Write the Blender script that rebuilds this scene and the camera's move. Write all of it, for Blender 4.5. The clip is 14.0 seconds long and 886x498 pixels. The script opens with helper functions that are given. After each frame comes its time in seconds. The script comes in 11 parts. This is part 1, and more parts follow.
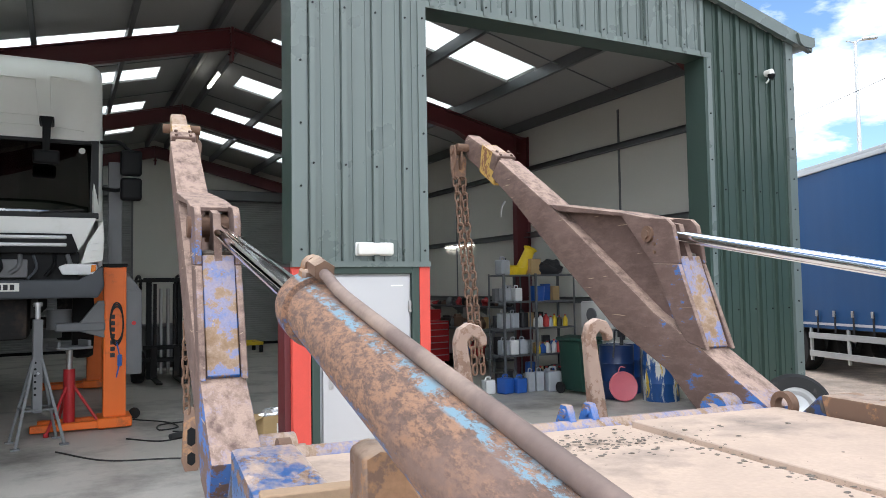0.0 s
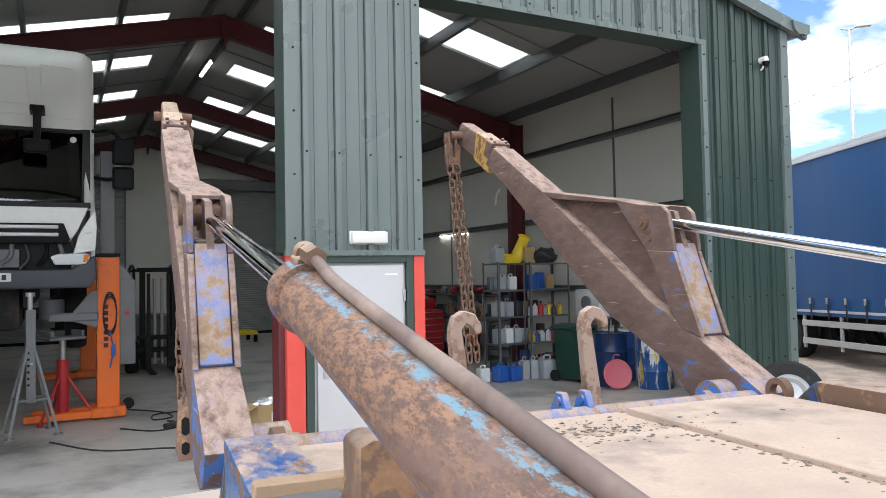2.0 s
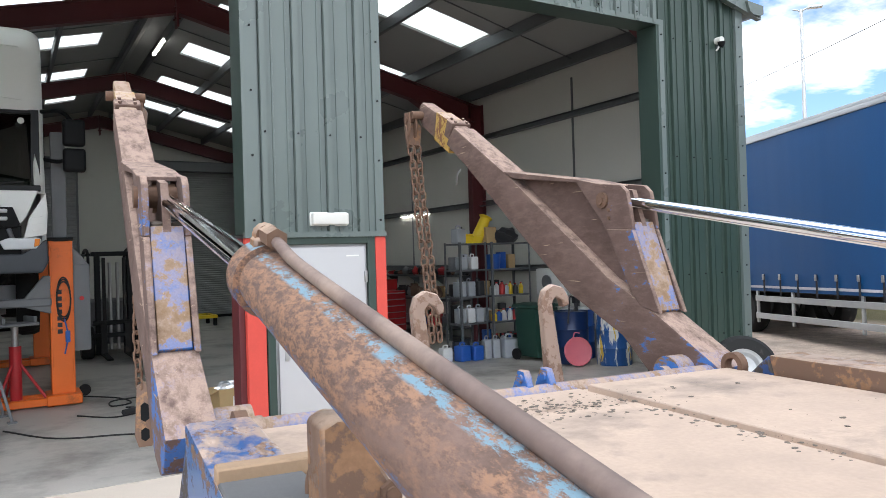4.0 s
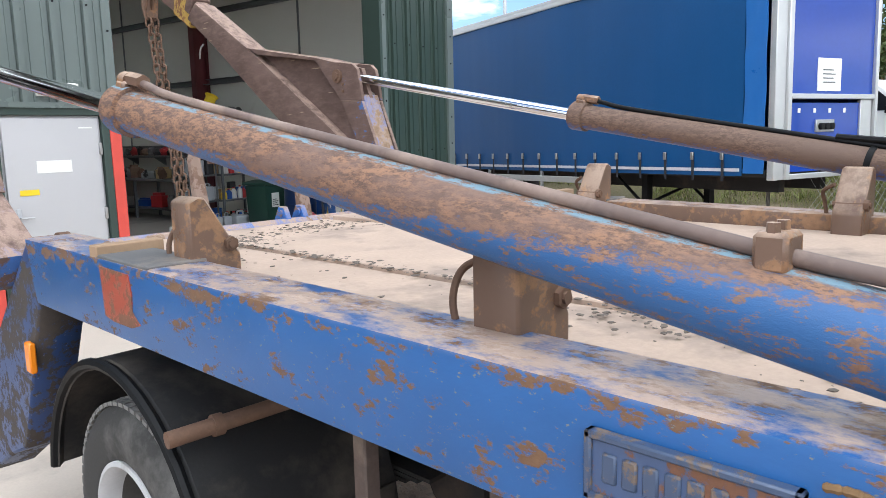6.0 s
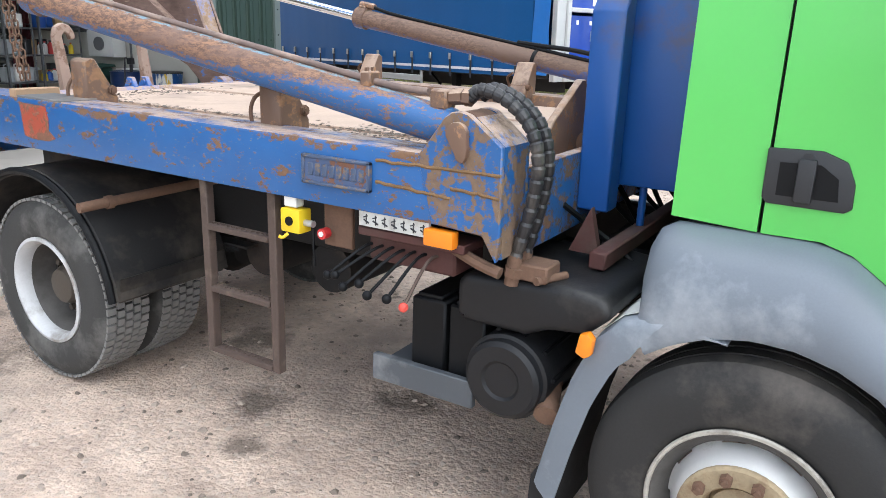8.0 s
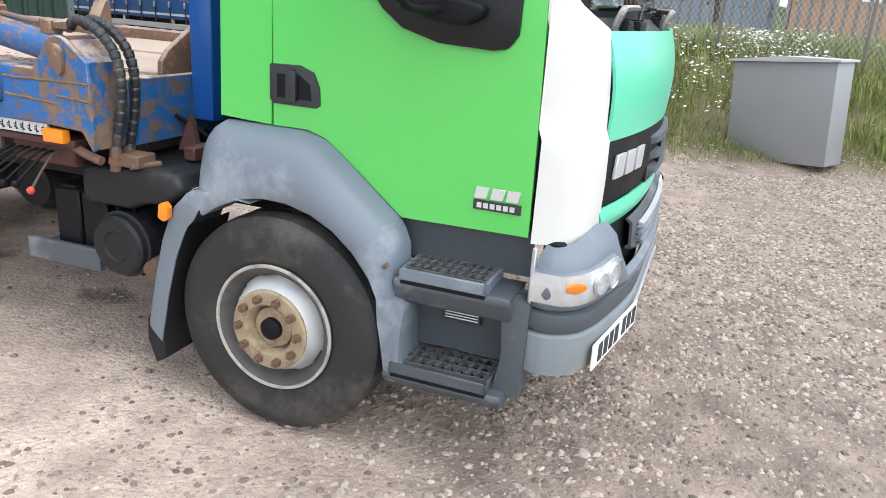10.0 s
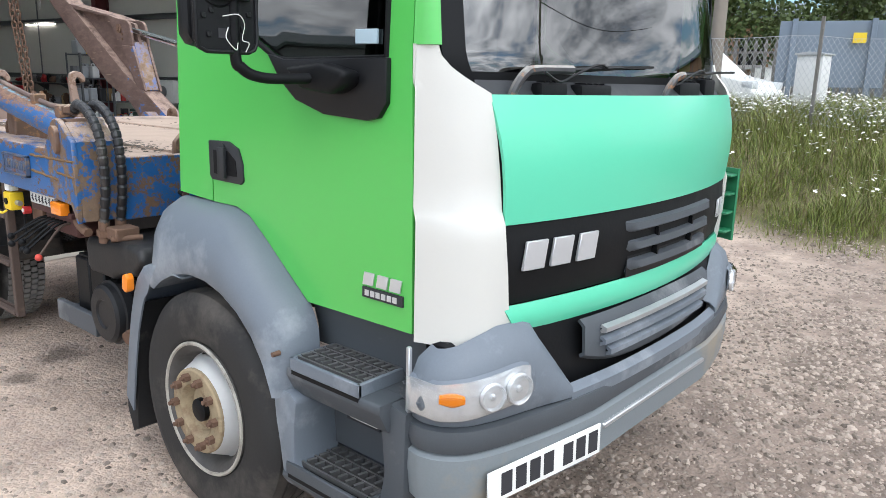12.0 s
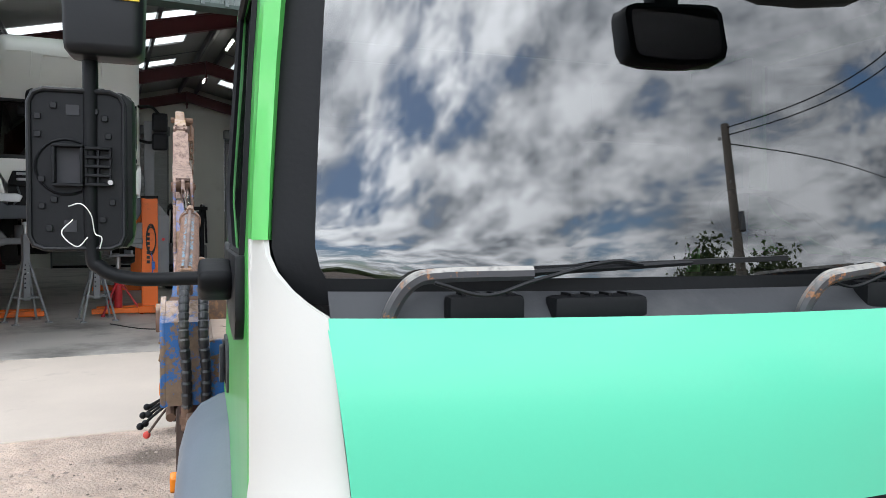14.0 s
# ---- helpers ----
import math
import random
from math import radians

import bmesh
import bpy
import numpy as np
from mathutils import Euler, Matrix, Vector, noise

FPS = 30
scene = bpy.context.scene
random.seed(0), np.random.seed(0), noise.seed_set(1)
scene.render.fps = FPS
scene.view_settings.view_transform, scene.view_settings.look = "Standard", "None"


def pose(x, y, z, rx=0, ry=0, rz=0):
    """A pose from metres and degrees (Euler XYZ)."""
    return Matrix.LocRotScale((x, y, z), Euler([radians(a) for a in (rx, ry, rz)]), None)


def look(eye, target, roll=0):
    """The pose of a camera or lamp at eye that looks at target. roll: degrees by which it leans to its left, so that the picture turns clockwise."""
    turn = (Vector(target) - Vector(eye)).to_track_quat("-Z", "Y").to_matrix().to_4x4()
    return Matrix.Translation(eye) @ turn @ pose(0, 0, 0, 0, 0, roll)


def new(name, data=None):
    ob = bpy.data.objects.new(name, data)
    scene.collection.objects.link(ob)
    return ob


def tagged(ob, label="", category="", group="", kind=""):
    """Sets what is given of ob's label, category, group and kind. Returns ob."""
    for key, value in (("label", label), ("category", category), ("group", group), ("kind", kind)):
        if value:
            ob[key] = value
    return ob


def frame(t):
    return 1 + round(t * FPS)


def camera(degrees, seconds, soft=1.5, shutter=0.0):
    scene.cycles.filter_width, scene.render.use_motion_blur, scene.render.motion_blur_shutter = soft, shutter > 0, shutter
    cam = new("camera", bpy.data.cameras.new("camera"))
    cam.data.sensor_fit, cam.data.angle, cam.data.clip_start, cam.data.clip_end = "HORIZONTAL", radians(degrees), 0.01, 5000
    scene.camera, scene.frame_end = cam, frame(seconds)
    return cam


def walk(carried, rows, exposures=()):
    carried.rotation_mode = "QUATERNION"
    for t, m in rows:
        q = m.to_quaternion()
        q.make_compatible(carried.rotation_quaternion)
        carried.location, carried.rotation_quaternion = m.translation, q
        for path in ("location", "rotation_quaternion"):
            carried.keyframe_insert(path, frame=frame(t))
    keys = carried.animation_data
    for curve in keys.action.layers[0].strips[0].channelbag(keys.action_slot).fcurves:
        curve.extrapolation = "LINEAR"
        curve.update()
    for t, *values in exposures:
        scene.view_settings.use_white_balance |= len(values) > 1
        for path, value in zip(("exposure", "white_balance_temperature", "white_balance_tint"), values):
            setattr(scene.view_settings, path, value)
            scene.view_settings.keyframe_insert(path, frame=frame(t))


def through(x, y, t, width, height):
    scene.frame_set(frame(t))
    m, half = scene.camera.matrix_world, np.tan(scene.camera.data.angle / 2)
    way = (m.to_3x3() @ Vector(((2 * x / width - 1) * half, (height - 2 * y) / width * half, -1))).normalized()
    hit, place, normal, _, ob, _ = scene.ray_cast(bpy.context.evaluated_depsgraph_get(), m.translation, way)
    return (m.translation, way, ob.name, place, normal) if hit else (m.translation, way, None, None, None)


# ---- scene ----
cam = camera(62.0, 14.0, soft=0.85)
PATH = [
    (0, (-1.482, -1.108, 1.922), (-0.753, 0.752, 2.023), -0.9),
    (0.5, (-1.480, -1.103, 1.921), (-0.749, 0.756, 2.015), -0.9),
    (1, (-1.477, -1.098, 1.919), (-0.743, 0.760, 2.006), -0.9),
    (1.5, (-1.475, -1.093, 1.918), (-0.736, 0.764, 1.997), -1.0),
    (2, (-1.473, -1.088, 1.917), (-0.730, 0.768, 1.988), -1.1),
    (2.2, (-1.472, -1.086, 1.916), (-0.728, 0.769, 1.986), -1.2),
    (4.3, (-1.474, -1.084, 1.916), (-0.582, 0.706, 1.902), -2.0),
    (5, (-1.67, -1.2, 1.858), (-0.542, 0.446, 1.726), -2.0),
    (5.5, (-1.867, -1.408, 1.836), (-0.559, 0.086, 1.603), -1.8),
    (6, (-2.126, -1.768, 1.791), (-0.705, -0.394, 1.483), -1.3),
    (6.5, (-2.402, -2.052, 1.826), (-0.919, -0.764, 1.453), -0.6),
    (7, (-2.745, -2.278, 1.8), (-1.227, -1.048, 1.371), -0.1),
    (7.5, (-2.984, -2.522, 1.809), (-1.422, -1.376, 1.315), 0.6),
    (8, (-3.184, -2.948, 1.795), (-1.541, -1.958, 1.229), 1.9),
    (8.5, (-3.408, -3.237, 1.775), (-1.683, -2.434, 1.158), 3.4),
    (9, (-3.555, -3.566, 1.809), (-1.774, -2.933, 1.156), 4.3),
    (9.2, (-3.628, -3.741, 1.81), (-1.829, -3.164, 1.155), 4.4),
    (11.3, (-3.051, -4.989, 1.781), (-1.407, -3.995, 1.226), 2.2),
    (11.5, (-2.948, -5.086, 1.796), (-1.346, -4.014, 1.262), 2.0),
    (12, (-2.612, -5.218, 1.774), (-1.133, -3.948, 1.325), 1.4),
    (12.5, (-2.266, -5.319, 1.858), (-0.927, -3.869, 1.539), 0.8),
    (13, (-1.816, -5.435, 1.940), (-0.655, -3.815, 1.778), 0.4),
    (13.5, (-1.479, -5.376, 1.945), (-0.528, -3.619, 1.860), 0.5),
    (14, (-1.127, -5.191, 1.908), (-0.493, -3.295, 1.829), 0.6),
]
walk(cam, [(t, look(eye, target, roll)) for t, eye, target, roll in PATH],
     exposures=((0.0, -0.42), (4.5, -0.52), (5.0, -0.58), (5.5, -0.56), (7.0, -0.48), (8.0, -0.34), (9.0, -0.22), (11.5, -0.70), (13.0, -0.58), (14.0, -0.68)))

# ---- world, sun ----
world = bpy.data.worlds.new("sky")
scene.world = world
world.use_nodes = True
WT = world.node_tree
WT.nodes.clear()
w_out = WT.nodes.new("ShaderNodeOutputWorld")
w_bg = WT.nodes.new("ShaderNodeBackground")
w_sky = WT.nodes.new("ShaderNodeTexSky")
w_sky.sky_type = "NISHITA"
w_sky.sun_disc = False
w_sky.sun_elevation = radians(52)
w_sky.sun_rotation = radians(200)
w_co = WT.nodes.new("ShaderNodeTexCoord")
# clouds lie in a flat layer: the view direction meets a plane overhead
w_sep = WT.nodes.new("ShaderNodeSeparateXYZ")
WT.links.new(w_co.outputs["Generated"], w_sep.inputs[0])
w_up = WT.nodes.new("ShaderNodeMath")
w_up.operation = "MAXIMUM"
w_up.inputs[1].default_value = 0.0
WT.links.new(w_sep.outputs["Z"], w_up.inputs[0])
w_den = WT.nodes.new("ShaderNodeMath")
w_den.inputs[1].default_value = 0.16
WT.links.new(w_up.outputs[0], w_den.inputs[0])
w_map = WT.nodes.new("ShaderNodeVectorMath")
w_map.operation = "DIVIDE"
w_cmb = WT.nodes.new("ShaderNodeCombineXYZ")
for k in range(3):
    WT.links.new(w_den.outputs[0], w_cmb.inputs[k])
WT.links.new(w_cmb.outputs[0], w_map.inputs[1])
w_n1 = WT.nodes.new("ShaderNodeTexNoise")
w_n1.inputs["Scale"].default_value = 1.15
w_n1.inputs["Detail"].default_value = 9
w_n1.inputs["Roughness"].default_value = 0.58
w_r1 = WT.nodes.new("ShaderNodeValToRGB")
w_r1.color_ramp.elements[0].position, w_r1.color_ramp.elements[1].position = 0.41, 0.50
w_n2 = WT.nodes.new("ShaderNodeTexNoise")
w_n2.inputs["Scale"].default_value = 2.3
w_n2.inputs["Detail"].default_value = 10
w_n2.inputs["Roughness"].default_value = 0.6
w_r2 = WT.nodes.new("ShaderNodeValToRGB")
w_r2.color_ramp.elements[0].position, w_r2.color_ramp.elements[1].position = 0.38, 0.60
w_r2.color_ramp.elements[0].color = (5.6, 6.2, 7.1, 1)
w_r2.color_ramp.elements[1].color = (21.0, 22.0, 23.4, 1)
w_mix = WT.nodes.new("ShaderNodeMixRGB")
w_blue = WT.nodes.new("ShaderNodeVectorMath")
w_blue.operation = "MULTIPLY"
w_blue.inputs[1].default_value = (1.5, 1.8, 2.1)
w_bg.inputs["Strength"].default_value = 0.15
# the cloud is brightest round the veiled sun
w_dot = WT.nodes.new("ShaderNodeVectorMath")
w_dot.operation = "DOT_PRODUCT"
w_dot.inputs[1].default_value = Vector((-0.42, -0.62, 0.95)).normalized()
WT.links.new(w_co.outputs["Generated"], w_dot.inputs[0])
w_glow = WT.nodes.new("ShaderNodeMapRange")
w_glow.interpolation_type = "SMOOTHSTEP"
w_glow.inputs["From Min"].default_value, w_glow.inputs["From Max"].default_value = 0.15, 1.0
w_glow.inputs["To Min"].default_value, w_glow.inputs["To Max"].default_value = 0.95, 2.25
WT.links.new(w_dot.outputs["Value"], w_glow.inputs["Value"])
w_mul = WT.nodes.new("ShaderNodeVectorMath")
w_mul.operation = "SCALE"
WT.links.new(w_glow.outputs[0], w_mul.inputs["Scale"])
WT.links.new(w_r2.outputs["Color"], w_mul.inputs[0])
for a, b in ((w_co.outputs["Generated"], w_map.inputs[0]), (w_map.outputs[0], w_n1.inputs["Vector"]), (w_map.outputs[0], w_n2.inputs["Vector"]),
             (w_n1.outputs["Fac"], w_r1.inputs["Fac"]), (w_n2.outputs["Fac"], w_r2.inputs["Fac"]), (w_r1.outputs["Color"], w_mix.inputs["Fac"]),
             (w_sky.outputs["Color"], w_blue.inputs[0]), (w_blue.outputs[0], w_mix.inputs["Color1"]), (w_mul.outputs[0], w_mix.inputs["Color2"]),
             (w_mix.outputs[0], w_bg.inputs["Color"]), (w_bg.outputs[0], w_out.inputs["Surface"])):
    WT.links.new(a, b)

sun_data = bpy.data.lights.new("sun", "SUN")
sun_data.energy = 0.65
sun_data.angle = radians(14)
sun_data.color = (1.0, 0.95, 0.88)
sun_lamp = new("sun", sun_data)
sun_lamp.matrix_world = look((0, 0, 0), (0.42, 0.62, -0.95))


# ---- materials ----
def nodes_of(name):
    m = bpy.data.materials.new(name)
    m.use_nodes = True
    nt = m.node_tree
    return m, nt, nt.nodes["Principled BSDF"]


def noise_node(nt, vec, scale, detail=4, rough=0.55):
    n = nt.nodes.new("ShaderNodeTexNoise")
    n.inputs["Scale"].default_value = scale
    n.inputs["Detail"].default_value = detail
    n.inputs["Roughness"].default_value = rough
    nt.links.new(vec, n.inputs["Vector"])
    return n.outputs["Fac"]


def ramp(nt, fac, a, b, ca=(0, 0, 0, 1), cb=(1, 1, 1, 1)):
    r = nt.nodes.new("ShaderNodeValToRGB")
    e = r.color_ramp.elements
    e[0].position, e[1].position = a, b
    e[0].color, e[1].color = ca, cb
    nt.links.new(fac, r.inputs["Fac"])
    return r.outputs["Color"]


def mixc(nt, fac, a, b, how="MIX"):
    m = nt.nodes.new("ShaderNodeMixRGB")
    m.blend_type = how
    for s, v in (("Fac", fac), ("Color1", a), ("Color2", b)):
        if isinstance(v, (int, float)):
            m.inputs[s].default_value = v
        elif isinstance(v, tuple):
            m.inputs[s].default_value = v if len(v) == 4 else (*v, 1)
        else:
            nt.links.new(v, m.inputs[s])
    return m.outputs[0]


def mathn(nt, op, a, b=0.0):
    m = nt.nodes.new("ShaderNodeMath")
    m.operation = op
    for s, v in ((0, a), (1, b)):
        if isinstance(v, (int, float)):
            m.inputs[s].default_value = v
        else:
            nt.links.new(v, m.inputs[s])
    return m.outputs[0]


def bump(nt, bsdf, height, strength, dist):
    b = nt.nodes.new("ShaderNodeBump")
    b.inputs["Strength"].default_value = strength
    b.inputs["Distance"].default_value = dist
    nt.links.new(height, b.inputs["Height"])
    nt.links.new(b.outputs[0], bsdf.inputs["Normal"])


def coords(nt):
    return nt.nodes.new("ShaderNodeTexCoord").outputs["Object"]


def plain(name, base, rough=0.6, metal=0.0, vary=0.18, scale=6.0, grain=90.0, relief=0.15, dirt=None, dirty=0.0, coat=0.0, spec=0.5):
    """A surface with broad stains, fine grain, a little relief and dirt in blotches."""
    m, nt, p = nodes_of(name)
    v = coords(nt)
    n1, n2 = noise_node(nt, v, scale, 6), noise_node(nt, v, grain, 3)
    lo = tuple(c * (1 - vary) for c in base)
    hi = tuple(min(1, c * (1 + vary)) for c in base)
    col = mixc(nt, n1, lo, hi)
    col = mixc(nt, ramp(nt, n2, 0.3, 0.7, (0, 0, 0, 1), (0.35, 0.35, 0.35, 1)), col, tuple(c * (1 - vary) for c in base))
    if dirt:
        n3 = noise_node(nt, v, scale * 0.45, 8, 0.65)
        col = mixc(nt, ramp(nt, n3, 0.62 - dirty * 0.35, 0.78 - dirty * 0.2), col, dirt)
    nt.links.new(col, p.inputs["Base Color"])
    p.inputs["Metallic"].default_value = metal
    p.inputs["Specular IOR Level"].default_value = spec
    r = nt.nodes.new("ShaderNodeMapRange")
    r.inputs["To Min"].default_value, r.inputs["To Max"].default_value = max(0.03, rough - 0.1), min(1, rough + 0.12)
    nt.links.new(n1, r.inputs["Value"])
    nt.links.new(r.outputs[0], p.inputs["Roughness"])
    if coat:
        p.inputs["Coat Weight"].default_value = coat
        p.inputs["Coat Roughness"].default_value = 0.12
    if relief:
        bump(nt, p, n2, relief, 0.002)
    return m


def worn(name, paint, rust=(0.13, 0.06, 0.035), dust=(0.46, 0.34, 0.27), rusty=0.3, dusty=0.3, scale=5.0, chip=None, rough=0.42, streak=1.0, edge=None):
    """Old paint: streaky rust patches, small chips, and dry dust lying on what faces up."""
    m, nt, p = nodes_of(name)
    v = coords(nt)
    if streak != 1.0:
        mp = nt.nodes.new("ShaderNodeMapping")
        mp.inputs["Scale"].default_value = (1.0, streak, 1.0)
        nt.links.new(v, mp.inputs["Vector"])
        v = mp.outputs[0]
    big = noise_node(nt, v, scale, 9, 0.68)
    mid = noise_node(nt, v, scale * 5.0, 8, 0.66)
    fine = noise_node(nt, v, 120, 4)
    pc = mixc(nt, noise_node(nt, v, scale * 0.7, 5), tuple(c * 0.78 for c in paint), tuple(min(1, c * 1.18) for c in paint))
    both = mathn(nt, "ADD", mathn(nt, "MULTIPLY", big, 0.62), mathn(nt, "MULTIPLY", mid, 0.38))
    if edge:
        # bare, rusted band below the rolled top edge, and round the welds of the front end
        at = nt.nodes.new("ShaderNodeSeparateXYZ")
        nt.links.new(coords(nt), at.inputs[0])
        band_ = mathn(nt, "SUBTRACT", 1.0, mathn(nt, "MULTIPLY", mathn(nt, "ABSOLUTE", mathn(nt, "SUBTRACT", at.outputs["Z"], edge[0])), 1 / 0.035))
        end = mathn(nt, "MULTIPLY", mathn(nt, "SUBTRACT", edge[1], at.outputs["Y"]), 2.2)
        both = mathn(nt, "ADD", both, mathn(nt, "MULTIPLY", mathn(nt, "MAXIMUM", band_, 0.0), 0.075))
        both = mathn(nt, "ADD", both, mathn(nt, "MULTIPLY", mathn(nt, "MINIMUM", mathn(nt, "MAXIMUM", end, 0.0), 1.0), 0.05))
    mask = ramp(nt, both, 0.665 - rusty * 0.33, 0.70 - rusty * 0.33)
    rc = mixc(nt, mid, tuple(c * 0.6 for c in rust), tuple(min(1, c * 2.1) for c in rust))
    col = mixc(nt, mask, pc, rc)
    if chip:
        col = mixc(nt, ramp(nt, noise_node(nt, v, scale * 9, 5), 0.66, 0.70), col, chip)
    geo = nt.nodes.new("ShaderNodeNewGeometry")
    sep = nt.nodes.new("ShaderNodeSeparateXYZ")
    nt.links.new(geo.outputs["Normal"], sep.inputs[0])
    up = ramp(nt, sep.outputs["Z"], 0.15, 0.85)
    blot = ramp(nt, noise_node(nt, v, scale * 1.3, 8, 0.7), 0.62 - dusty * 0.5, 0.74 - dusty * 0.4)
    col = mixc(nt, mathn(nt, "MULTIPLY", up, blot), col, mixc(nt, fine, tuple(c * 0.8 for c in dust), tuple(min(1, c * 1.2) for c in dust)))
    nt.links.new(col, p.inputs["Base Color"])
    r = nt.nodes.new("ShaderNodeMapRange")
    r.inputs["To Min"].default_value, r.inputs["To Max"].default_value = rough, 0.85
    nt.links.new(mask, r.inputs["Value"])
    nt.links.new(r.outputs[0], p.inputs["Roughness"])
    bump(nt, p, mathn(nt, "ADD", mathn(nt, "MULTIPLY", mask, 0.6), mathn(nt, "MULTIPLY", fine, 0.35)), 0.3, 0.003)
    return m


def glossy(name, base, rough=0.1, metal=0.0, alpha=None):
    m, nt, p = nodes_of(name)
    v = coords(nt)
    n = noise_node(nt, v, 14, 5)
    nt.links.new(mixc(nt, n, tuple(c * 0.9 for c in base), tuple(min(1, c * 1.08) for c in base)), p.inputs["Base Color"])
    r = nt.nodes.new("ShaderNodeMapRange")
    r.inputs["To Min"].default_value, r.inputs["To Max"].default_value = rough * 0.8, rough * 1.3 + 0.02
    nt.links.new(n, r.inputs["Value"])
    nt.links.new(r.outputs[0], p.inputs["Roughness"])
    p.inputs["Metallic"].default_value = metal
    return m


def clear_glass(name, tint=(0.8, 0.86, 0.85), through=0.75, rough=0.02, ior=1.75):
    """A thin pane: part transparent, part mirror by Fresnel."""
    m, nt, p = nodes_of(name)
    out = nt.nodes["Material Output"]
    tr, gl = nt.nodes.new("ShaderNodeBsdfTransparent"), nt.nodes.new("ShaderNodeBsdfGlossy")
    tr.inputs[0].default_value = (*[c * through for c in tint], 1)
    gl.inputs["Roughness"].default_value = rough
    fr = nt.nodes.new("ShaderNodeFresnel")
    fr.inputs["IOR"].default_value = ior
    mx = nt.nodes.new("ShaderNodeMixShader")
    nt.links.new(fr.outputs[0], mx.inputs[0])
    nt.links.new(tr.outputs[0], mx.inputs[1])
    nt.links.new(gl.outputs[0], mx.inputs[2])
    nt.links.new(mx.outputs[0], out.inputs["Surface"])
    return m


def glowing(name, base, strength):
    m, nt, p = nodes_of(name)
    p.inputs["Base Color"].default_value = (*base, 1)
    p.inputs["Emission Color"].default_value = (*base, 1)
    p.inputs["Emission Strength"].default_value = strength
    return m


BLUE = (0.016, 0.105, 0.305)
M_beam = worn("worn_blue_paint", BLUE, rusty=0.37, dusty=0.44, scale=13.0, rust=(0.12, 0.065, 0.035), chip=(0.17, 0.18, 0.17), streak=0.5, edge=(1.418, -1.62), rough=0.36)


def barrel_paint(name, paint, browns, chip, edge, fade):
    """Blue underneath, a mottled crust of rust and brown dust over whatever faces up, pale chips along its margin."""
    m, nt, p = nodes_of(name)
    v = coords(nt)
    mp = nt.nodes.new("ShaderNodeMapping")
    mp.inputs["Scale"].default_value = (1.0, 0.35, 1.0)
    nt.links.new(v, mp.inputs["Vector"])
    sv = mp.outputs[0]
    n_big, n_mid, n_fine = noise_node(nt, sv, 4.5, 10, 0.75), noise_node(nt, sv, 60, 10, 0.8), noise_node(nt, v, 150, 4)
    geo = nt.nodes.new("ShaderNodeNewGeometry")
    sep = nt.nodes.new("ShaderNodeSeparateXYZ")
    nt.links.new(geo.outputs["Normal"], sep.inputs[0])
    up = mathn(nt, "ADD", sep.outputs["Z"], mathn(nt, "MULTIPLY", mathn(nt, "SUBTRACT", n_mid, 0.5), 2.6))
    up = mathn(nt, "ADD", up, mathn(nt, "MULTIPLY", mathn(nt, "SUBTRACT", n_big, 0.5), 0.7))
    along = nt.nodes.new("ShaderNodeSeparateXYZ")
    nt.links.new(v, along.inputs[0])
    up = mathn(nt, "ADD", up, mathn(nt, "MULTIPLY", mathn(nt, "MINIMUM", mathn(nt, "ADD", along.outputs["Y"], 0.7), 0.0), fade))
    pc = mixc(nt, n_big, tuple(c * 0.7 for c in paint), tuple(min(1, c * 1.25) for c in paint))
    pc = mixc(nt, ramp(nt, n_mid, 0.535, 0.575), pc, mixc(nt, n_fine, browns[0], browns[1]))
    crust = mixc(nt, ramp(nt, n_mid, 0.45, 0.55), browns[0], browns[1])
    crust = mixc(nt, ramp(nt, noise_node(nt, sv, 170, 6, 0.7), 0.52, 0.60, (0, 0, 0, 1), (0.75, 0.75, 0.75, 1)), crust, tuple(c * 0.6 for c in browns[0]))
    crust = mixc(nt, ramp(nt, n_big, 0.50, 0.62), crust, browns[2])
    crust = mixc(nt, mathn(nt, "MULTIPLY", n_fine, 0.5), crust, browns[3])
    mask = ramp(nt, mathn(nt, "MULTIPLY", mathn(nt, "SUBTRACT", up, edge - 0.14), 3.5), 0.0, 1.0)
    col = mixc(nt, mask, pc, crust)
    if chip:
        rim = ramp(nt, mathn(nt, "ABSOLUTE", mathn(nt, "SUBTRACT", sep.outputs["Z"], 0.90)), 0.035, 0.075, (1, 1, 1, 1), (0, 0, 0, 1))
        col = mixc(nt, mathn(nt, "MULTIPLY", rim, ramp(nt, noise_node(nt, sv, 42, 9, 0.8), 0.475, 0.53)), col, chip)
    nt.links.new(col, p.inputs["Base Color"])
    r = nt.nodes.new("ShaderNodeMapRange")
    r.inputs["To Min"].default_value, r.inputs["To Max"].default_value = 0.4, 0.82
    nt.links.new(mask, r.inputs["Value"])
    nt.links.new(r.outputs[0], p.inputs["Roughness"])
    bump(nt, p, mathn(nt, "ADD", mathn(nt, "MULTIPLY", n_mid, 0.8), mathn(nt, "MULTIPLY", n_fine, 0.3)), 0.35, 0.004)
    return m


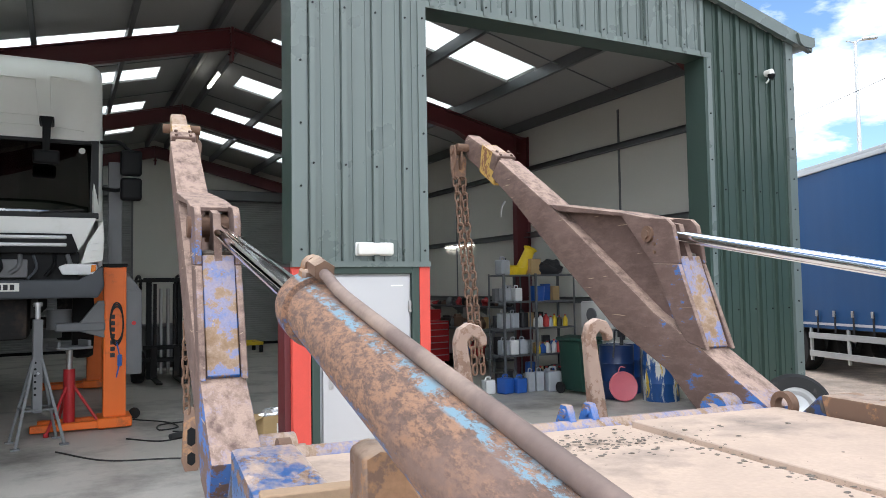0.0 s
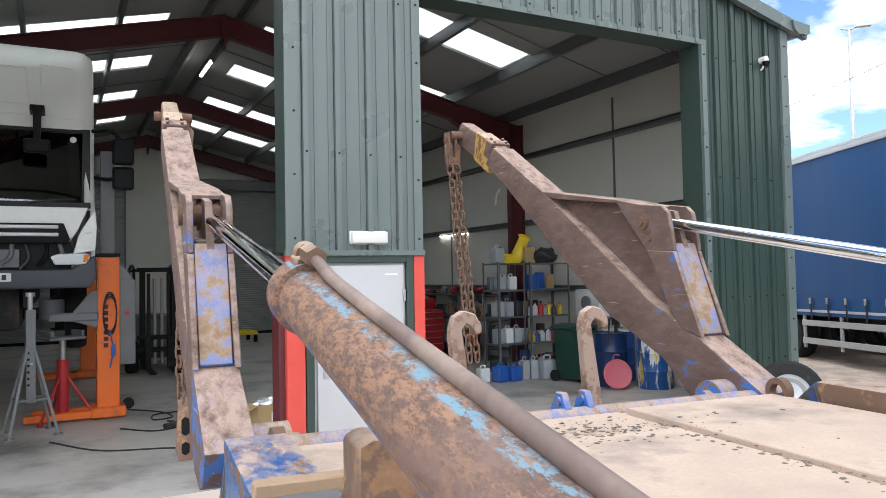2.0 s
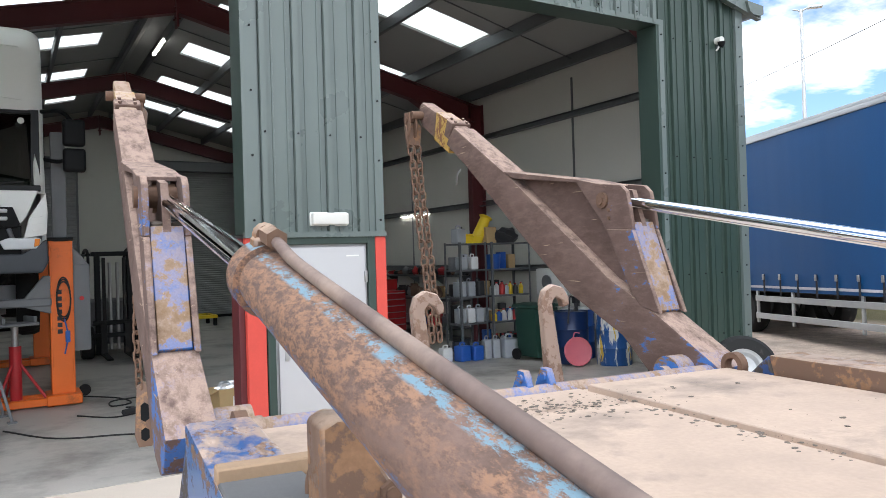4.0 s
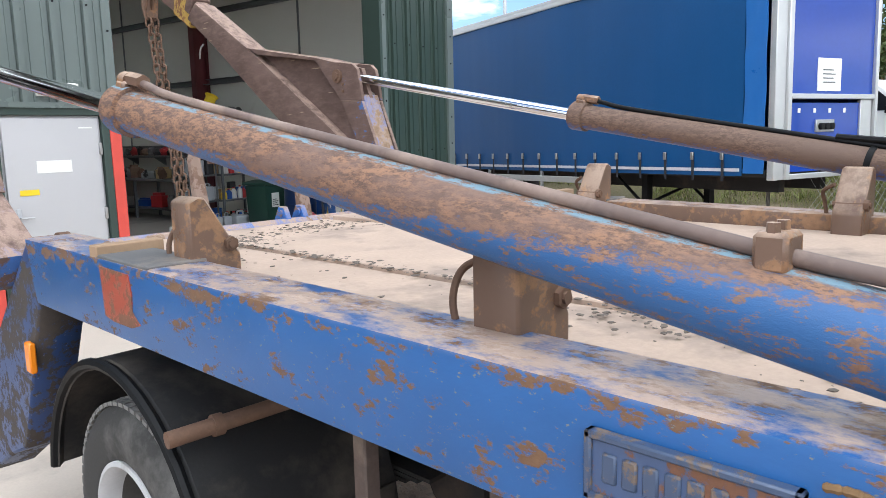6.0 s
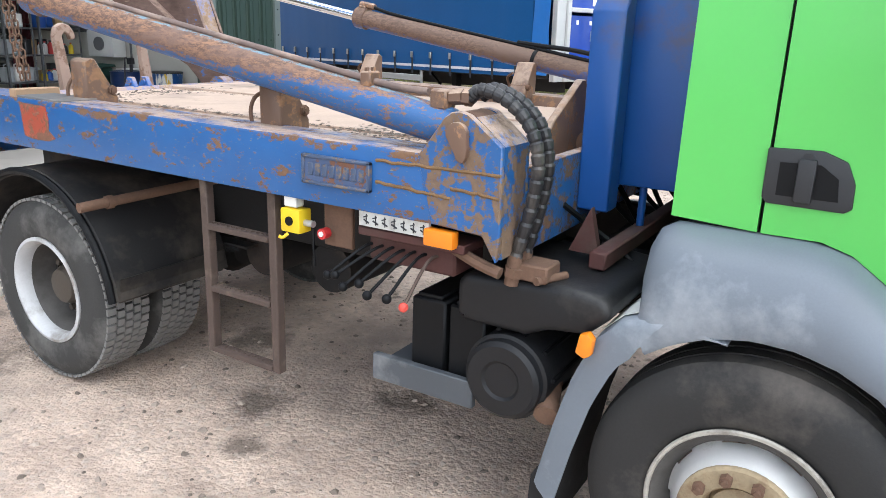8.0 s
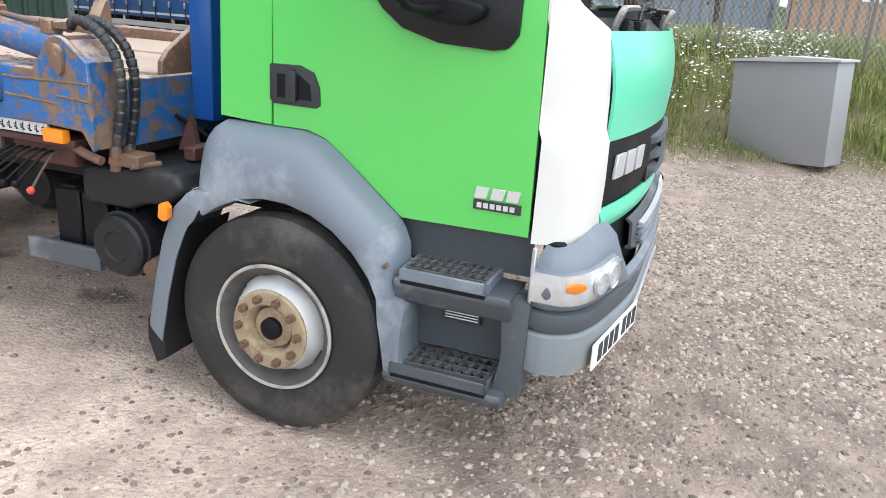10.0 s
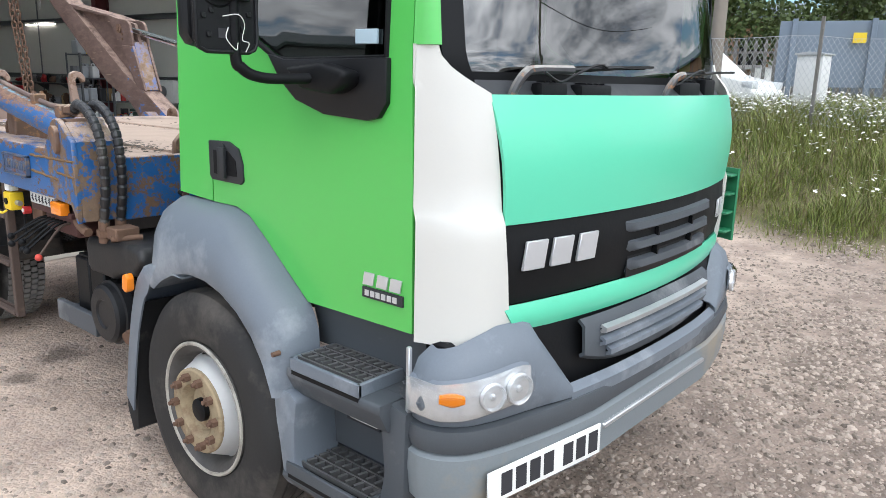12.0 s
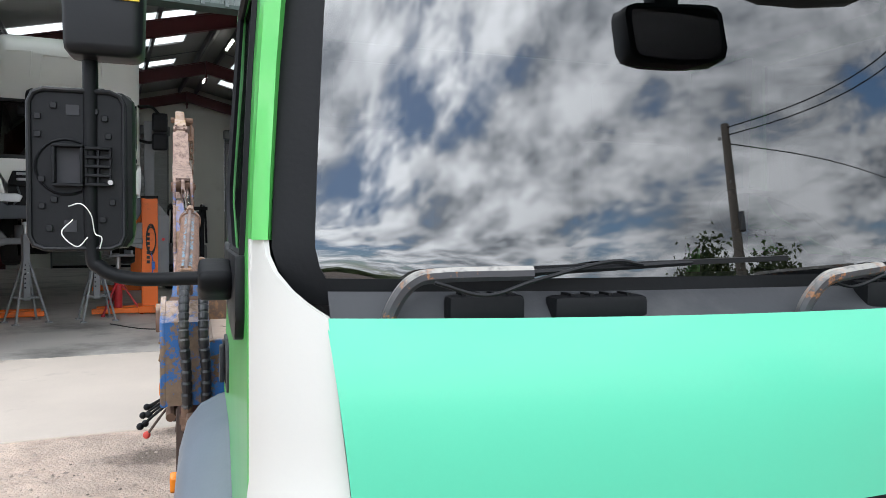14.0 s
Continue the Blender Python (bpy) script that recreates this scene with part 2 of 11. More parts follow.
M_barrel = barrel_paint("rusted_barrel_paint", (0.016, 0.10, 0.275), ((0.085, 0.052, 0.040), (0.30, 0.155, 0.085), (0.165, 0.105, 0.085), (0.25, 0.155, 0.118)), (0.16, 0.26, 0.32), -0.50, 1.45)
M_barrel2 = barrel_paint("brown_barrel_paint", (0.05, 0.09, 0.26), ((0.10, 0.06, 0.045), (0.20, 0.125, 0.09), (0.14, 0.09, 0.07), (0.19, 0.125, 0.095)), None, -0.75, 1.1)
def arm_paint(name, browns, dust, blue, start):
    """Brown film of rust and dust over blue; paint shows in streaks, most towards the foot; fine pale scratches."""
    m, nt, p = nodes_of(name)
    v = coords(nt)
    mp = nt.nodes.new("ShaderNodeMapping")
    mp.inputs["Rotation"].default_value = (radians(-34), 0, 0)
    mp.inputs["Scale"].default_value = (1.0, 0.3, 1.0)
    nt.links.new(v, mp.inputs["Vector"])
    sc = nt.nodes.new("ShaderNodeMapping")
    sc.inputs["Rotation"].default_value = (radians(28), radians(10), 0)
    sc.inputs["Scale"].default_value = (60, 3.0, 60)
    nt.links.new(v, sc.inputs["Vector"])
    big, mid, fine = noise_node(nt, v, 3.2, 9, 0.7), noise_node(nt, mp.outputs[0], 17, 9, 0.72), noise_node(nt, v, 130, 4)
    col = mixc(nt, ramp(nt, big, 0.35, 0.66), browns[0], browns[1])
    col = mixc(nt, ramp(nt, mid, 0.45, 0.7), col, browns[2])
    sep = nt.nodes.new("ShaderNodeSeparateXYZ")
    nt.links.new(v, sep.inputs[0])
    low = mathn(nt, "MULTIPLY", mathn(nt, "SUBTRACT", start, sep.outputs["Y"]), 0.10)
    bare = mathn(nt, "ADD", mathn(nt, "ADD", mathn(nt, "MULTIPLY", big, 0.5), mathn(nt, "MULTIPLY", mid, 0.5)), low)
    mask = ramp(nt, bare, 0.555, 0.585)
    col = mixc(nt, mask, col, mixc(nt, fine, blue, tuple(min(1, c * 1.5) for c in blue)))
    col = mixc(nt, ramp(nt, noise_node(nt, sc.outputs[0], 1.0, 2, 0.5), 0.70, 0.73), col, (0.36, 0.27, 0.19))
    geo = nt.nodes.new("ShaderNodeNewGeometry")
    sz = nt.nodes.new("ShaderNodeSeparateXYZ")
    nt.links.new(geo.outputs["Normal"], sz.inputs[0])
    lying = mathn(nt, "MULTIPLY", ramp(nt, sz.outputs["Z"], 0.1, 0.75), ramp(nt, mid, 0.34, 0.56))
    col = mixc(nt, lying, col, mixc(nt, fine, tuple(c * 0.75 for c in dust), tuple(c * 1.2 for c in dust)))
    nt.links.new(col, p.inputs["Base Color"])
    p.inputs["Roughness"].default_value = 0.78
    bump(nt, p, mathn(nt, "ADD", mathn(nt, "MULTIPLY", mid, 0.8), mathn(nt, "MULTIPLY", fine, 0.4)), 0.35, 0.004)
    return m


M_arm = arm_paint("rusted_arm_paint", ((0.085, 0.050, 0.040), (0.135, 0.083, 0.068), (0.17, 0.11, 0.088)), (0.34, 0.235, 0.185), (0.035, 0.10, 0.28), 1.9)
M_arm_blue = arm_paint("chipped_arm_paint", ((0.16, 0.095, 0.05), (0.26, 0.16, 0.085), (0.34, 0.25, 0.18)), (0.36, 0.26, 0.20), (0.03, 0.115, 0.34), 2.45)
M_deck = plain("dusty_deck_steel", (0.485, 0.365, 0.285), 0.85, vary=0.26, scale=4.5, grain=60, relief=0.7, dirt=(0.20, 0.16, 0.135), dirty=0.27)
M_mud = plain("dry_mud", (0.14, 0.115, 0.095), 0.95, vary=0.35, scale=14, grain=70, relief=0.9)
M_bracket = worn("brown_bracket_paint", (0.16, 0.095, 0.065), rusty=0.45, dusty=0.5, scale=7, rust=(0.20, 0.11, 0.06), dust=(0.40, 0.28, 0.2))
M_pad = plain("sandy_timber", (0.36, 0.24, 0.15), 0.9, vary=0.2, scale=12, relief=0.5)
M_chassis = plain("oily_chassis_black", (0.022, 0.021, 0.021), 0.7, vary=0.4, scale=5, relief=0.4, dirt=(0.07, 0.048, 0.036), dirty=0.26, spec=0.25)
M_chassis_red = plain("dull_red_chassis_paint", (0.075, 0.026, 0.022), 0.7, vary=0.3, scale=7, relief=0.3, dirt=(0.08, 0.06, 0.05), dirty=0.4)
M_rubber = plain("black_rubber", (0.014, 0.014, 0.0145), 0.75, vary=0.35, scale=9, grain=140, relief=0.3, dirt=(0.075, 0.07, 0.066), dirty=0.12, spec=0.35)
M_tread = plain("dusty_tread_rubber", (0.19, 0.185, 0.175), 0.9, vary=0.3, scale=16, relief=0.4, dirt=(0.2, 0.19, 0.175), dirty=0.3)
M_guard = plain("black_guard_plastic", (0.012, 0.0125, 0.014), 0.45, vary=0.3, scale=5, relief=0.25, dirt=(0.05, 0.048, 0.045), dirty=0.2, spec=0.3)
M_wrap = plain("scuffed_wrap_plastic", (0.022, 0.022, 0.024), 0.38, vary=0.3, scale=20, relief=0.2, dirt=(0.09, 0.08, 0.07), dirty=0.25)
M_guard_dusty = plain("dusty_guard_plastic", (0.018, 0.018, 0.0185), 0.6, vary=0.35, scale=5, relief=0.3, dirt=(0.10, 0.085, 0.07), dirty=0.5, spec=0.35)
M_black = plain("black_plastic", (0.007, 0.0075, 0.0085), 0.5, vary=0.25, scale=8, relief=0.2, spec=0.18)
M_tray = plain("moulded_tray_plastic", (0.009, 0.0095, 0.011), 0.5, vary=0.25, scale=14, relief=0.2, dirt=(0.025, 0.025, 0.025), dirty=0.15, spec=0.22)
M_black_satin = plain("satin_black_trim", (0.009, 0.0095, 0.011), 0.4, vary=0.2, scale=10, relief=0.1, spec=0.3)
M_greyp = plain("weathered_grey_plastic", (0.15, 0.175, 0.205), 0.45, vary=0.14, scale=4, grain=150, relief=0.12, dirt=(0.36, 0.39, 0.42), dirty=0.24)
M_greyd = plain("dark_grey_plastic", (0.066, 0.075, 0.085), 0.55, vary=0.16, scale=5, grain=150, relief=0.15, dirt=(0.24, 0.25, 0.26), dirty=0.16)
M_green = plain("leaf_green_paint", (0.085, 0.50, 0.09), 0.33, vary=0.03, scale=1.6, grain=200, relief=0.02, coat=0.5)
M_aqua = plain("aqua_green_paint", (0.11, 0.62, 0.39), 0.36, vary=0.03, scale=1.6, grain=200, relief=0.02, coat=0.4)
M_white = plain("cream_white_paint", (0.64, 0.63, 0.585), 0.38, vary=0.03, scale=2.5, grain=160, relief=0.03, coat=0.2)
M_rim = plain("white_wheel_paint", (0.48, 0.485, 0.49), 0.45, vary=0.2, scale=11, relief=0.2, dirt=(0.16, 0.13, 0.10), dirty=0.34)
M_hub = plain("rusty_hub_paint", (0.34, 0.265, 0.165), 0.85, vary=0.35, scale=26, relief=0.9, dirt=(0.17, 0.10, 0.06), dirty=0.34)
M_hubdark = plain("greasy_hub_steel", (0.07, 0.055, 0.042), 0.6, vary=0.3, scale=20, relief=0.4)
M_chrome = glossy("polished_rod", (0.86, 0.87, 0.88), 0.07, 1.0)
M_steel = plain("bare_steel", (0.42, 0.41, 0.40), 0.38, 0.85, vary=0.2, scale=12, relief=0.15)
M_galv = plain("galvanised_steel", (0.50, 0.51, 0.52), 0.42, 0.7, vary=0.16, scale=9, relief=0.12)
M_rust = plain("brown_rust", (0.15, 0.085, 0.055), 0.85, vary=0.35, scale=22, relief=0.6)
M_amber = glossy("amber_lens", (0.85, 0.24, 0.015), 0.18)
M_lens = glossy("clear_lamp_lens", (0.72, 0.74, 0.75), 0.08)
M_chromelet = plain("silver_letter", (0.62, 0.63, 0.64), 0.3, 0.5, vary=0.05, relief=0.0)
M_dash = plain("grey_dashboard", (0.045, 0.046, 0.05), 0.7, vary=0.2, scale=6, relief=0.2)
M_seat = plain("dark_seat_cloth", (0.05, 0.052, 0.06), 0.95, vary=0.3, scale=12, relief=0.4)
M_glass = clear_glass("window_glass", (0.62, 0.72, 0.72), 0.5, 0.02, 2.2)
M_screen = clear_glass("windscreen_glass", (0.60, 0.70, 0.74), 0.40, 0.01, 2.7)
M_red = plain("red_paint", (0.52, 0.03, 0.03), 0.5, vary=0.2, scale=8, relief=0.15)
M_redsign = plain("faded_red_paint", (0.62, 0.07, 0.05), 0.6, vary=0.15, scale=8, relief=0.1)
M_yellow = plain("yellow_plastic", (0.80, 0.56, 0.02), 0.45, vary=0.1, scale=10, relief=0.1)
M_paper = plain("white_label", (0.78, 0.78, 0.74), 0.7, vary=0.06, scale=12, relief=0.0)
M_ink = plain("dark_print", (0.03, 0.03, 0.035), 0.7, vary=0.1, relief=0.0)
M_orange = plain("orange_paint", (0.80, 0.155, 0.015), 0.45, vary=0.1, scale=5, relief=0.1, dirt=(0.12, 0.06, 0.03), dirty=0.12)
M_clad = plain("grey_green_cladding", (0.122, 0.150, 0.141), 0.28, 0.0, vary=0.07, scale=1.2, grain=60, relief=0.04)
# darker, greener tone than M_clad, for the gable sheets right of the bay opening
M_clad_right = plain("right_gable_cladding", (0.032, 0.054, 0.044), 0.38, 0.0, vary=0.08, scale=1.2, grain=60, relief=0.04)
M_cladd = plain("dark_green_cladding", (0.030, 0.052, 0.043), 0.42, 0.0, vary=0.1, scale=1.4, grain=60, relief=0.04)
M_inwall = plain("pale_grey_panel", (0.56, 0.55, 0.50), 0.7, vary=0.06, scale=0.8, grain=40, relief=0.05, dirt=(0.40, 0.38, 0.33), dirty=0.1)
M_inroof = plain("roof_liner_grey", (0.30, 0.30, 0.29), 0.75, vary=0.08, scale=1, grain=40, relief=0.05)
M_hook = worn("dusty_brown_steel", (0.30, 0.21, 0.165), rusty=0.45, dusty=0.5, scale=9, rust=(0.14, 0.085, 0.06), dust=(0.42, 0.31, 0.25), rough=0.75)
M_maroon = plain("maroon_steel_paint", (0.105, 0.018, 0.022), 0.5, vary=0.2, scale=3, relief=0.08)
M_purlin = plain("grey_purlin_steel", (0.15, 0.155, 0.16), 0.5, 0.5, vary=0.2, scale=3, relief=0.1)
M_shutter = plain("grey_shutter_steel", (0.29, 0.295, 0.295), 0.45, 0.3, vary=0.1, scale=2, relief=0.05)
M_door = plain("pale_grey_door_paint", (0.46, 0.455, 0.46), 0.45, vary=0.05, scale=2, relief=0.04, dirt=(0.42, 0.41, 0.40), dirty=0.08)
M_curtain = plain("blue_curtain_vinyl", (0.004, 0.07, 0.215), 0.45, vary=0.16, scale=0.9, grain=30, relief=0.06, spec=0.3)
M_curtain_l = plain("light_blue_curtain_vinyl", (0.02, 0.14, 0.43), 0.3, vary=0.12, scale=2.0, grain=30, relief=0.1)
M_bluedoor = glossy("glossy_blue_door", (0.012, 0.055, 0.33), 0.1)
M_alu = plain("aluminium_frame", (0.58, 0.59, 0.59), 0.4, 0.55, vary=0.12, scale=4, relief=0.1)
M_steelblue = plain("tank_blue_paint", (0.008, 0.075, 0.29), 0.38, vary=0.12, scale=4, relief=0.1, dirt=(0.10, 0.06, 0.05), dirty=0.14)
M_lamp = clear_glass("lamp_glass", (0.95, 0.96, 0.96), 0.95, ior=1.3)
M_bowl = plain("silver_reflector", (0.84, 0.85, 0.86), 0.16, 0.55, vary=0.15, scale=40, relief=0.9, grain=45)


# ---- mesh helpers ----
def finish(name, bm, material, smooth=True, angle=38):
    me = bpy.data.meshes.new(name)
    bmesh.ops.recalc_face_normals(bm, faces=bm.faces)
    bm.to_mesh(me)
    bm.free()
    me.materials.append(material)
    if smooth and len(me.polygons):
        me.polygons.foreach_set("use_smooth", [True] * len(me.polygons))
        me.set_sharp_from_angle(angle=radians(angle))
    return me


def part(name, bm, material, parent=None, label="", smooth=True, angle=38):
    """One mesh object of that bmesh, under a thing or part (in the thing's own space)."""
    ob = new(name, finish(name, bm, material, smooth, angle))
    if parent is not None:
        ob.parent = parent
    if label:
        ob["label"] = label
    return ob


def thing(name, label, category, m=None, group="", kind=""):
    ob = new(name)
    ob.empty_display_size = 0.1
    if m is not None:
        ob.matrix_world = m
    return tagged(ob, label, category, group, kind)


def solo(name, bm, material, label, category, m=None, group="", kind="", smooth=True):
    ob = part(name, bm, material, None, "", smooth)
    if m is not None:
        ob.matrix_world = m
    return tagged(ob, label, category, group, kind)


def B():
    return bmesh.new()


def add(bm, other, m=None):
    """Append bmesh other to bm."""
    me = bpy.data.meshes.new("tmp")
    other.to_mesh(me)
    other.free()
    if m is not None:
        me.transform(m)
    bm.from_mesh(me)
    bpy.data.meshes.remove(me)
    return bm


def box(bm, x0, x1, y0, y1, z0, z1, bev=0.0, seg=1, m=None):
    t = bmesh.new()
    mm = Matrix.Translation(((x0 + x1) / 2, (y0 + y1) / 2, (z0 + z1) / 2)) @ Matrix.Diagonal((abs(x1 - x0), abs(y1 - y0), abs(z1 - z0), 1))
    bmesh.ops.create_cube(t, size=1, matrix=mm)
    if bev:
        bmesh.ops.bevel(t, geom=t.edges[:], offset=bev, segments=seg, affect="EDGES", profile=0.6)
    return add(bm, t, m)


def prism(bm, pts, axis, a, b, bev=0.0, seg=1, m=None):
    """A polygon of (p, q) pairs pushed from a to b along axis: x -> (y, z), y -> (x, z), z -> (x, y)."""
    t = bmesh.new()

    def at(p, q, w):
        return {"x": (w, p, q), "y": (p, w, q), "z": (p, q, w)}[axis]
    va = [t.verts.new(at(p, q, a)) for p, q in pts]
    vb = [t.verts.new(at(p, q, b)) for p, q in pts]
    n = len(pts)
    t.faces.new(va)
    t.faces.new(vb[::-1])
    for i in range(n):
        t.faces.new((va[i], va[(i + 1) % n], vb[(i + 1) % n], vb[i]))
    bmesh.ops.recalc_face_normals(t, faces=t.faces)
    if bev:
        bmesh.ops.bevel(t, geom=t.edges[:], offset=bev, segments=seg, affect="EDGES", profile=0.6)
    return add(bm, t, m)


def frame_of(d):
    d = Vector(d).normalized()
    return d.to_track_quat("Z", "Y").to_matrix().to_4x4()


def rod(bm, p, q, r, seg=16, r2=None, cap=True):
    p, q = Vector(p), Vector(q)
    t = bmesh.new()
    bmesh.ops.create_cone(t, cap_ends=cap, segments=seg, radius1=r, radius2=r if r2 is None else r2, depth=(q - p).length)
    return add(bm, t, Matrix.Translation((p + q) / 2) @ frame_of(q - p))


def lathe(bm, prof, seg=48, m=None, closed=False):
    """(radius, height) pairs turned about z."""
    t = bmesh.new()
    rings = []
    for r, z in prof:
        rings.append([t.verts.new((r * math.cos(2 * math.pi * i / seg), r * math.sin(2 * math.pi * i / seg), z)) for i in range(seg)])
    pairs = list(zip(rings, rings[1:]))
    if closed:
        pairs.append((rings[-1], rings[0]))
    for a, b in pairs:
        for i in range(seg):
            t.faces.new((a[i], a[(i + 1) % seg], b[(i + 1) % seg], b[i]))
    return add(bm, t, m)


def smooth_path(pts, n=8):
    """Catmull-Rom through the points."""
    P = [Vector(p) for p in pts]
    P = [P[0] * 2 - P[1]] + P + [P[-1] * 2 - P[-2]]
    out = []
    for i in range(1, len(P) - 2):
        for k in range(n):
            s = k / n
            a, b, c, d = P[i - 1:i + 3]
            out.append(0.5 * ((2 * b) + (c - a) * s + (2 * a - 5 * b + 4 * c - d) * s * s + (3 * b - a - 3 * c + d) * s ** 3))
    out.append(P[-2])
    return out


def tube(bm, pts, r, seg=10, curved=True, n=8, wave=None):
    """A round bar or hose along the points; wave(i) scales its radius."""
    path = smooth_path(pts, n) if curved else [Vector(p) for p in pts]
    t = bmesh.new()
    rings = []
    up = Vector((0.0, 0.0, 1.0))
    for i, p in enumerate(path):
        d = (path[min(i + 1, len(path) - 1)] - path[max(i - 1, 0)]).normalized()
        side = d.cross(up)
        if side.length < 0.05:
            side = d.cross(Vector((1, 0, 0)))
        side.normalize()
        nor = side.cross(d).normalized()
        up = nor
        rr = r * (wave(i) if wave else 1)
        rings.append([t.verts.new(p + side * (rr * math.cos(2 * math.pi * k / seg)) + nor * (rr * math.sin(2 * math.pi * k / seg))) for k in range(seg)])
    for a, b in zip(rings, rings[1:]):
        for k in range(seg):
            t.faces.new((a[k], a[(k + 1) % seg], b[(k + 1) % seg], b[k]))
    t.faces.new(rings[0][::-1])
    t.faces.new(rings[-1])
    return add(bm, t)


def sheet(bm, grid, thick=0.0):
    """A surface through a grid of points (rows of equal length), given thickness inwards if wanted."""
    t = bmesh.new()
    V = [[t.verts.new(p) for p in row] for row in grid]
    for a, b in zip(V, V[1:]):
        for i in range(len(a) - 1):
            t.faces.new((a[i], a[i + 1], b[i + 1], b[i]))
    if thick:
        bmesh.ops.recalc_face_normals(t, faces=t.faces)
        bmesh.ops.solidify(t, geom=t.faces[:], thickness=thick)
    return add(bm, t)


def text_mesh(words, size, depth=0.002, align="CENTER", shear=0.0, bold=0.0):
    """Raised letters of the built-in font, in the x-y plane, facing +z."""
    cu = bpy.data.curves.new("words", "FONT")
    cu.body, cu.size, cu.extrude, cu.align_x, cu.align_y, cu.shear, cu.offset = words, size, depth, align, "CENTER", shear, bold
    ob = new("words", cu)
    me = bpy.data.meshes.new_from_object(ob.evaluated_get(bpy.context.evaluated_depsgraph_get()))
    bpy.data.objects.remove(ob)
    bpy.data.curves.remove(cu)
    bm = bmesh.new()
    bm.from_mesh(me)
    bpy.data.meshes.remove(me)
    return bm


RNG = random.Random(11)


# ---- the ground ----
DAMP = [(-0.27, 0.07, 0.24, 0.2), (-0.81, -0.5, 0.17, 0.19), (-0.41, -1.09, 0.15, 0.2), (-1.43, 1.06, 0.42, 0.3), (-1.2, 1.7, 0.36, 0.22), (-1.16, -0.72, 0.12, 0.14), (2.55, -4.05, 0.55, 0.25)]


def gravel_material():
    m, nt, p = nodes_of("stony_yard")
    v = coords(nt)
    vo = nt.nodes.new("ShaderNodeTexVoronoi")
    vo.inputs["Scale"].default_value = 38
    nt.links.new(v, vo.inputs["Vector"])
    vo2 = nt.nodes.new("ShaderNodeTexVoronoi")
    vo2.inputs["Scale"].default_value = 95
    nt.links.new(v, vo2.inputs["Vector"])
    sepc = nt.nodes.new("ShaderNodeSeparateColor")
    nt.links.new(vo.outputs["Color"], sepc.inputs[0])
    broad = noise_node(nt, v, 0.55, 7, 0.62)
    mid = noise_node(nt, v, 3.2, 8, 0.66)
    fine = noise_node(nt, v, 160, 3)
    col = mixc(nt, ramp(nt, mid, 0.36, 0.64), (0.42, 0.338, 0.288), (0.78, 0.655, 0.565))
    col = mixc(nt, mathn(nt, "MULTIPLY", ramp(nt, sepc.outputs[0], 0.45, 0.9), 0.5), col, mixc(nt, sepc.outputs[1], (0.22, 0.195, 0.18), (0.62, 0.56, 0.515)))
    col = mixc(nt, mathn(nt, "MULTIPLY", fine, 0.4), col, (0.48, 0.415, 0.37))
    col = mixc(nt, ramp(nt, broad, 0.52, 0.72), col, mixc(nt, mid, (0.32, 0.275, 0.24), (0.48, 0.42, 0.37)))
    wet = ramp(nt, noise_node(nt, v, 1.7, 7, 0.6), 0.67, 0.72)
    col = mixc(nt, mathn(nt, "MULTIPLY", wet, 0.75), col, (0.075, 0.064, 0.055))
    # drips and damp patches of their own outline
    ragged = mathn(nt, "MULTIPLY", mathn(nt, "SUBTRACT", noise_node(nt, v, 7, 8, 0.7), 0.5), 0.34)
    for cx, cy, rx, ry in DAMP:
        mp = nt.nodes.new("ShaderNodeMapping")
        mp.vector_type = "TEXTURE"
        mp.inputs["Location"].default_value = (cx, cy, 0)
        mp.inputs["Scale"].default_value = (rx, ry, 1)
        nt.links.new(v, mp.inputs["Vector"])
        ln = nt.nodes.new("ShaderNodeVectorMath")
        ln.operation = "LENGTH"
        nt.links.new(mp.outputs[0], ln.inputs[0])
        spot = ramp(nt, mathn(nt, "ADD", ln.outputs["Value"], mathn(nt, "MULTIPLY", ragged, 6.5)), 0.45, 1.1, (1, 1, 1, 1), (0, 0, 0, 1))
        col = mixc(nt, mathn(nt, "MULTIPLY", spot, 0.72), col, (0.085, 0.072, 0.062))
    # coarser, darker stone where the yard runs out past the cab
    sepy = nt.nodes.new("ShaderNodeSeparateXYZ")
    nt.links.new(v, sepy.inputs[0])
    coarse = ramp(nt, mathn(nt, "ADD", mathn(nt, "ADD", mathn(nt, "MULTIPLY", sepy.outputs[1], 0.25), broad), 1.0), 0.42, 1.0, (1, 1, 1, 1), (0, 0, 0, 1))
    col = mixc(nt, mathn(nt, "MULTIPLY", coarse, 0.85), col, mixc(nt, ramp(nt, mid, 0.3, 0.7), (0.085, 0.068, 0.058), (0.33, 0.27, 0.235)))
    # soil and moss on the bank
    sepz = nt.nodes.new("ShaderNodeSeparateXYZ")
    nt.links.new(v, sepz.inputs[0])
    bank = ramp(nt, mathn(nt, "ADD", sepz.outputs[2], mathn(nt, "MULTIPLY", mid, 0.12)), 0.10, 0.22)
    col = mixc(nt, bank, col, mixc(nt, noise_node(nt, v, 2.2, 6), (0.075, 0.085, 0.03), (0.17, 0.14, 0.075)))
    col = mixc(nt, 1.0, col, (0.95, 0.88, 0.81), "MULTIPLY")
    nt.links.new(col, p.inputs["Base Color"])
    p.inputs["Roughness"].default_value = 0.9
    h = mathn(nt, "ADD", mathn(nt, "MULTIPLY", vo.outputs["Distance"], -1.0), mathn(nt, "MULTIPLY", vo2.outputs["Distance"], -0.5))
    h = mathn(nt, "ADD", h, mathn(nt, "MULTIPLY", mid, 1.3))
    bump(nt, p, h, 0.6, 0.016)
    return m


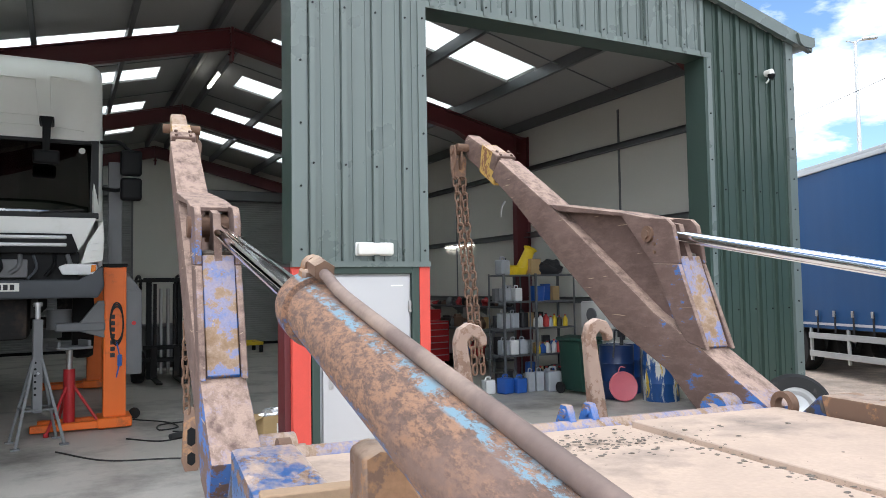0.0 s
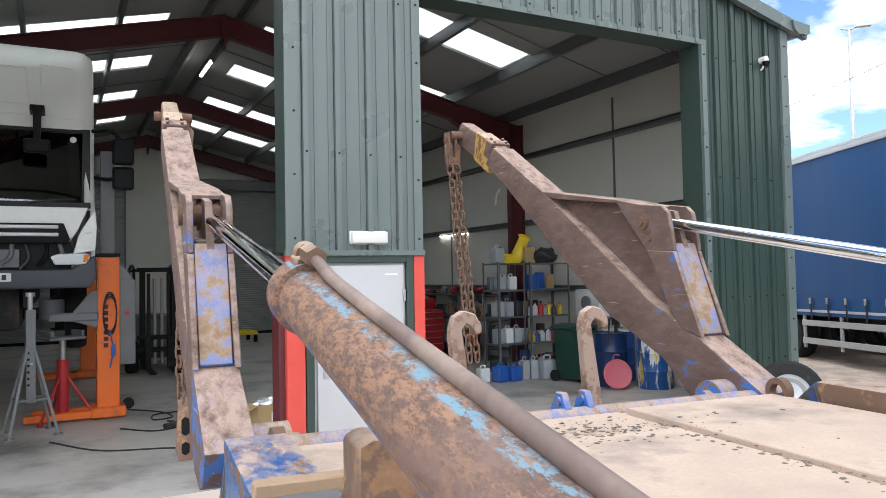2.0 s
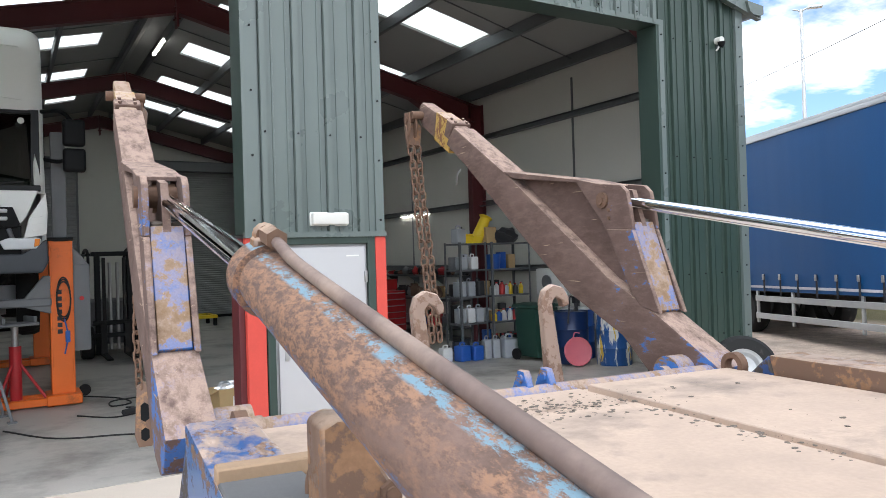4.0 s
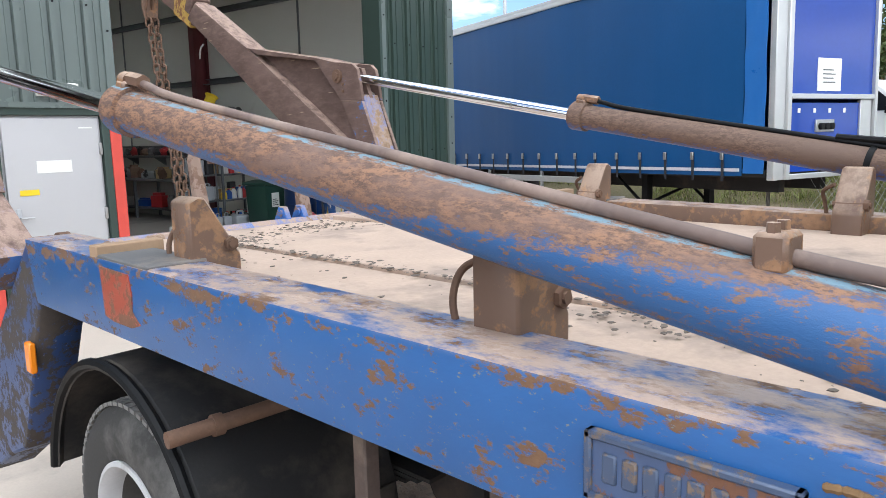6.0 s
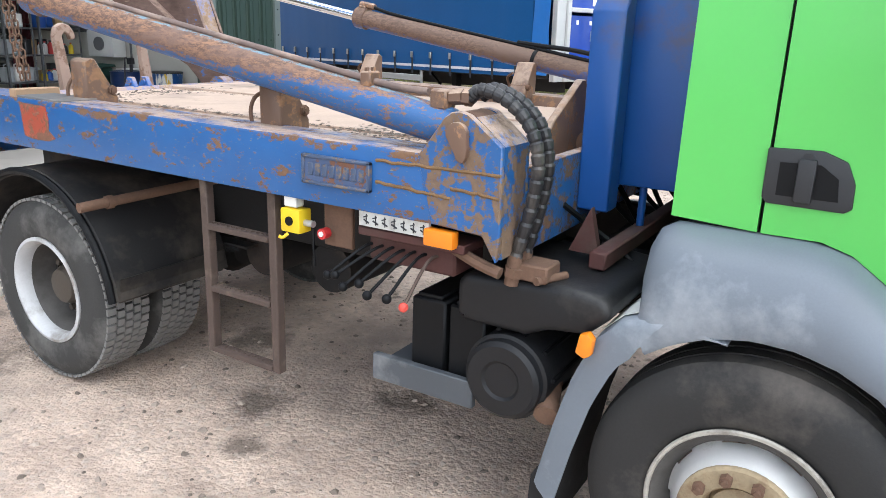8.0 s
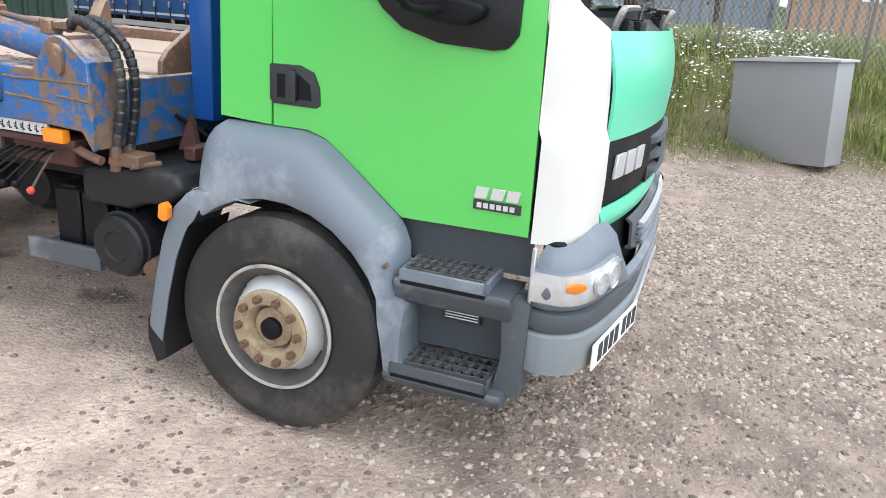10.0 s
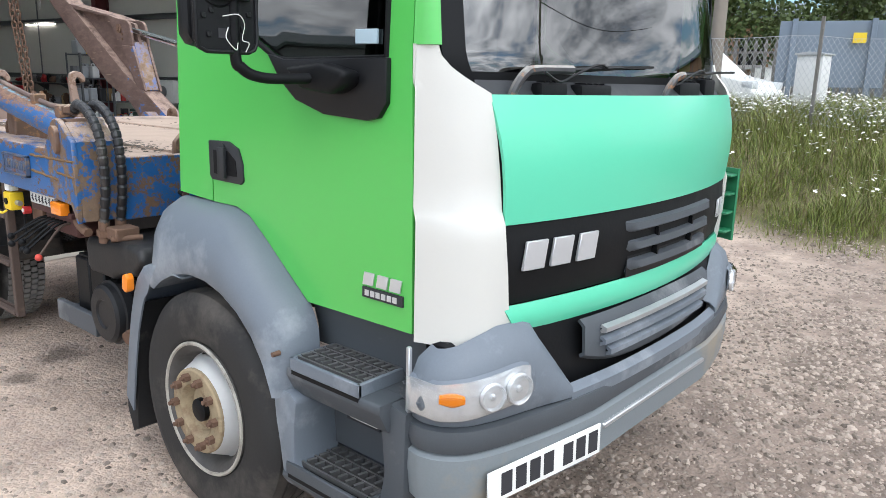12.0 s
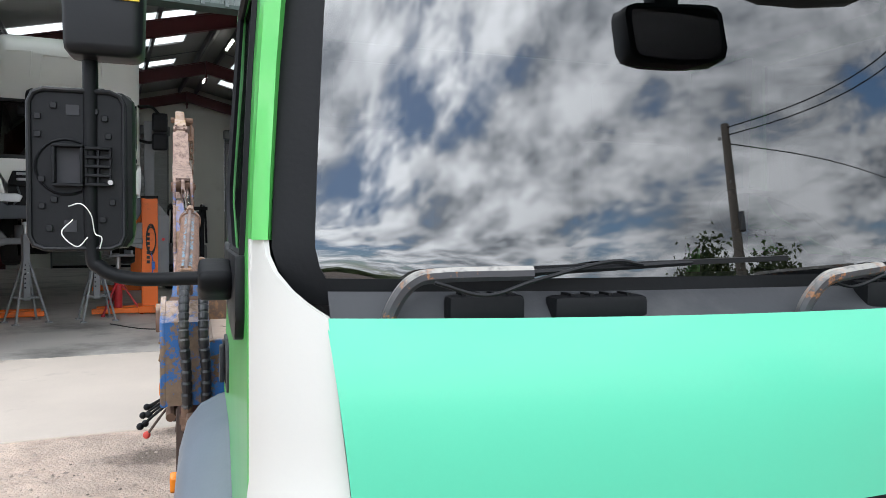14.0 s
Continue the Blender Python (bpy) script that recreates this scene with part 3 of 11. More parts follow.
M_ground = gravel_material()
M_concrete = plain("stained_concrete", (0.57, 0.495, 0.42), 0.85, vary=0.18, scale=1.1, grain=70, relief=0.3, dirt=(0.24, 0.205, 0.18), dirty=0.2)
M_floor = plain("oily_workshop_floor", (0.42, 0.395, 0.36), 0.5, vary=0.28, scale=1.3, grain=60, relief=0.2, dirt=(0.085, 0.078, 0.07), dirty=0.38)

SHED = Matrix.Translation((1.129, 6.21, 0)) @ Matrix.Rotation(radians(6), 4, "Z")
RIDGE, FALL, UC = 7.0, 0.24, -0.65
U0, U1, V1 = -7.2, 5.9, 19.1


def roof_z(u):
    return RIDGE - FALL * abs(u - UC)


def ground_height(x, y):
    """The yard is flat; a rough bank rises beyond it."""
    edge = 5.8 - 0.22 * (y + 3.0) + 0.5 * noise.noise(Vector((x * 0.1, y * 0.6, 0))) if y < -3.0 else 5.8 + 0.12 * (y + 3.0) + 0.5 * noise.noise(Vector((x * 0.1, y * 0.6, 0)))
    if y > 0.2:
        edge += min(6.2, (y - 0.2) * 3.6)
    d = x - edge
    if d <= 0 or x > 40:
        return 0.0
    fade = min(1.0, max(0.0, (30 - abs(y)) / 8))
    rise = min(1.0, d / 5.0)
    rise = 0.6 * rise + 0.4 * rise * rise * (3 - 2 * rise)
    return fade * (1.22 * rise + 0.12 * noise.noise(Vector((x * 0.9, y * 0.9, 3))) * min(1, d))


def build_ground():
    bm = B()
    xs = [-900, -300, -90, -40, -22] + [-14 + 1.0 * i for i in range(19)] + [5 + 0.35 * i for i in range(36)] + [18, 20, 23, 27, 33, 39, 45, 90, 300, 900]
    ys = [-900, -300, -90, -40, -24] + [-16 + 0.5 * i for i in range(62)] + [15.5, 17, 19, 22, 26, 32, 45, 90, 300, 900]
    V = [[bm.verts.new((x, y, ground_height(x, y) if x < 40 and abs(y) < 40 else 0.0)) for x in xs] for y in ys]
    for a, b in zip(V, V[1:]):
        for i in range(len(xs) - 1):
            bm.faces.new((a[i], a[i + 1], b[i + 1], b[i]))
    return tagged(part("ground", bm, M_ground), "dry stony yard ground of gravel, dust and damp patches", "ground", kind="structure")


ground = build_ground()

bm = B()
box(bm, -13.0, 6.6, -4.05, -0.02, -0.10, 0.012, 0.004)
apron = tagged(part("pavement", bm, M_concrete), "pale stained concrete apron in front of the workshop doors", "pavement", kind="structure")
apron.matrix_world = SHED
bm = B()
box(bm, U0, U1, -0.015, V1, -0.10, 0.016)
shed_floor = tagged(part("floor", bm, M_floor), "oil-stained grey concrete workshop floor", "floor", kind="structure")
shed_floor.matrix_world = SHED


# ---- the workshop shell ----
def clad_mesh(u0, u1, z0, z1, v=-0.03, name="cladding_sheet", material=None):
    """Ribbed sheet from u0 to u1; z0 and z1 are numbers or functions of u."""
    prof = []
    k = math.floor(u0 / 0.3333)
    while k * 0.3333 < u1:
        b = k * 0.3333
        for du, dv in ((0.0, 0), (0.050, 0), (0.054, -0.011), (0.068, -0.011), (0.072, 0), (0.112, 0), (0.114, 0.016), (0.119, 0.016), (0.124, -0.038), (0.178, -0.038), (0.184, 0),
                       (0.238, 0), (0.242, -0.011), (0.256, -0.011), (0.260, 0)):
            if u0 < b + du < u1:
                prof.append((b + du, dv))
        k += 1
    prof = [(u0, 0)] + prof + [(u1, 0)]
    zf = z1 if callable(z1) else (lambda u: z1)
    zb = z0 if callable(z0) else (lambda u: z0)
    bm = B()
    sheet(bm, [[(u, v + dv, zb(u)) for u, dv in prof], [(u, v + dv, zf(u)) for u, dv in prof]])
    return bm


def sheets(parent, u0, u1, z0, z1, material, v=-0.03):
    n = max(1, round((u1 - u0) / 1.0))
    for i in range(n):
        a, b = u0 + (u1 - u0) * i / n, u0 + (u1 - u0) * (i + 1) / n
        part("cladding_sheet", clad_mesh(a, b, z0, z1, v), material, parent, smooth=False)


def screws(parent, rows, material=None):
    bm = B()
    for u, v, z in rows:
        rod(bm, (u, v, z), (u, v - 0.012, z), 0.011, 6)
    part("screw_heads", bm, material or M_black, parent, smooth=False)["kind"] = "stuff"


HEAD = 4.93
wall_front = thing("wall_front", "ribbed grey-green steel cladding on the workshop gable", "wall", SHED, kind="structure")
top = lambda u: roof_z(u) - 0.05
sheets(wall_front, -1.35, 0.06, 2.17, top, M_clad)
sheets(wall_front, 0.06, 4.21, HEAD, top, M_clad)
# these sheets are coloured darker than the pier's
sheets(wall_front, 4.21, 5.9, 0.03, top, M_clad_right)
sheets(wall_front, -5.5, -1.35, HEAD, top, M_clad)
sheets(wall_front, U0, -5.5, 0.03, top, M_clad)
bm = B()
# wall cores behind the cladding
for a, b, z0 in ((-1.33, 0.04, 2.2), (4.23, 5.88, 0.02), (U0 + 0.02, -5.52, 0.02)):
    prism(bm, [(a, z0), (b, z0), (b, roof_z(b) - 0.12)] + ([(UC, roof_z(UC) - 0.12)] if a < UC < b else []) + [(a, roof_z(a) - 0.12)], "y", 0.0, 0.26)
for a, b in ((0.04, 4.23), (-5.52, -1.33)):
    prism(bm, [(a, HEAD + 0.02), (b, HEAD + 0.02), (b, roof_z(b) - 0.12), (a, roof_z(a) - 0.12)], "y", 0.002, 0.258)
part("wall_core", bm, M_inwall, wall_front, "pale grey inner lining", smooth=False)
# dark flashings round the openings, corner and verge
bm = B()
for a, b in ((4.19, 4.235), (0.035, 0.075), (-1.39, -1.335), (-5.54, -5.49)):
    z0 = 0.02 if a > 1 or a < -5 else 2.17
    box(bm, a, b, -0.045, 0.30, z0, HEAD + 0.05)
box(bm, 0.05, 4.21, -0.045, 0.30, HEAD - 0.02, HEAD + 0.035)
box(bm, -5.5, -1.35, -0.045, 0.30, HEAD - 0.02, HEAD + 0.035)
part("opening_flashing", bm, M_cladd, wall_front, "dark green folded flashing")
bm = B()
box(bm, 4.235, 4.32, -0.052, -0.03, 0.03, HEAD + 0.03)
box(bm, -0.02, 0.075, -0.052, -0.03, 2.17, 4.97)
box(bm, -1.39, -1.24, -0.052, -0.03, 2.17, 5.0)
box(bm, 5.78, 5.93, -0.075, -0.03, 0.03, roof_z(5.85) - 0.1)
box(bm, 5.9, 5.935, -0.07, 0.12, 0.03, roof_z(5.85) - 0.1)
box(bm, 0.05, 4.32, -0.055, -0.03, HEAD - 0.02, HEAD + 0.05)
box(bm, -1.40, 0.085, -0.075, -0.005, 2.13, 2.185)
part("edge_trim", bm, M_clad, wall_front, "grey-green folded edge trim")
screws(wall_front, [(u, -0.052, z) for u in (4.275, 0.03, -1.30) for z in [2.3 + 0.62 * k for k in range(5)]]
       + [(5.85, -0.075, 0.35 + 0.43 * k) for k in range(12)] + [(4.275, -0.052, 0.4 + 0.5 * k) for k in range(4)]
       + [(0.155 + 0.3333 * k, -0.066, z) for k in range(-4, 17) for z in (3.15, 4.75) if not (0.0 < 0.155 + 0.3333 * k < 4.2 and z < 4.9)]
       + [(0.155 + 0.3333 * k, -0.066, 5.02) for k in range(0, 12)] + [(4.65 + 0.3333 * k, -0.066, z) for k in range(4) for z in (1.55, 0.7)])

# side walls, back wall, roof
for nm, u in (("wall_east", U1), ("wall_west", U0)):
    s = 1 if u > 0 else -1
    w = thing(nm, "workshop side wall, dark green outside, pale grey panels inside", "wall", SHED, kind="structure")
    bm = B()
    box(bm, min(u, u - 0.16 * s), max(u, u - 0.16 * s), 0.27, V1, 0.02, roof_z(u) - 0.05)
    part("wall_core", bm, M_inwall, w, smooth=False)
    bm = B()
    box(bm, u, u + 0.04 * s, 0.0, V1, 0.02, roof_z(u) - 0.05)
    for k in range(57):
        box(bm, u + 0.04 * s, u + 0.07 * s, 0.2 + 0.3333 * k, 0.26 + 0.3333 * k, 0.03, roof_z(u) - 0.1)
    part("outer_cladding", bm, M_cladd, w, "dark green ribbed cladding", smooth=False)
    # panel seams and horizontal rails on the inside
    bm = B()
    ui = u - 0.16 * s
    for z in (1.55, 2.95, 4.38):
        prism(bm, [(ui, z), (ui - 0.13 * s, z), (ui - 0.13 * s, z + 0.02), (ui - 0.02 * s, z + 0.02), (ui - 0.02 * s, z + 0.10), (ui - 0.07 * s, z + 0.12), (ui, z + 0.12)], "y", 0.3, V1)
    part("wall_rail", bm, M_purlin, w, "dark steel wall rail", smooth=False)
    bm = B()
    for k in range(6):
        box(bm, ui - 0.012 * s, ui + 0.002 * s, 0.3 + 3.15 * k - 0.025, 0.3 + 3.15 * k + 0.025, 0.02, roof_z(u) - 0.3)
    part("panel_joint", bm, M_purlin, w, "grey cover strip", smooth=False)
wall_back = thing("wall_back", "pale grey panelled back wall of the workshop", "wall", SHED, kind="structure")
bm = B()
for a, b, z0 in ((U0, -5.3, 0), (-1.3, 0.75, 0), (4.3, U1, 0)):
    prism(bm, [(a, z0), (b, z0), (b, roof_z(b) - 0.1)] + ([(UC, roof_z(UC) - 0.1)] if a < UC < b else []) + [(a, roof_z(a) - 0.1)], "y", V1 - 0.2, V1)
for a, b in ((-5.3, -1.3), (0.75, 4.3)):
    prism(bm, [(a, 5.0), (b, 5.0), (b, roof_z(b) - 0.1), (a, roof_z(a) - 0.1)], "y", V1 - 0.2, V1)
part("wall_core", bm, M_inwall, wall_back, smooth=False)


def roller_shutter(a, b, v):
    t = thing("roller_shutter", "closed grey steel roller shutter door with horizontal slats", "shutter door", SHED, kind="structure")
    bm = B()
    z = 0.03
    prof = []
    while z < 4.95:
        prof += [(v, z), (v - 0.018, z + 0.012), (v - 0.018, z + 0.055), (v, z + 0.068)]
        z += 0.075
    sheet(bm, [[(a, q, zz) for q, zz in prof], [(b, q, zz) for q, zz in prof]])
    part("slat_curtain", bm, M_shutter, t, "ribbed steel slats", smooth=False)
    bm = B()
    for u in (a - 0.06, b):
        box(bm, u, u + 0.06, v - 0.09, v + 0.02, 0.0, 5.0)
    box(bm, a - 0.1, b + 0.1, v - 0.35, v + 0.02, 4.95, 5.3, 0.03)
    part("guide_and_hood", bm, M_purlin, t)
    bm = B()
    box(bm, a, b, v - 0.05, v + 0.03, 0.02, 0.11)
    part("bottom_bar", bm, M_black, t)


roller_shutter(0.81, 4.24, V1 - 0.25)
roller_shutter(-5.24, -1.36, V1 - 0.25)

LIGHTS_V = (4.15, 7.25, 10.0, 13.2, 16.2)


def roof_slope(side):
    nm = "roof_east" if side > 0 else "roof_west"
    r = thing(nm, "sloping workshop roof lined in grey, with translucent rooflights", "roof", SHED, kind="structure")
    a0, a1, b0, b1 = 0.0, 0.85, 4.75, 6.75 if side > 0 else 6.75
    bm = B()

    def slab(w0, w1, v0, v1, dz=0.0, th=0.10):
        q = [(UC + side * w0, v0), (UC + side * w1, v0), (UC + side * w1, v1), (UC + side * w0, v1)]
        t = bmesh.new()
        lo = [t.verts.new((u, v, roof_z(u) - th + dz)) for u, v in q]
        hi = [t.verts.new((u, v, roof_z(u) + dz)) for u, v in q]
        t.faces.new(lo)
        t.faces.new(hi[::-1])
        for i in range(4):
            t.faces.new((lo[i], lo[(i + 1) % 4], hi[(i + 1) % 4], hi[i]))
        return t
    add(bm, slab(a0, a1, -0.12, V1 + 0.1))
    add(bm, slab(b0, b1, -0.12, V1 + 0.1))
    edges = [-0.12] + [e for c in LIGHTS_V for e in (c - 0.5, c + 0.5)] + [V1 + 0.1]
    for i in range(0, len(edges), 2):
        add(bm, slab(a1, b0, edges[i], edges[i + 1]))
    part("roof_panel", bm, M_inroof, r, smooth=False)
    for c in LIGHTS_V:
        part("rooflight", slab(a1, b0, c - 0.5, c + 0.5, -0.05, 0.012), M_skylight, r, "milky translucent rooflight", smooth=False)
    bm = B()
    for w in (0.3, 1.75, 3.18, 4.74, 6.05):
        u = UC + side * w
        z = roof_z(u) - 0.115
        prism(bm, [(u, z), (u + 0.07, z), (u + 0.07, z - 0.02), (u + 0.02, z - 0.02), (u + 0.02, z - 0.18), (u + 0.07, z - 0.18), (u + 0.07, z - 0.2), (u, z - 0.2)], "y", 0.0, V1)
    part("purlin", bm, M_purlin, r, "grey steel purlin", smooth=False)
    bm = B()
    for v in (1.5, 3.0, 8.6, 11.5, 15.0):
        rod(bm, (UC + side * 0.3, v, roof_z(UC) - 0.26), (UC + side * 6.0, v, roof_z(UC + side * 6.0) - 0.24), 0.012, 6)
    part("sag_rod", bm, M_purlin, r)
    if side > 0:
        bm = B()
        u = U1
        prism(bm, [(u + 0.0, roof_z(u) + 0.01), (u + 0.36, roof_z(u) - 0.02), (u + 0.36, roof_z(u) - 0.14), (u + 0.30, roof_z(u) - 0.17), (u + 0.12, roof_z(u) - 0.17), (u + 0.05, roof_z(u) - 0.12)], "y", -0.2, V1)
        part("gutter", bm, M_clad, r, "grey-green box gutter")
    bm = B()
    w1 = 6.9
    prism(bm, [(UC, RIDGE + 0.05), (UC + side * w1, roof_z(UC + side * w1) + 0.05), (UC + side * w1, roof_z(UC + side * w1) - 0.13), (UC, RIDGE - 0.13)], "y", -0.16, -0.08)
    part("verge_trim", bm, M_clad, r, "grey-green verge flashing")


def translucent(name, base):
    m, nt, p = nodes_of(name)
    out = nt.nodes["Material Output"]
    a, b = nt.nodes.new("ShaderNodeBsdfTranslucent"), nt.nodes.new("ShaderNodeBsdfDiffuse")
    mx = nt.nodes.new("ShaderNodeMixShader")
    mx.inputs[0].default_value = 0.06
    n = noise_node(nt, coords(nt), 1.5, 5)
    c = mixc(nt, n, tuple(q * 0.85 for q in base), base)
    nt.links.new(c, a.inputs[0])
    nt.links.new(c, b.inputs[0])
    nt.links.new(a.outputs[0], mx.inputs[1])
    nt.links.new(b.outputs[0], mx.inputs[2])
    nt.links.new(mx.outputs[0], out.inputs["Surface"])
    return m


M_skylight = translucent("milky_rooflight", (0.93, 0.95, 0.92))
roof_slope(1)
roof_slope(-1)


def portal(v):
    """A maroon steel frame: two columns, two rafters, haunches and bolted plates."""
    t = thing("portal_frame", "maroon-painted steel portal frame carrying the roof", "steel frame", SHED, group="portal frames", kind="structure")

    def ibeam(bm, p, q, h, w=0.17):
        p, q = Vector(p), Vector(q)
        d = (q - p).normalized()
        side = Vector((0, 1, 0))
        nor = d.cross(side)
        L = (q - p).length
        m = Matrix((( *d, 0), (*side, 0), (*nor, 0), (0, 0, 0, 1))).transposed()
        m.translation = p
        box(bm, 0, L, -w / 2, w / 2, -0.012, 0.012, m=m @ Matrix.Translation((0, 0, h / 2)))
        box(bm, 0, L, -w / 2, w / 2, -0.012, 0.012, m=m @ Matrix.Translation((0, 0, -h / 2)))
        box(bm, 0, L, -0.006, 0.006, -h / 2 + 0.012, h / 2 - 0.012, m=m)
    for u, s in ((U1 - 0.34, 1), (U0 + 0.34, -1)):
        bm = B()
        ibeam(bm, (u, v, 0.02), (u, v, roof_z(u) - 0.34), 0.32)
        part("column", bm, M_maroon, t)
        bm = B()
        ibeam(bm, (u, v, roof_z(u) - 0.55), (UC, v, RIDGE - 0.52), 0.34)
        part("rafter", bm, M_maroon, t)
        bm = B()
        c = u - s * 0.18
        prism(bm, [(c, roof_z(c) - 0.7), (c, roof_z(c) - 1.25), (c - s * 1.5, roof_z(c - s * 1.5) - 0.7)], "y", v - 0.09, v + 0.09)
        part("haunch", bm, M_maroon, t)
    bm = B()
    box(bm, UC - 0.02, UC + 0.02, v - 0.1, v + 0.1, RIDGE - 0.95, RIDGE - 0.33)
    for dz in (0.45, 0.62, 0.8):
        for dv in (-0.06, 0.06):
            rod(bm, (UC - 0.05, v + dv, RIDGE - dz), (UC + 0.05, v + dv, RIDGE - dz), 0.018, 6)
    part("apex_plate", bm, M_maroon, t)


for v in (0.42, 6.45, 12.65, V1 - 0.45):
    portal(v)


# ---- personnel door in the pier ----
def pier_door():
    t = thing("door_1", "closed pale grey steel personnel door in a dark green frame", "door", SHED, kind="structure")
    bm = B()
    for a, b in ((-1.20, -1.12), (-0.12, -0.04)):
        box(bm, a, b, -0.05, 0.12, 0.02, 2.14, 0.004)
    box(bm, -1.12, -0.12, -0.049, 0.12, 2.06, 2.14, 0.004)
    part("door_frame", bm, M_cladd, t, "dark green door frame")
    bm = B()
    box(bm, -1.12, -0.12, 0.0, 0.06, 0.03, 2.06, 0.004)
    part("door_lining", bm, M_door, t)
    bm = B()
    box(bm, -1.085, -0.155, -0.035, 0.01, 0.05, 2.03, 0.006, 2)
    leaf = part("door_leaf", bm, M_door, t)
    bm = B()
    for z in (1.72, 1.05, 0.32):
        box(bm, -0.165, -0.135, -0.055, -0.03, z - 0.06, z + 0.06, 0.004)
    part("hinge", bm, M_steel, leaf)
    bm = B()
    box(bm, -1.03, -0.985, -0.047, -0.034, 0.93, 1.17, 0.008, 2)
    rod(bm, (-1.008, -0.036, 1.08), (-1.008, -0.095, 1.08), 0.011)
    rod(bm, (-1.015, -0.088, 1.08), (-0.89, -0.088, 1.075), 0.010)
    part("lever_handle", bm, M_galv, leaf, "grey lever handle")
    bm = B()
    box(bm, -0.80, -0.46, -0.039, -0.034, 1.50, 1.62)
    part("notice", bm, M_paper, leaf, "white paper notice")
    bm = B()
    box(bm, -0.98, -0.80, -0.039, -0.034, 1.29, 1.345)
    part("sticker", bm, M_yellow, leaf, "yellow sticker")
    bm = B()
    box(bm, -0.36, -0.22, -0.039, -0.034, 1.93, 1.945)
    part("plate", bm, M_paper, leaf)
    for nm, a, b, mt in (("red_strip", -1.39, -1.21, M_redsign), ("red_strip", -0.035, 0.085, M_redsign)):
        bm = B()
        box(bm, a, b, -0.05, 0.26, 0.02, 2.13, 0.004)
        part(nm, bm, mt, t, "faded red painted door jamb")
    bm = B()
    box(bm, -1.45, -1.39, 0.02, 0.27, 0.02, 2.13, 0.004)
    part("jamb_post", bm, M_maroon, t)


pier_door()
t = thing("bulkhead_light", "cream plastic emergency bulkhead light above the personnel door", "wall light", SHED @ Matrix.Translation((-0.54, -0.03, 2.31)))
bm = B()
box(bm, -0.19, 0.19, -0.085, 0.0, -0.06, 0.06, 0.018, 3)
part("diffuser", bm, M_white, t)
bm = B()
box(bm, -0.2, 0.2, -0.02, 0.012, -0.068, 0.068, 0.008)
part("base_tray", bm, M_paper, t)

t = thing("security_camera", "small white camera on a bracket on the ribbed cladding", "camera", SHED @ Matrix.Translation((5.41, -0.03, 4.83)))
bm = B()
rod(bm, (0, 0, 0), (0, -0.10, 0.0), 0.05, 16)
part("mount", bm, M_white, t)
bm = B()
lathe(bm, [(0.001, -0.07), (0.03, -0.062), (0.05, -0.03), (0.055, 0.0), (0.001, 0.004)], 20, Matrix.Translation((0, -0.09, -0.03)))
part("dome", bm, M_black, t)
bm = B()
tube(bm, [(0.0, -0.05, -0.06), (-0.02, -0.05, -0.11), (-0.03, -0.02, -0.14)], 0.012, 8)
part("cable", bm, M_white, t)


# ---- the skip loader lorry ----
truck = thing("skip_loader_lorry", "green and white skip loader lorry with worn blue lifting body", "lorry")


def mirror_x(bm):
    bmesh.ops.scale(bm, vec=(-1, 1, 1), verts=bm.verts)
    bmesh.ops.reverse_faces(bm, faces=bm.faces)
    return bm


# -- chassis --
bm = B()
for x in (-0.47, 0.39):
    box(bm, x, x + 0.08, -3.6, 1.75, 0.74, 1.0, 0.008)
for y in (-3.3, -2.0, -1.2, -0.4, 0.1, 0.9, 1.6):
    box(bm, -0.39, 0.39, y - 0.05, y + 0.05, 0.78, 0.96, 0.006)
part("chassis_frame", bm, M_chassis, truck, "oily black chassis rails")
bm = B()
rod(bm, (-0.95, 0.55, 0.48), (0.95, 0.55, 0.48), 0.075, 20)
lathe(bm, [(0.001, -0.2), (0.12, -0.17), (0.19, -0.08), (0.2, 0.05), (0.14, 0.16), (0.001, 0.2)], 24, Matrix.Translation((0.0, 0.55, 0.48)) @ Matrix.Rotation(radians(90), 4, "X"))
part("rear_axle", bm, M_chassis, truck)
for s in (-1, 1):
    for k in range(5):
        bm = B()
        box(bm, s * 0.5 - 0.04, s * 0.5 + 0.04, -0.15 + 0.06 * k, 1.25 - 0.06 * k, 0.66 - 0.018 * k, 0.674 - 0.018 * k)
        part("spring_leaf", bm, M_chassis, truck)
bm = B()
rod(bm, (-0.9, -2.756, 0.45), (0.9, -2.756, 0.45), 0.06, 16)
box(bm, -0.35, 0.35, -3.4, -2.2, 0.62, 1.1, 0.05)
part("front_axle_and_engine", bm, M_chassis, truck)
bm = B()
tube(bm, [(0.15, -2.1, 0.7), (0.15, -1.4, 0.68), (0.05, -0.4, 0.6), (0.0, 0.35, 0.52)], 0.045, 10)
part("propshaft", bm, M_chassis, truck)
bm = B()
rod(bm, (0.7, -1.9, 0.68), (0.7, -0.6, 0.68), 0.27, 24)
part("fuel_tank", bm, M_galv, truck)
for y in (-0.15, -0.62):
    bm = B()
    rod(bm, (-0.42, y, 0.62), (0.42, y, 0.62), 0.13, 20)
    part("air_tank", bm, M_chassis, truck)

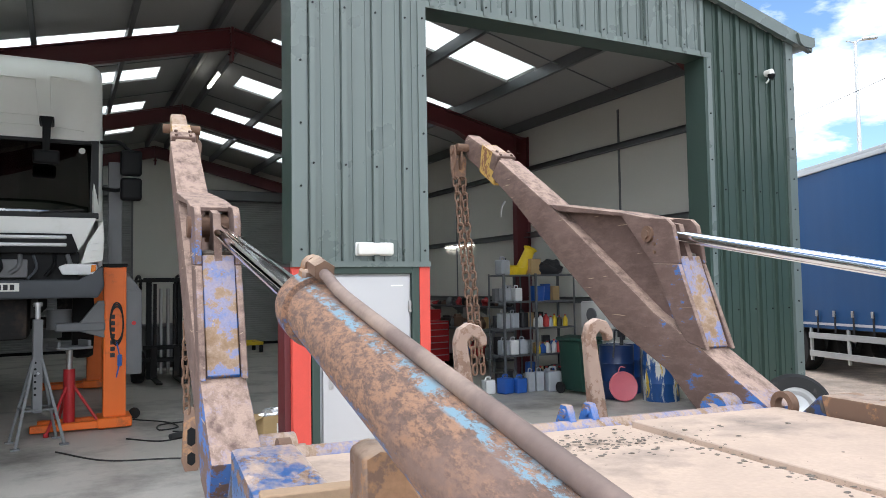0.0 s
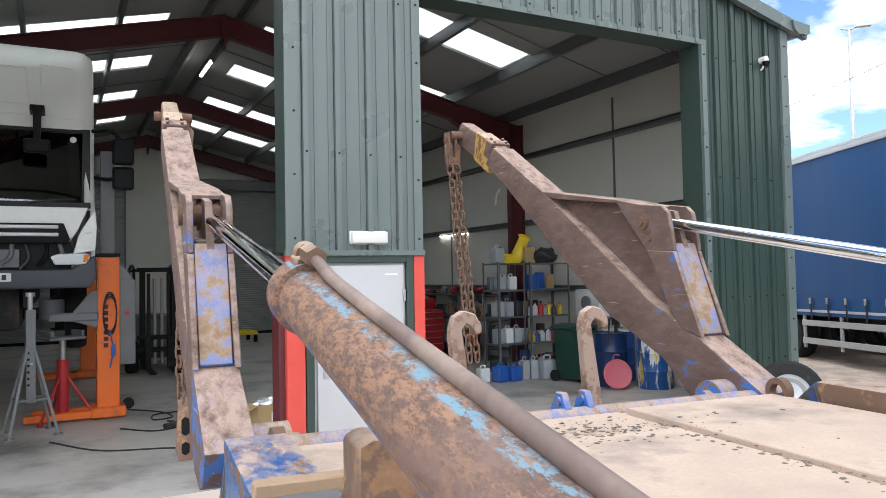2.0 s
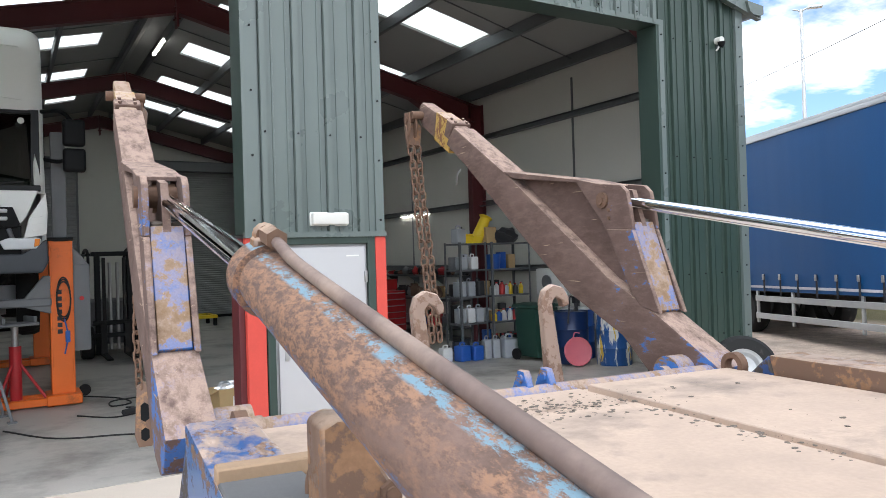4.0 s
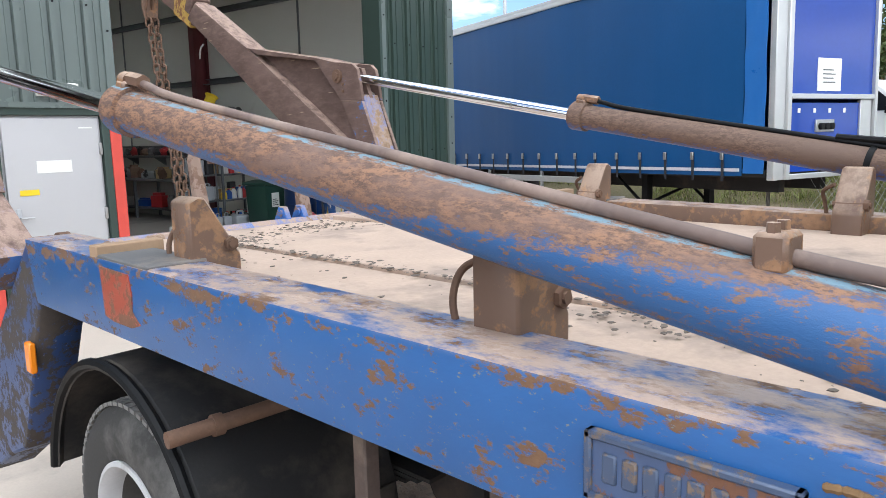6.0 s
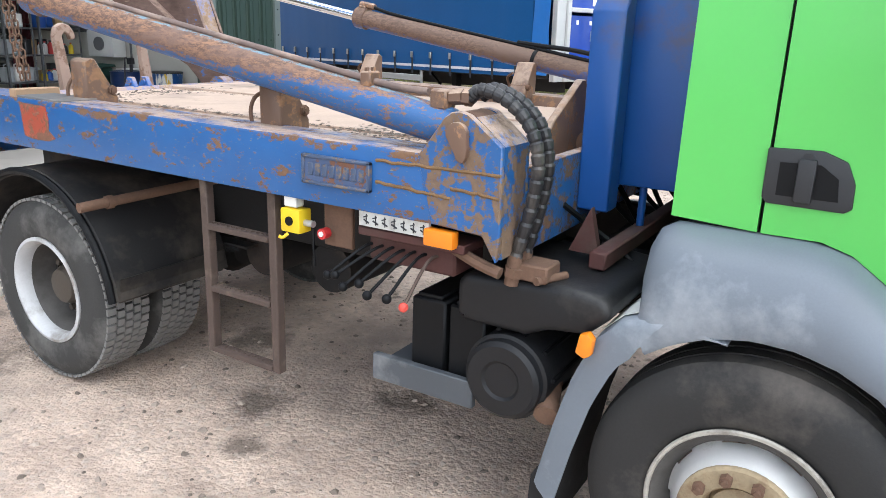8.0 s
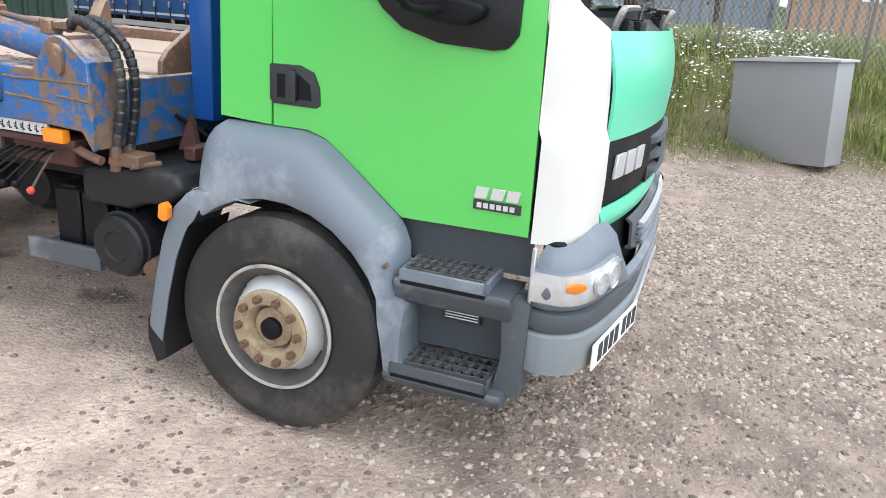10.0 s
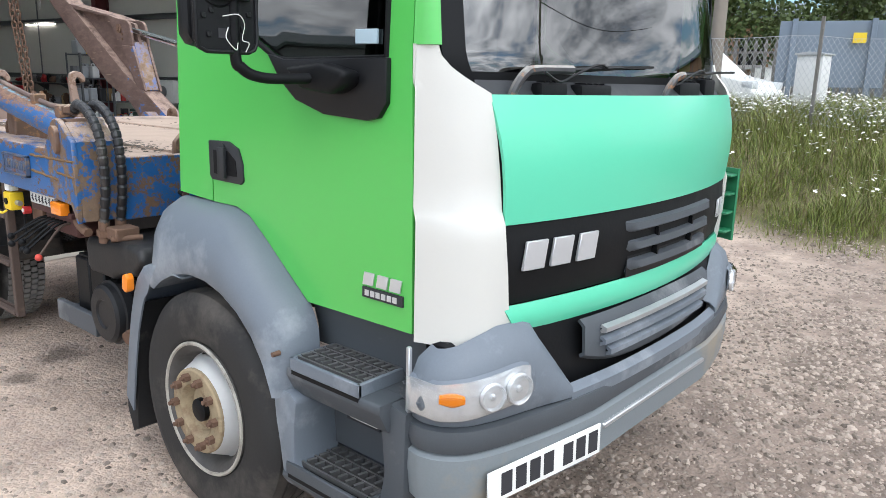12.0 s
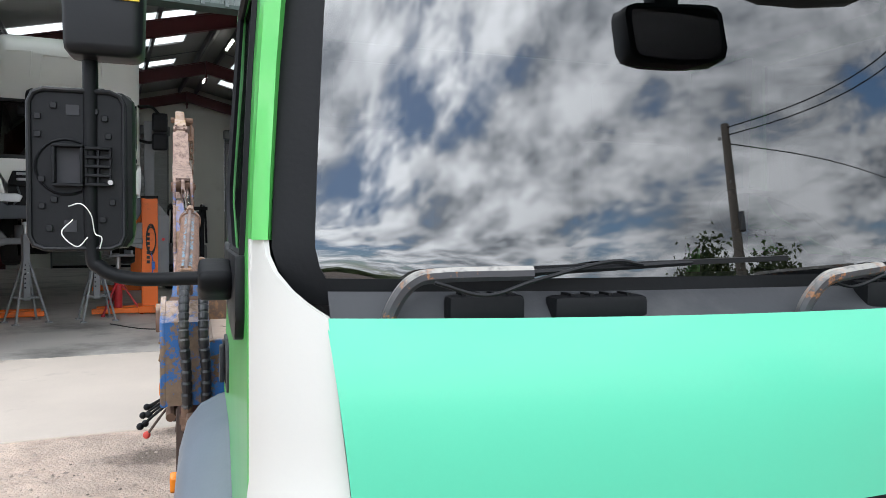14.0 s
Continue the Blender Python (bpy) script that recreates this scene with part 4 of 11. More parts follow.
# -- lifting body: side beams, legs, deck --
M_pipe = plain("brown_pipe_steel", (0.17, 0.118, 0.10), 0.55, vary=0.35, scale=9, grain=60, relief=0.3, dirt=(0.33, 0.24, 0.19), dirty=0.4)
PLANK = 0.53
M_weld = plain("rusted_weld", (0.20, 0.115, 0.05), 0.8, vary=0.4, scale=30, relief=0.4)
M_greypad = plain("dusty_grey_rubber", (0.13, 0.13, 0.13), 0.9, vary=0.2, scale=6, relief=0.3, dirt=(0.34, 0.27, 0.22), dirty=0.3)

M_leg = worn("scuffed_leg_paint", (0.022, 0.06, 0.18), rusty=0.56, dusty=0.1, scale=9, rust=(0.045, 0.036, 0.03), chip=(0.18, 0.20, 0.26))

LEG = [(1.19, 1.45), (1.97, 0.77), (2.14, 0.31), (1.98, 0.30), (1.72, 0.45), (1.48, 0.55), (1.12, 1.215)]
BEAM = [(1.19, 1.45), (1.12, 1.215), (-1.975, 1.205), (-1.975, 1.43)]
for s in (-1, 1):
    a, b = (-1.27, -1.08) if s < 0 else (1.08, 1.27)
    bm = B()
    prism(bm, BEAM, "x", a, b, 0.014, 2)
    beam = part("side_beam", bm, M_beam if s < 0 else M_bracket, truck, "blue-painted steel side beam with rust streaks" if s < 0 else "brown dusty steel side beam")
    bm = B()
    prism(bm, LEG, "x", a + 0.01 * (s < 0), b - 0.012, 0.01)
    part("rear_leg", bm, M_leg, truck, "scuffed blue stabiliser leg")
    bm = B()
    box(bm, a + 0.004, b + 0.03, PLANK, PLANK + 0.055, 1.44, 1.478, 0.004)
    part("wear_strip", bm, M_pad, beam, "sandy timber strip")
    bm = B()
    box(bm, a + 0.004, b - 0.004, PLANK - 0.34, PLANK - 0.002, 1.438, 1.452, 0.004)
    part("rubber_pad", bm, M_greypad, beam, "dusty grey rubber pad")
    if s < 0:
        # red faded patch on the outer face
        bm = B()
        prism(bm, [(0.50, 1.422), (0.30, 1.418), (0.285, 1.36), (0.292, 1.31), (0.245, 1.278), (0.30, 1.262), (0.42, 1.262), (0.485, 1.272), (0.49, 1.34)], "x", -1.2735, -1.268)
        part("reflector_patch", bm, worn("flaking_red_paint", (0.36, 0.065, 0.035), rusty=0.60, dusty=0.0, scale=9), beam, "flaking red painted patch")
    # cylinder foot bracket at the beam's front end
    bm = B()
    foot = [(-1.69, 1.42), (-1.768, 1.522), (-1.785, 1.548), (-1.81, 1.565), (-1.84, 1.570), (-1.87, 1.563), (-1.895, 1.545), (-1.985, 1.475), (-1.99, 1.20), (-1.98, 1.12), (-1.93, 1.20), (-1.75, 1.21)]
    for q in ((a - 0.002, a + 0.022), (b - 0.022, b + 0.002)):
        prism(bm, foot, "x", *q, 0.004)
    prism(bm, [(-1.985, 1.475), (-1.885, 1.555), (-1.87, 1.54), (-1.965, 1.46), (-1.965, 1.13), (-1.99, 1.13)], "x", a + 0.02, b - 0.02)
    br = part("cylinder_bracket", bm, M_arm_blue if s > 0 else worn("rust_edged_blue_paint", BLUE, rusty=0.585, dusty=0.4, scale=9, rust=(0.13, 0.085, 0.055), chip=(0.20, 0.16, 0.11)), truck, "rusty blue cylinder bracket")
    bm = B()
    rod(bm, (a - 0.004, -1.838, 1.492), (b + 0.004, -1.838, 1.492), 0.03, 24)
    # pear-shaped keeper plate over the pin's end
    pear = [(-1.838 + 0.037 * math.cos(th), 1.502 + 0.037 * math.sin(th)) for th in (radians(-12 + 17 * k) for k in range(13))]
    pear += [(-1.878, 1.462), (-1.872, 1.43), (-1.860, 1.418), (-1.846, 1.421), (-1.838, 1.436)]
    prism(bm, pear, "x", *((a - 0.022, a - 0.001) if s < 0 else (b, b + 0.022)), 0.005, 2)
    part("pivot_pin", bm, M_bracket, br, "dull brown pivot pin with a pear-shaped keeper")
    if s < 0:
        # rusted weld beads along the beam's end
        for k, (y0, y1, z0, z1) in enumerate(((-1.53, -1.985, 1.388, 1.392), (-1.53, -1.815, 1.318, 1.300), (-1.815, -1.985, 1.335, 1.322))):
            bm = B()
            tube(bm, [(-1.2705, y0 + (y1 - y0) * i / 14, z0 + (z1 - z0) * i / 14 + 0.006 * noise.noise(Vector((i * 0.7, k * 3.1, 0)))) for i in range(15)], 0.0055, 6, wave=lambda i: 0.8 + 0.45 * abs(math.sin(i * 1.9)))
            part("weld_bead", bm, M_weld, br, "rust-brown weld bead")
# maker's plate on the near beam: frame and worn plain bars
bm = B()
box(bm, -1.284, -1.268, -1.512, -1.228, 1.283, 1.375, 0.004)
plate = part("makers_plate", bm, worn("plate_blue_paint", (0.06, 0.10, 0.2), rusty=0.42, dusty=0.0, scale=9), truck, "cast makers plate with worn raised lettering")
bm = B()
for y0, y1, z0, z1 in ((-1.516, -1.224, 1.368, 1.380), (-1.516, -1.224, 1.278, 1.290), (-1.516, -1.504, 1.278, 1.380), (-1.236, -1.224, 1.278, 1.380)):
    box(bm, -1.291, -1.27, y0, y1, z0, z1, 0.003)
M_plate_paint = worn("worn_plate_paint", (0.055, 0.085, 0.15), rusty=0.45, dusty=0.0, scale=14, rust=(0.12, 0.09, 0.07))
part("raised_border", bm, M_plate_paint, plate)
bm = B()
for k in range(8):
    y = -1.262 - 0.031 * k
    box(bm, -1.2885, -1.27, y - 0.013, y + 0.010, 1.308, 1.352, 0.003)
part("worn_lettering", bm, M_plate_paint, plate)

# deck
bm = B()
box(bm, -1.08, 1.08, -1.96, 1.44, 1.30, 1.345)
part("deck_base", bm, M_deck, truck, "dusty steel deck")
for x0, x1, y0, y1, z in ((-1.06, -0.56, -1.93, 1.42, 1.353), (-0.545, 0.26, -1.93, 1.05, 1.365), (0.30, 1.06, -1.6, 1.40, 1.372), (-0.545, 0.28, 1.06, 1.43, 1.354)):
    bm = B()
    box(bm, x0, x1, y0, y1, 1.335, z, 0.004)
    t = part("deck_plate", bm, M_deck, truck)
bm = B()
rng = random.Random(4)
for cx, cy, w, l, n in ((-0.50, 1.0, 0.14, 0.20, 420), (-0.54, 0.2, 0.06, 0.9, 420), (-0.55, -1.1, 0.16, 0.5, 620), (0.25, 0.6, 0.06, 0.7, 160), (0.0, 1.1, 0.34, 0.2, 380), (-0.8, 0.4, 0.25, 0.6, 60), (0.6, 0.3, 0.35, 0.9, 30), (-0.9, -1.45, 0.16, 0.2, 60)):
    for _ in range(n):
        x, y, r = cx + rng.gauss(0, w * 0.5), cy + rng.gauss(0, l * 0.5), 0.0015 + 0.0085 * rng.random() ** 3.4
        if abs(x) > 1.03 or not -1.9 < y < 1.4:
            continue
        t = bmesh.new()
        bmesh.ops.create_icosphere(t, subdivisions=1, radius=r)
        for v in t.verts:
            v.co *= rng.uniform(0.6, 1.2)
        add(bm, t, Matrix.Translation((x, y, (1.372 if x > 0.3 else 1.364) + r * 0.1)) @ Matrix.Diagonal((1.5, 1.3, 0.4, 1)))
ob = part("dried_mud", bm, M_mud, truck, "crumbs of dark dried mud on the deck")
ob["kind"] = "stuff"
# stake pocket in the deck beside the rear guide bracket
bm = B()
for x0, x1, y0, y1 in ((-0.965, -0.955, 0.07, 0.18), (-0.895, -0.885, 0.07, 0.18), (-0.955, -0.895, 0.07, 0.08), (-0.955, -0.895, 0.17, 0.18)):
    box(bm, x0, x1, y0, y1, 1.352, 1.364, 0.002)
pocket = part("deck_pocket", bm, M_bracket, truck, "raised steel lip of a deck pocket")
bm = B()
box(bm, -0.955, -0.895, 0.08, 0.17, 1.352, 1.357)
part("pocket_floor", bm, M_leg, pocket, "dark pocket floor")
# front crossmember and rear roller tube
bm = B()
box(bm, -1.08, 1.08, -2.0, -1.96, 1.12, 1.40, 0.004)
part("front_crossmember", bm, M_beam, truck)
bm = B()
rod(bm, (-1.07, 1.52, 1.31), (1.07, 1.52, 1.31), 0.06, 24)
box(bm, -1.05, 1.05, 1.42, 1.50, 1.05, 1.33, 0.01)
part("rear_cross_tube", bm, M_arm_blue, truck, "dusty blue rear cross tube")
HOOK = [(-0.035, 0.0), (-0.055, 0.30), (-0.062, 0.40), (-0.045, 0.455), (0.0, 0.48), (0.05, 0.465), (0.08, 0.42), (0.082, 0.385), (0.05, 0.375), (0.042, 0.41), (0.012, 0.425), (-0.008, 0.40), (0.0, 0.34), (0.05, 0.0)]
for hx in (-0.27, 0.35):
    bm = B()
    prism(bm, [(hx + p, 1.29 + q) for p, q in HOOK], "y", 1.70, 1.745, 0.005)
    box(bm, hx - 0.06, hx + 0.08, 1.5, 1.745, 1.26, 1.31, 0.008)
    part("tipping_hook", bm, M_hook, truck, "dusty curved tipping hook")
for hx in (0.08, 0.19):
    bm = B()
    prism(bm, [(1.5, 1.31), (1.5, 1.37), (1.53, 1.43), (1.58, 1.43), (1.62, 1.36), (1.64, 1.29)], "x", hx, hx + 0.03, 0.004)
    rod(bm, (hx - 0.01, 1.55, 1.395), (hx + 0.04, 1.55, 1.395), 0.018, 12)
    part("pin_lug", bm, M_arm_blue, truck)
# guide brackets standing on the deck
GUIDE = [(-0.13, 0.0), (-0.13, 0.27), (-0.10, 0.285), (-0.075, 0.28), (0.015, 0.13), (0.03, 0.105), (0.03, 0.0)]
for s in (-1, 1):
    for y in (0.25, -0.93):
        bm = B()
        prism(bm, [(s * (1.0 - p) if s > 0 else -1.0 + p, 1.345 + q) for p, q in GUIDE], "y", y - 0.055, y + 0.055, 0.006)
        g = part("guide_bracket", bm, M_bracket, truck, "brown steel guide bracket")
        bm = B()
        x = -1.005 * -s
        rod(bm, (x, y - 0.075, 1.485), (x, y + 0.06, 1.485), 0.013, 8)
        rod(bm, (x, y - 0.068, 1.485), (x, y - 0.05, 1.485), 0.022, 6)
        part("bolt", bm, M_rust, g)
        bm = B()
        xo = s * 1.11 if s > 0 else -1.11
        tube(bm, [(xo + 0.02 * -s, y + 0.10, 1.36), (xo, y + 0.11, 1.42), (xo, y + 0.12, 1.48), (xo + 0.03 * -s, y + 0.12, 1.53), (xo + 0.06 * -s, y + 0.07, 1.56)], 0.008, 8)
        part("bent_handle", bm, M_rust, g)
    bm = B()
    prism(bm, [(s * p, q) for p, q in ((0.76, 1.34), (0.75, 1.45), (0.70, 1.50), (0.46, 1.635), (0.42, 1.635), (0.40, 1.61), (0.41, 1.34))], "y", -1.90, -1.87, 0.004)
    g = part("front_stop", bm, M_bracket, truck, "brown fin-shaped stop plate")
    bm = B()
    rod(bm, (s * 0.44, -1.97, 1.41), (s * 0.54, -1.97, 1.41), 0.045, 16)
    part("stop_roller", bm, M_rust, g)
# box section under the beam, levers, plates
bm = B()
box(bm, -1.05, 1.05, -1.9, -1.6, 1.10, 1.21, 0.006)
box(bm, -0.6, -0.5, -1.9, 1.4, 1.02, 1.30)
box(bm, 0.5, 0.6, -1.9, 1.4, 1.02, 1.30)
part("subframe", bm, M_chassis, truck)


# -- lifting rams --
def ram(s):
    ax = 1.177 * s
    foot, gland, eye = Vector((ax, -1.838, 1.49)), Vector(((1.172 if s < 0 else 1.20) * s, 0.47, 1.887 if s < 0 else 1.875)), Vector(((1.235 if s < 0 else 1.135) * s, 2.22, 2.19))
    d = (gland - foot).normalized()
    r = 0.062
    bm = B()
    m = Matrix.Translation(foot) @ frame_of(d)
    L = (gland - foot).length
    lathe(bm, [(0.001, 0.075), (r - 0.006, 0.075), (r, 0.085), (r, L - 0.09), (r + 0.012, L - 0.088), (r + 0.013, L - 0.01), (r + 0.004, L + 0.0), (0.036, L + 0.004), (0.034, L - 0.02)], 48, m)
    barrel = part("lifting_ram", bm, M_barrel if s < 0 else M_barrel2, truck, "rust-mottled blue hydraulic ram barrel" if s < 0 else "brown dusty hydraulic ram barrel")
    bm = B()
    rod(bm, (ax - 0.06, -1.838, 1.492), (ax + 0.06, -1.838, 1.492), 0.075, 24)
    rod(bm, foot + d * 0.02, foot + d * 0.1, 0.05, 20)
    part("foot_eye", bm, M_rust, barrel)
    bm = B()
    rod(bm, gland - d * 0.05, eye, 0.031, 32)
    part("piston_rod", bm, M_chrome, barrel, "polished chrome piston rod")
    bm = B()
    rod(bm, eye - Vector((0.045, 0, 0)), eye + Vector((0.045, 0, 0)), 0.062, 24)
    part("rod_eye", bm, M_rust, barrel)
    # pressure pipe on top of the barrel
    up = Vector((0, -d.z, d.y)).normalized()

    def on(k, h, side=0.0):
        return foot + d * k + up * (r + h) + Vector((side, 0, 0))
    bm = B()
    tube(bm, [on(L - 0.07, 0.026), on(L - 0.16, 0.024), on(L - 0.3, 0.012), on(L - 0.7, 0.008), on(1.3, 0.008), on(0.8, 0.009), on(0.36, 0.012), on(0.19, 0.028)], 0.0115, 10)
    part("pressure_pipe", bm, M_pipe if s < 0 else M_black, barrel, "steel pressure pipe along the ram")
    bm = B()
    box(bm, -0.03, 0.03, -0.024, 0.024, -0.02, 0.035, 0.006, m=Matrix.Translation(on(L - 0.055, 0.0)) @ frame_of(d).inverted().to_quaternion().to_matrix().to_4x4())
    rod(bm, on(L - 0.05, 0.03), on(L - 0.14, 0.03), 0.022, 6)
    rod(bm, on(L - 0.02, 0.024), on(L - 0.06, 0.024), 0.026, 12)
    part("port_block", bm, M_bracket, barrel)
    bm = B()
    q = on(0.42, 0.0)
    box(bm, q.x - 0.03, q.x + 0.03, q.y - 0.022, q.y + 0.022, q.z - 0.012, q.z + 0.04, 0.006)
    for dx in (-0.017, 0.017):
        rod(bm, (q.x + dx, q.y, q.z + 0.035), (q.x + dx, q.y, q.z + 0.052), 0.009, 6)
    part("pipe_clamp", bm, M_bracket, barrel)
    bm = B()
    q = on(0.13, 0.0)
    box(bm, q.x - 0.034, q.x + 0.034, q.y - 0.03, q.y + 0.03, q.z - 0.012, q.z + 0.05, 0.007)
    rod(bm, (q.x, q.y - 0.02, q.z + 0.025), (q.x, q.y - 0.075, q.z + 0.03), 0.024, 6)
    rod(bm, (q.x, q.y - 0.08, q.z + 0.03), (q.x, q.y - 0.105, q.z + 0.03), 0.028, 6)
    part("hose_union", bm, M_bracket if s < 0 else M_rust, barrel)
    bm = B()
    for off in (0.0, -0.075 * s):
        x = ax + off
        P = smooth_path([(x, q.y - 0.1, q.z + 0.03), (x, -1.86, 1.628), (x, -1.95, 1.60), (x, -2.03, 1.525), (x, -2.06, 1.42), (x + 0.01, -2.04, 1.28), (x + 0.01, -2.0, 1.12)], 16)
        tube(bm, P, 0.0215, 14, curved=False, wave=lambda i: (1.04, 1.0, 0.97, 0.95, 0.80)[i % 5])
    part("hydraulic_hose", bm, M_wrap, barrel, "black spiral-wrapped hydraulic hose", angle=18)
    bm = B()
    for off in (0.0, -0.075 * s):
        rod(bm, (ax + off + 0.01, -2.0, 1.13), (ax + off + 0.01, -1.99, 1.03), 0.024, 10)
        rod(bm, (ax + off + 0.01, -2.0, 1.09), (ax + off + 0.01, -1.995, 1.06), 0.033, 6)
    part("hose_end", bm, M_rust, barrel)
    if s > 0:
        bm = B()
        p = foot + d * 0.9
        lathe(bm, [(r + 0.001, -0.012), (r + 0.006, -0.012), (r + 0.006, 0.012), (r + 0.001, 0.012)], 32, Matrix.Translation(p) @ frame_of(d))
        tube(bm, [p + Vector((-r, 0, -0.03)), p + Vector((-r - 0.01, 0.05, -0.14)), p + Vector((-r, 0.11, -0.20))], 0.004, 6)
        part("cable_tie", bm, M_black, barrel)
        bm = B()
        tube(bm, [on(0.2, 0.03), on(0.6, 0.05), on(0.9, 0.03), on(1.05, 0.02)], 0.014, 8)
        part("loose_hose", bm, M_black, barrel)


ram(-1)
ram(1)


# -- lifting arms --
BOOM = [(4.02, 2.90), (3.22, 2.43), (2.20, 1.76), (1.86, 1.60), (1.43, 1.36), (1.50, 1.24), (1.62, 1.20), (1.78, 1.22), (1.92, 1.30), (2.10, 1.455), (2.57, 1.665), (3.18, 2.095), (3.80, 2.55), (4.16, 2.79)]
TIP = [(4.72, 3.20), (4.66, 3.225), (4.02, 2.90), (3.98, 2.83), (4.10, 2.72), (4.18, 2.745), (4.68, 3.02), (4.74, 3.11)]


def arm(s):
    a, b = (1.165, 1.335) if s < 0 else (1.12, 1.30)

    def X(p, q):
        return (s * p, s * q) if s > 0 else (s * q, s * p)
    bm = B()
    prism(bm, BOOM, "x", *X(a, b), 0.012, 2)
    boom = part("lifting_arm", bm, M_arm, truck, "brown rusty lifting arm with remains of blue paint")
    bm = B()
    prism(bm, TIP, "x", *X(a + 0.03, b - 0.03), 0.02, 2)
    part("arm_tip", bm, M_arm_blue if s < 0 else M_arm, boom)
    bm = B()
    prism(bm, [(4.36, 3.085), (4.10, 2.952), (4.16, 2.72), (4.42, 2.868)], "x", *X(a + 0.024, b - 0.024))
    part("tip_sleeve", bm, worn("mustard_paint", (0.42, 0.26, 0.06), rusty=0.45, dusty=0.5, scale=8), boom, "worn mustard-coloured sleeve")
    bm = B()
    c = Matrix.Translation((0, 4.12, 2.92)) @ Matrix.Rotation(radians(30), 4, "X")
    for dy in (-0.035, 0.035):
        for x in (a + 0.04, b - 0.04):
            rod(bm, c @ Vector((s * x, dy, 0.0)), c @ Vector((s * x, dy, 0.065)), 0.012, 6)
    box(bm, *X(a + 0.005, b - 0.005), -0.05, 0.05, -0.09, 0.05, 0.008, m=c)
    part("clamp_block", bm, M_arm, boom)
    # gusset: web, top flange, front flange
    bm = B()
    prism(bm, [(3.20, 2.42), (2.47, 2.315), (2.07, 2.235), (2.0, 2.05), (1.86, 1.60), (2.20, 1.76)], "x", *X((a + b) / 2 - 0.015, (a + b) / 2 + 0.015))
    part("gusset_web", bm, M_arm, boom)
    bm = B()
    prism(bm, [(3.30, 2.475), (2.47, 2.335), (2.20, 2.275), (2.20, 2.255), (2.47, 2.315), (3.15, 2.41)], "x", *X(a - 0.005, b + 0.005), 0.003)
    part("top_flange", bm, M_arm, boom)
    bm = B()
    prism(bm, [(2.03, 2.06), (2.005, 2.06), (1.825, 1.60), (1.85, 1.585)], "x", *X(a + 0.024, b - 0.024), 0.003)
    part("front_flange", bm, M_arm_blue, boom, "chipped pale blue front flange")
    bm = B()
    prism(bm, [(2.47, 2.32), (2.07, 2.262), (2.025, 2.225), (2.0, 2.12), (1.985, 2.02), (2.20, 2.03)], "x", *X(a - 0.004, a + 0.022), 0.004)
    prism(bm, [(2.47, 2.32), (2.07, 2.262), (2.025, 2.225), (2.0, 2.12), (1.985, 2.02), (2.20, 2.03)], "x", *X(b - 0.022, b + 0.004), 0.004)
    ch = part("pin_cheek", bm, M_arm, boom)
    for q in ((a - 0.003, a + 0.021), (b - 0.021, b + 0.003)):
        bm = B()
        prism(bm, [(2.20, 2.031), (1.987, 2.019), (1.80, 1.585), (1.95, 1.62), (2.02, 1.70)], "x", *X(*q), 0.004)
        part("cheek_plate", bm, M_arm, boom)
    bm = B()
    rr = random.Random(5)
    for k in range(40):
        t = bmesh.new()
        bmesh.ops.create_icosphere(t, subdivisions=1, radius=rr.uniform(0.012, 0.026))
        add(bm, t, Matrix.Translation((s * rr.uniform(a + 0.04, b - 0.04), rr.uniform(2.03, 2.10), 2.05 + rr.uniform(-0.02, 0.02))) @ Matrix.Rotation(rr.uniform(0, 3), 4, "X") @ Matrix.Diagonal((1.3, 0.7, 0.5, 1)))
    part("caked_dirt", bm, M_mud, boom, "caked dark dirt behind the pin")["kind"] = "stuff"
    bm = B()
    rod(bm, (s * (a - 0.02), 2.22, 2.19), (s * (b + 0.02), 2.22, 2.19), 0.045, 24)
    rod(bm, (s * (a - 0.03), 2.22, 2.19), (s * (a - 0.015), 2.22, 2.19), 0.025, 6)
    for dz in (-0.055, -0.10):
        rod(bm, (s * (a - 0.014), 2.17, 2.19 + dz), (s * (a - 0.0), 2.17, 2.19 + dz), 0.010, 6)
    part("ram_pin", bm, M_rust, ch)
    # foot pivot
    bm = B()
    rod(bm, (s * 1.02, 1.66, 1.305), (s * 1.30, 1.66, 1.305), 0.095, 28)
    rod(bm, (s * 0.98, 1.66, 1.305), (s * 1.33, 1.66, 1.305), 0.05, 20)
    part("arm_pivot", bm, M_arm_blue, boom, "dusty blue pivot hub")
    bm = B()
    lathe(bm, [(0.035, -0.02), (0.06, -0.02), (0.06, 0.02), (0.035, 0.02)], 20, Matrix.Translation((s * 1.12, 1.34, 1.385)) @ Matrix.Rotation(radians(90), 4, "Y"), True)
    part("eye_ring", bm, M_rust, boom)
    # chain anchor pin at the tip
    bm = B()
    rod(bm, (s * (a - 0.07), 4.66, 3.11), (s * (b + 0.02), 4.66, 3.11), 0.035, 16)
    part("tip_pin", bm, M_rust, boom)
    bm = B()
    q = Vector((1.06, 4.70, 3.04)) if s > 0 else Vector((-1.15, 4.70, 3.04))
    for dx in (-0.03, 0.03):
        prism(bm, [(q.y - 0.05, q.z + 0.09), (q.y + 0.05, q.z + 0.1), (q.y + 0.055, q.z - 0.09), (q.y - 0.02, q.z - 0.12), (q.y - 0.06, q.z - 0.05)], "x", q.x + dx - 0.008, q.x + dx + 0.008, 0.003)
    rod(bm, (q.x - 0.05, q.y, q.z + 0.04), (q.x + 0.05, q.y, q.z + 0.04), 0.03, 14)
    part("chain_shackle", bm, M_rust, boom, "rusty chain shackle plates")
    bm = B()
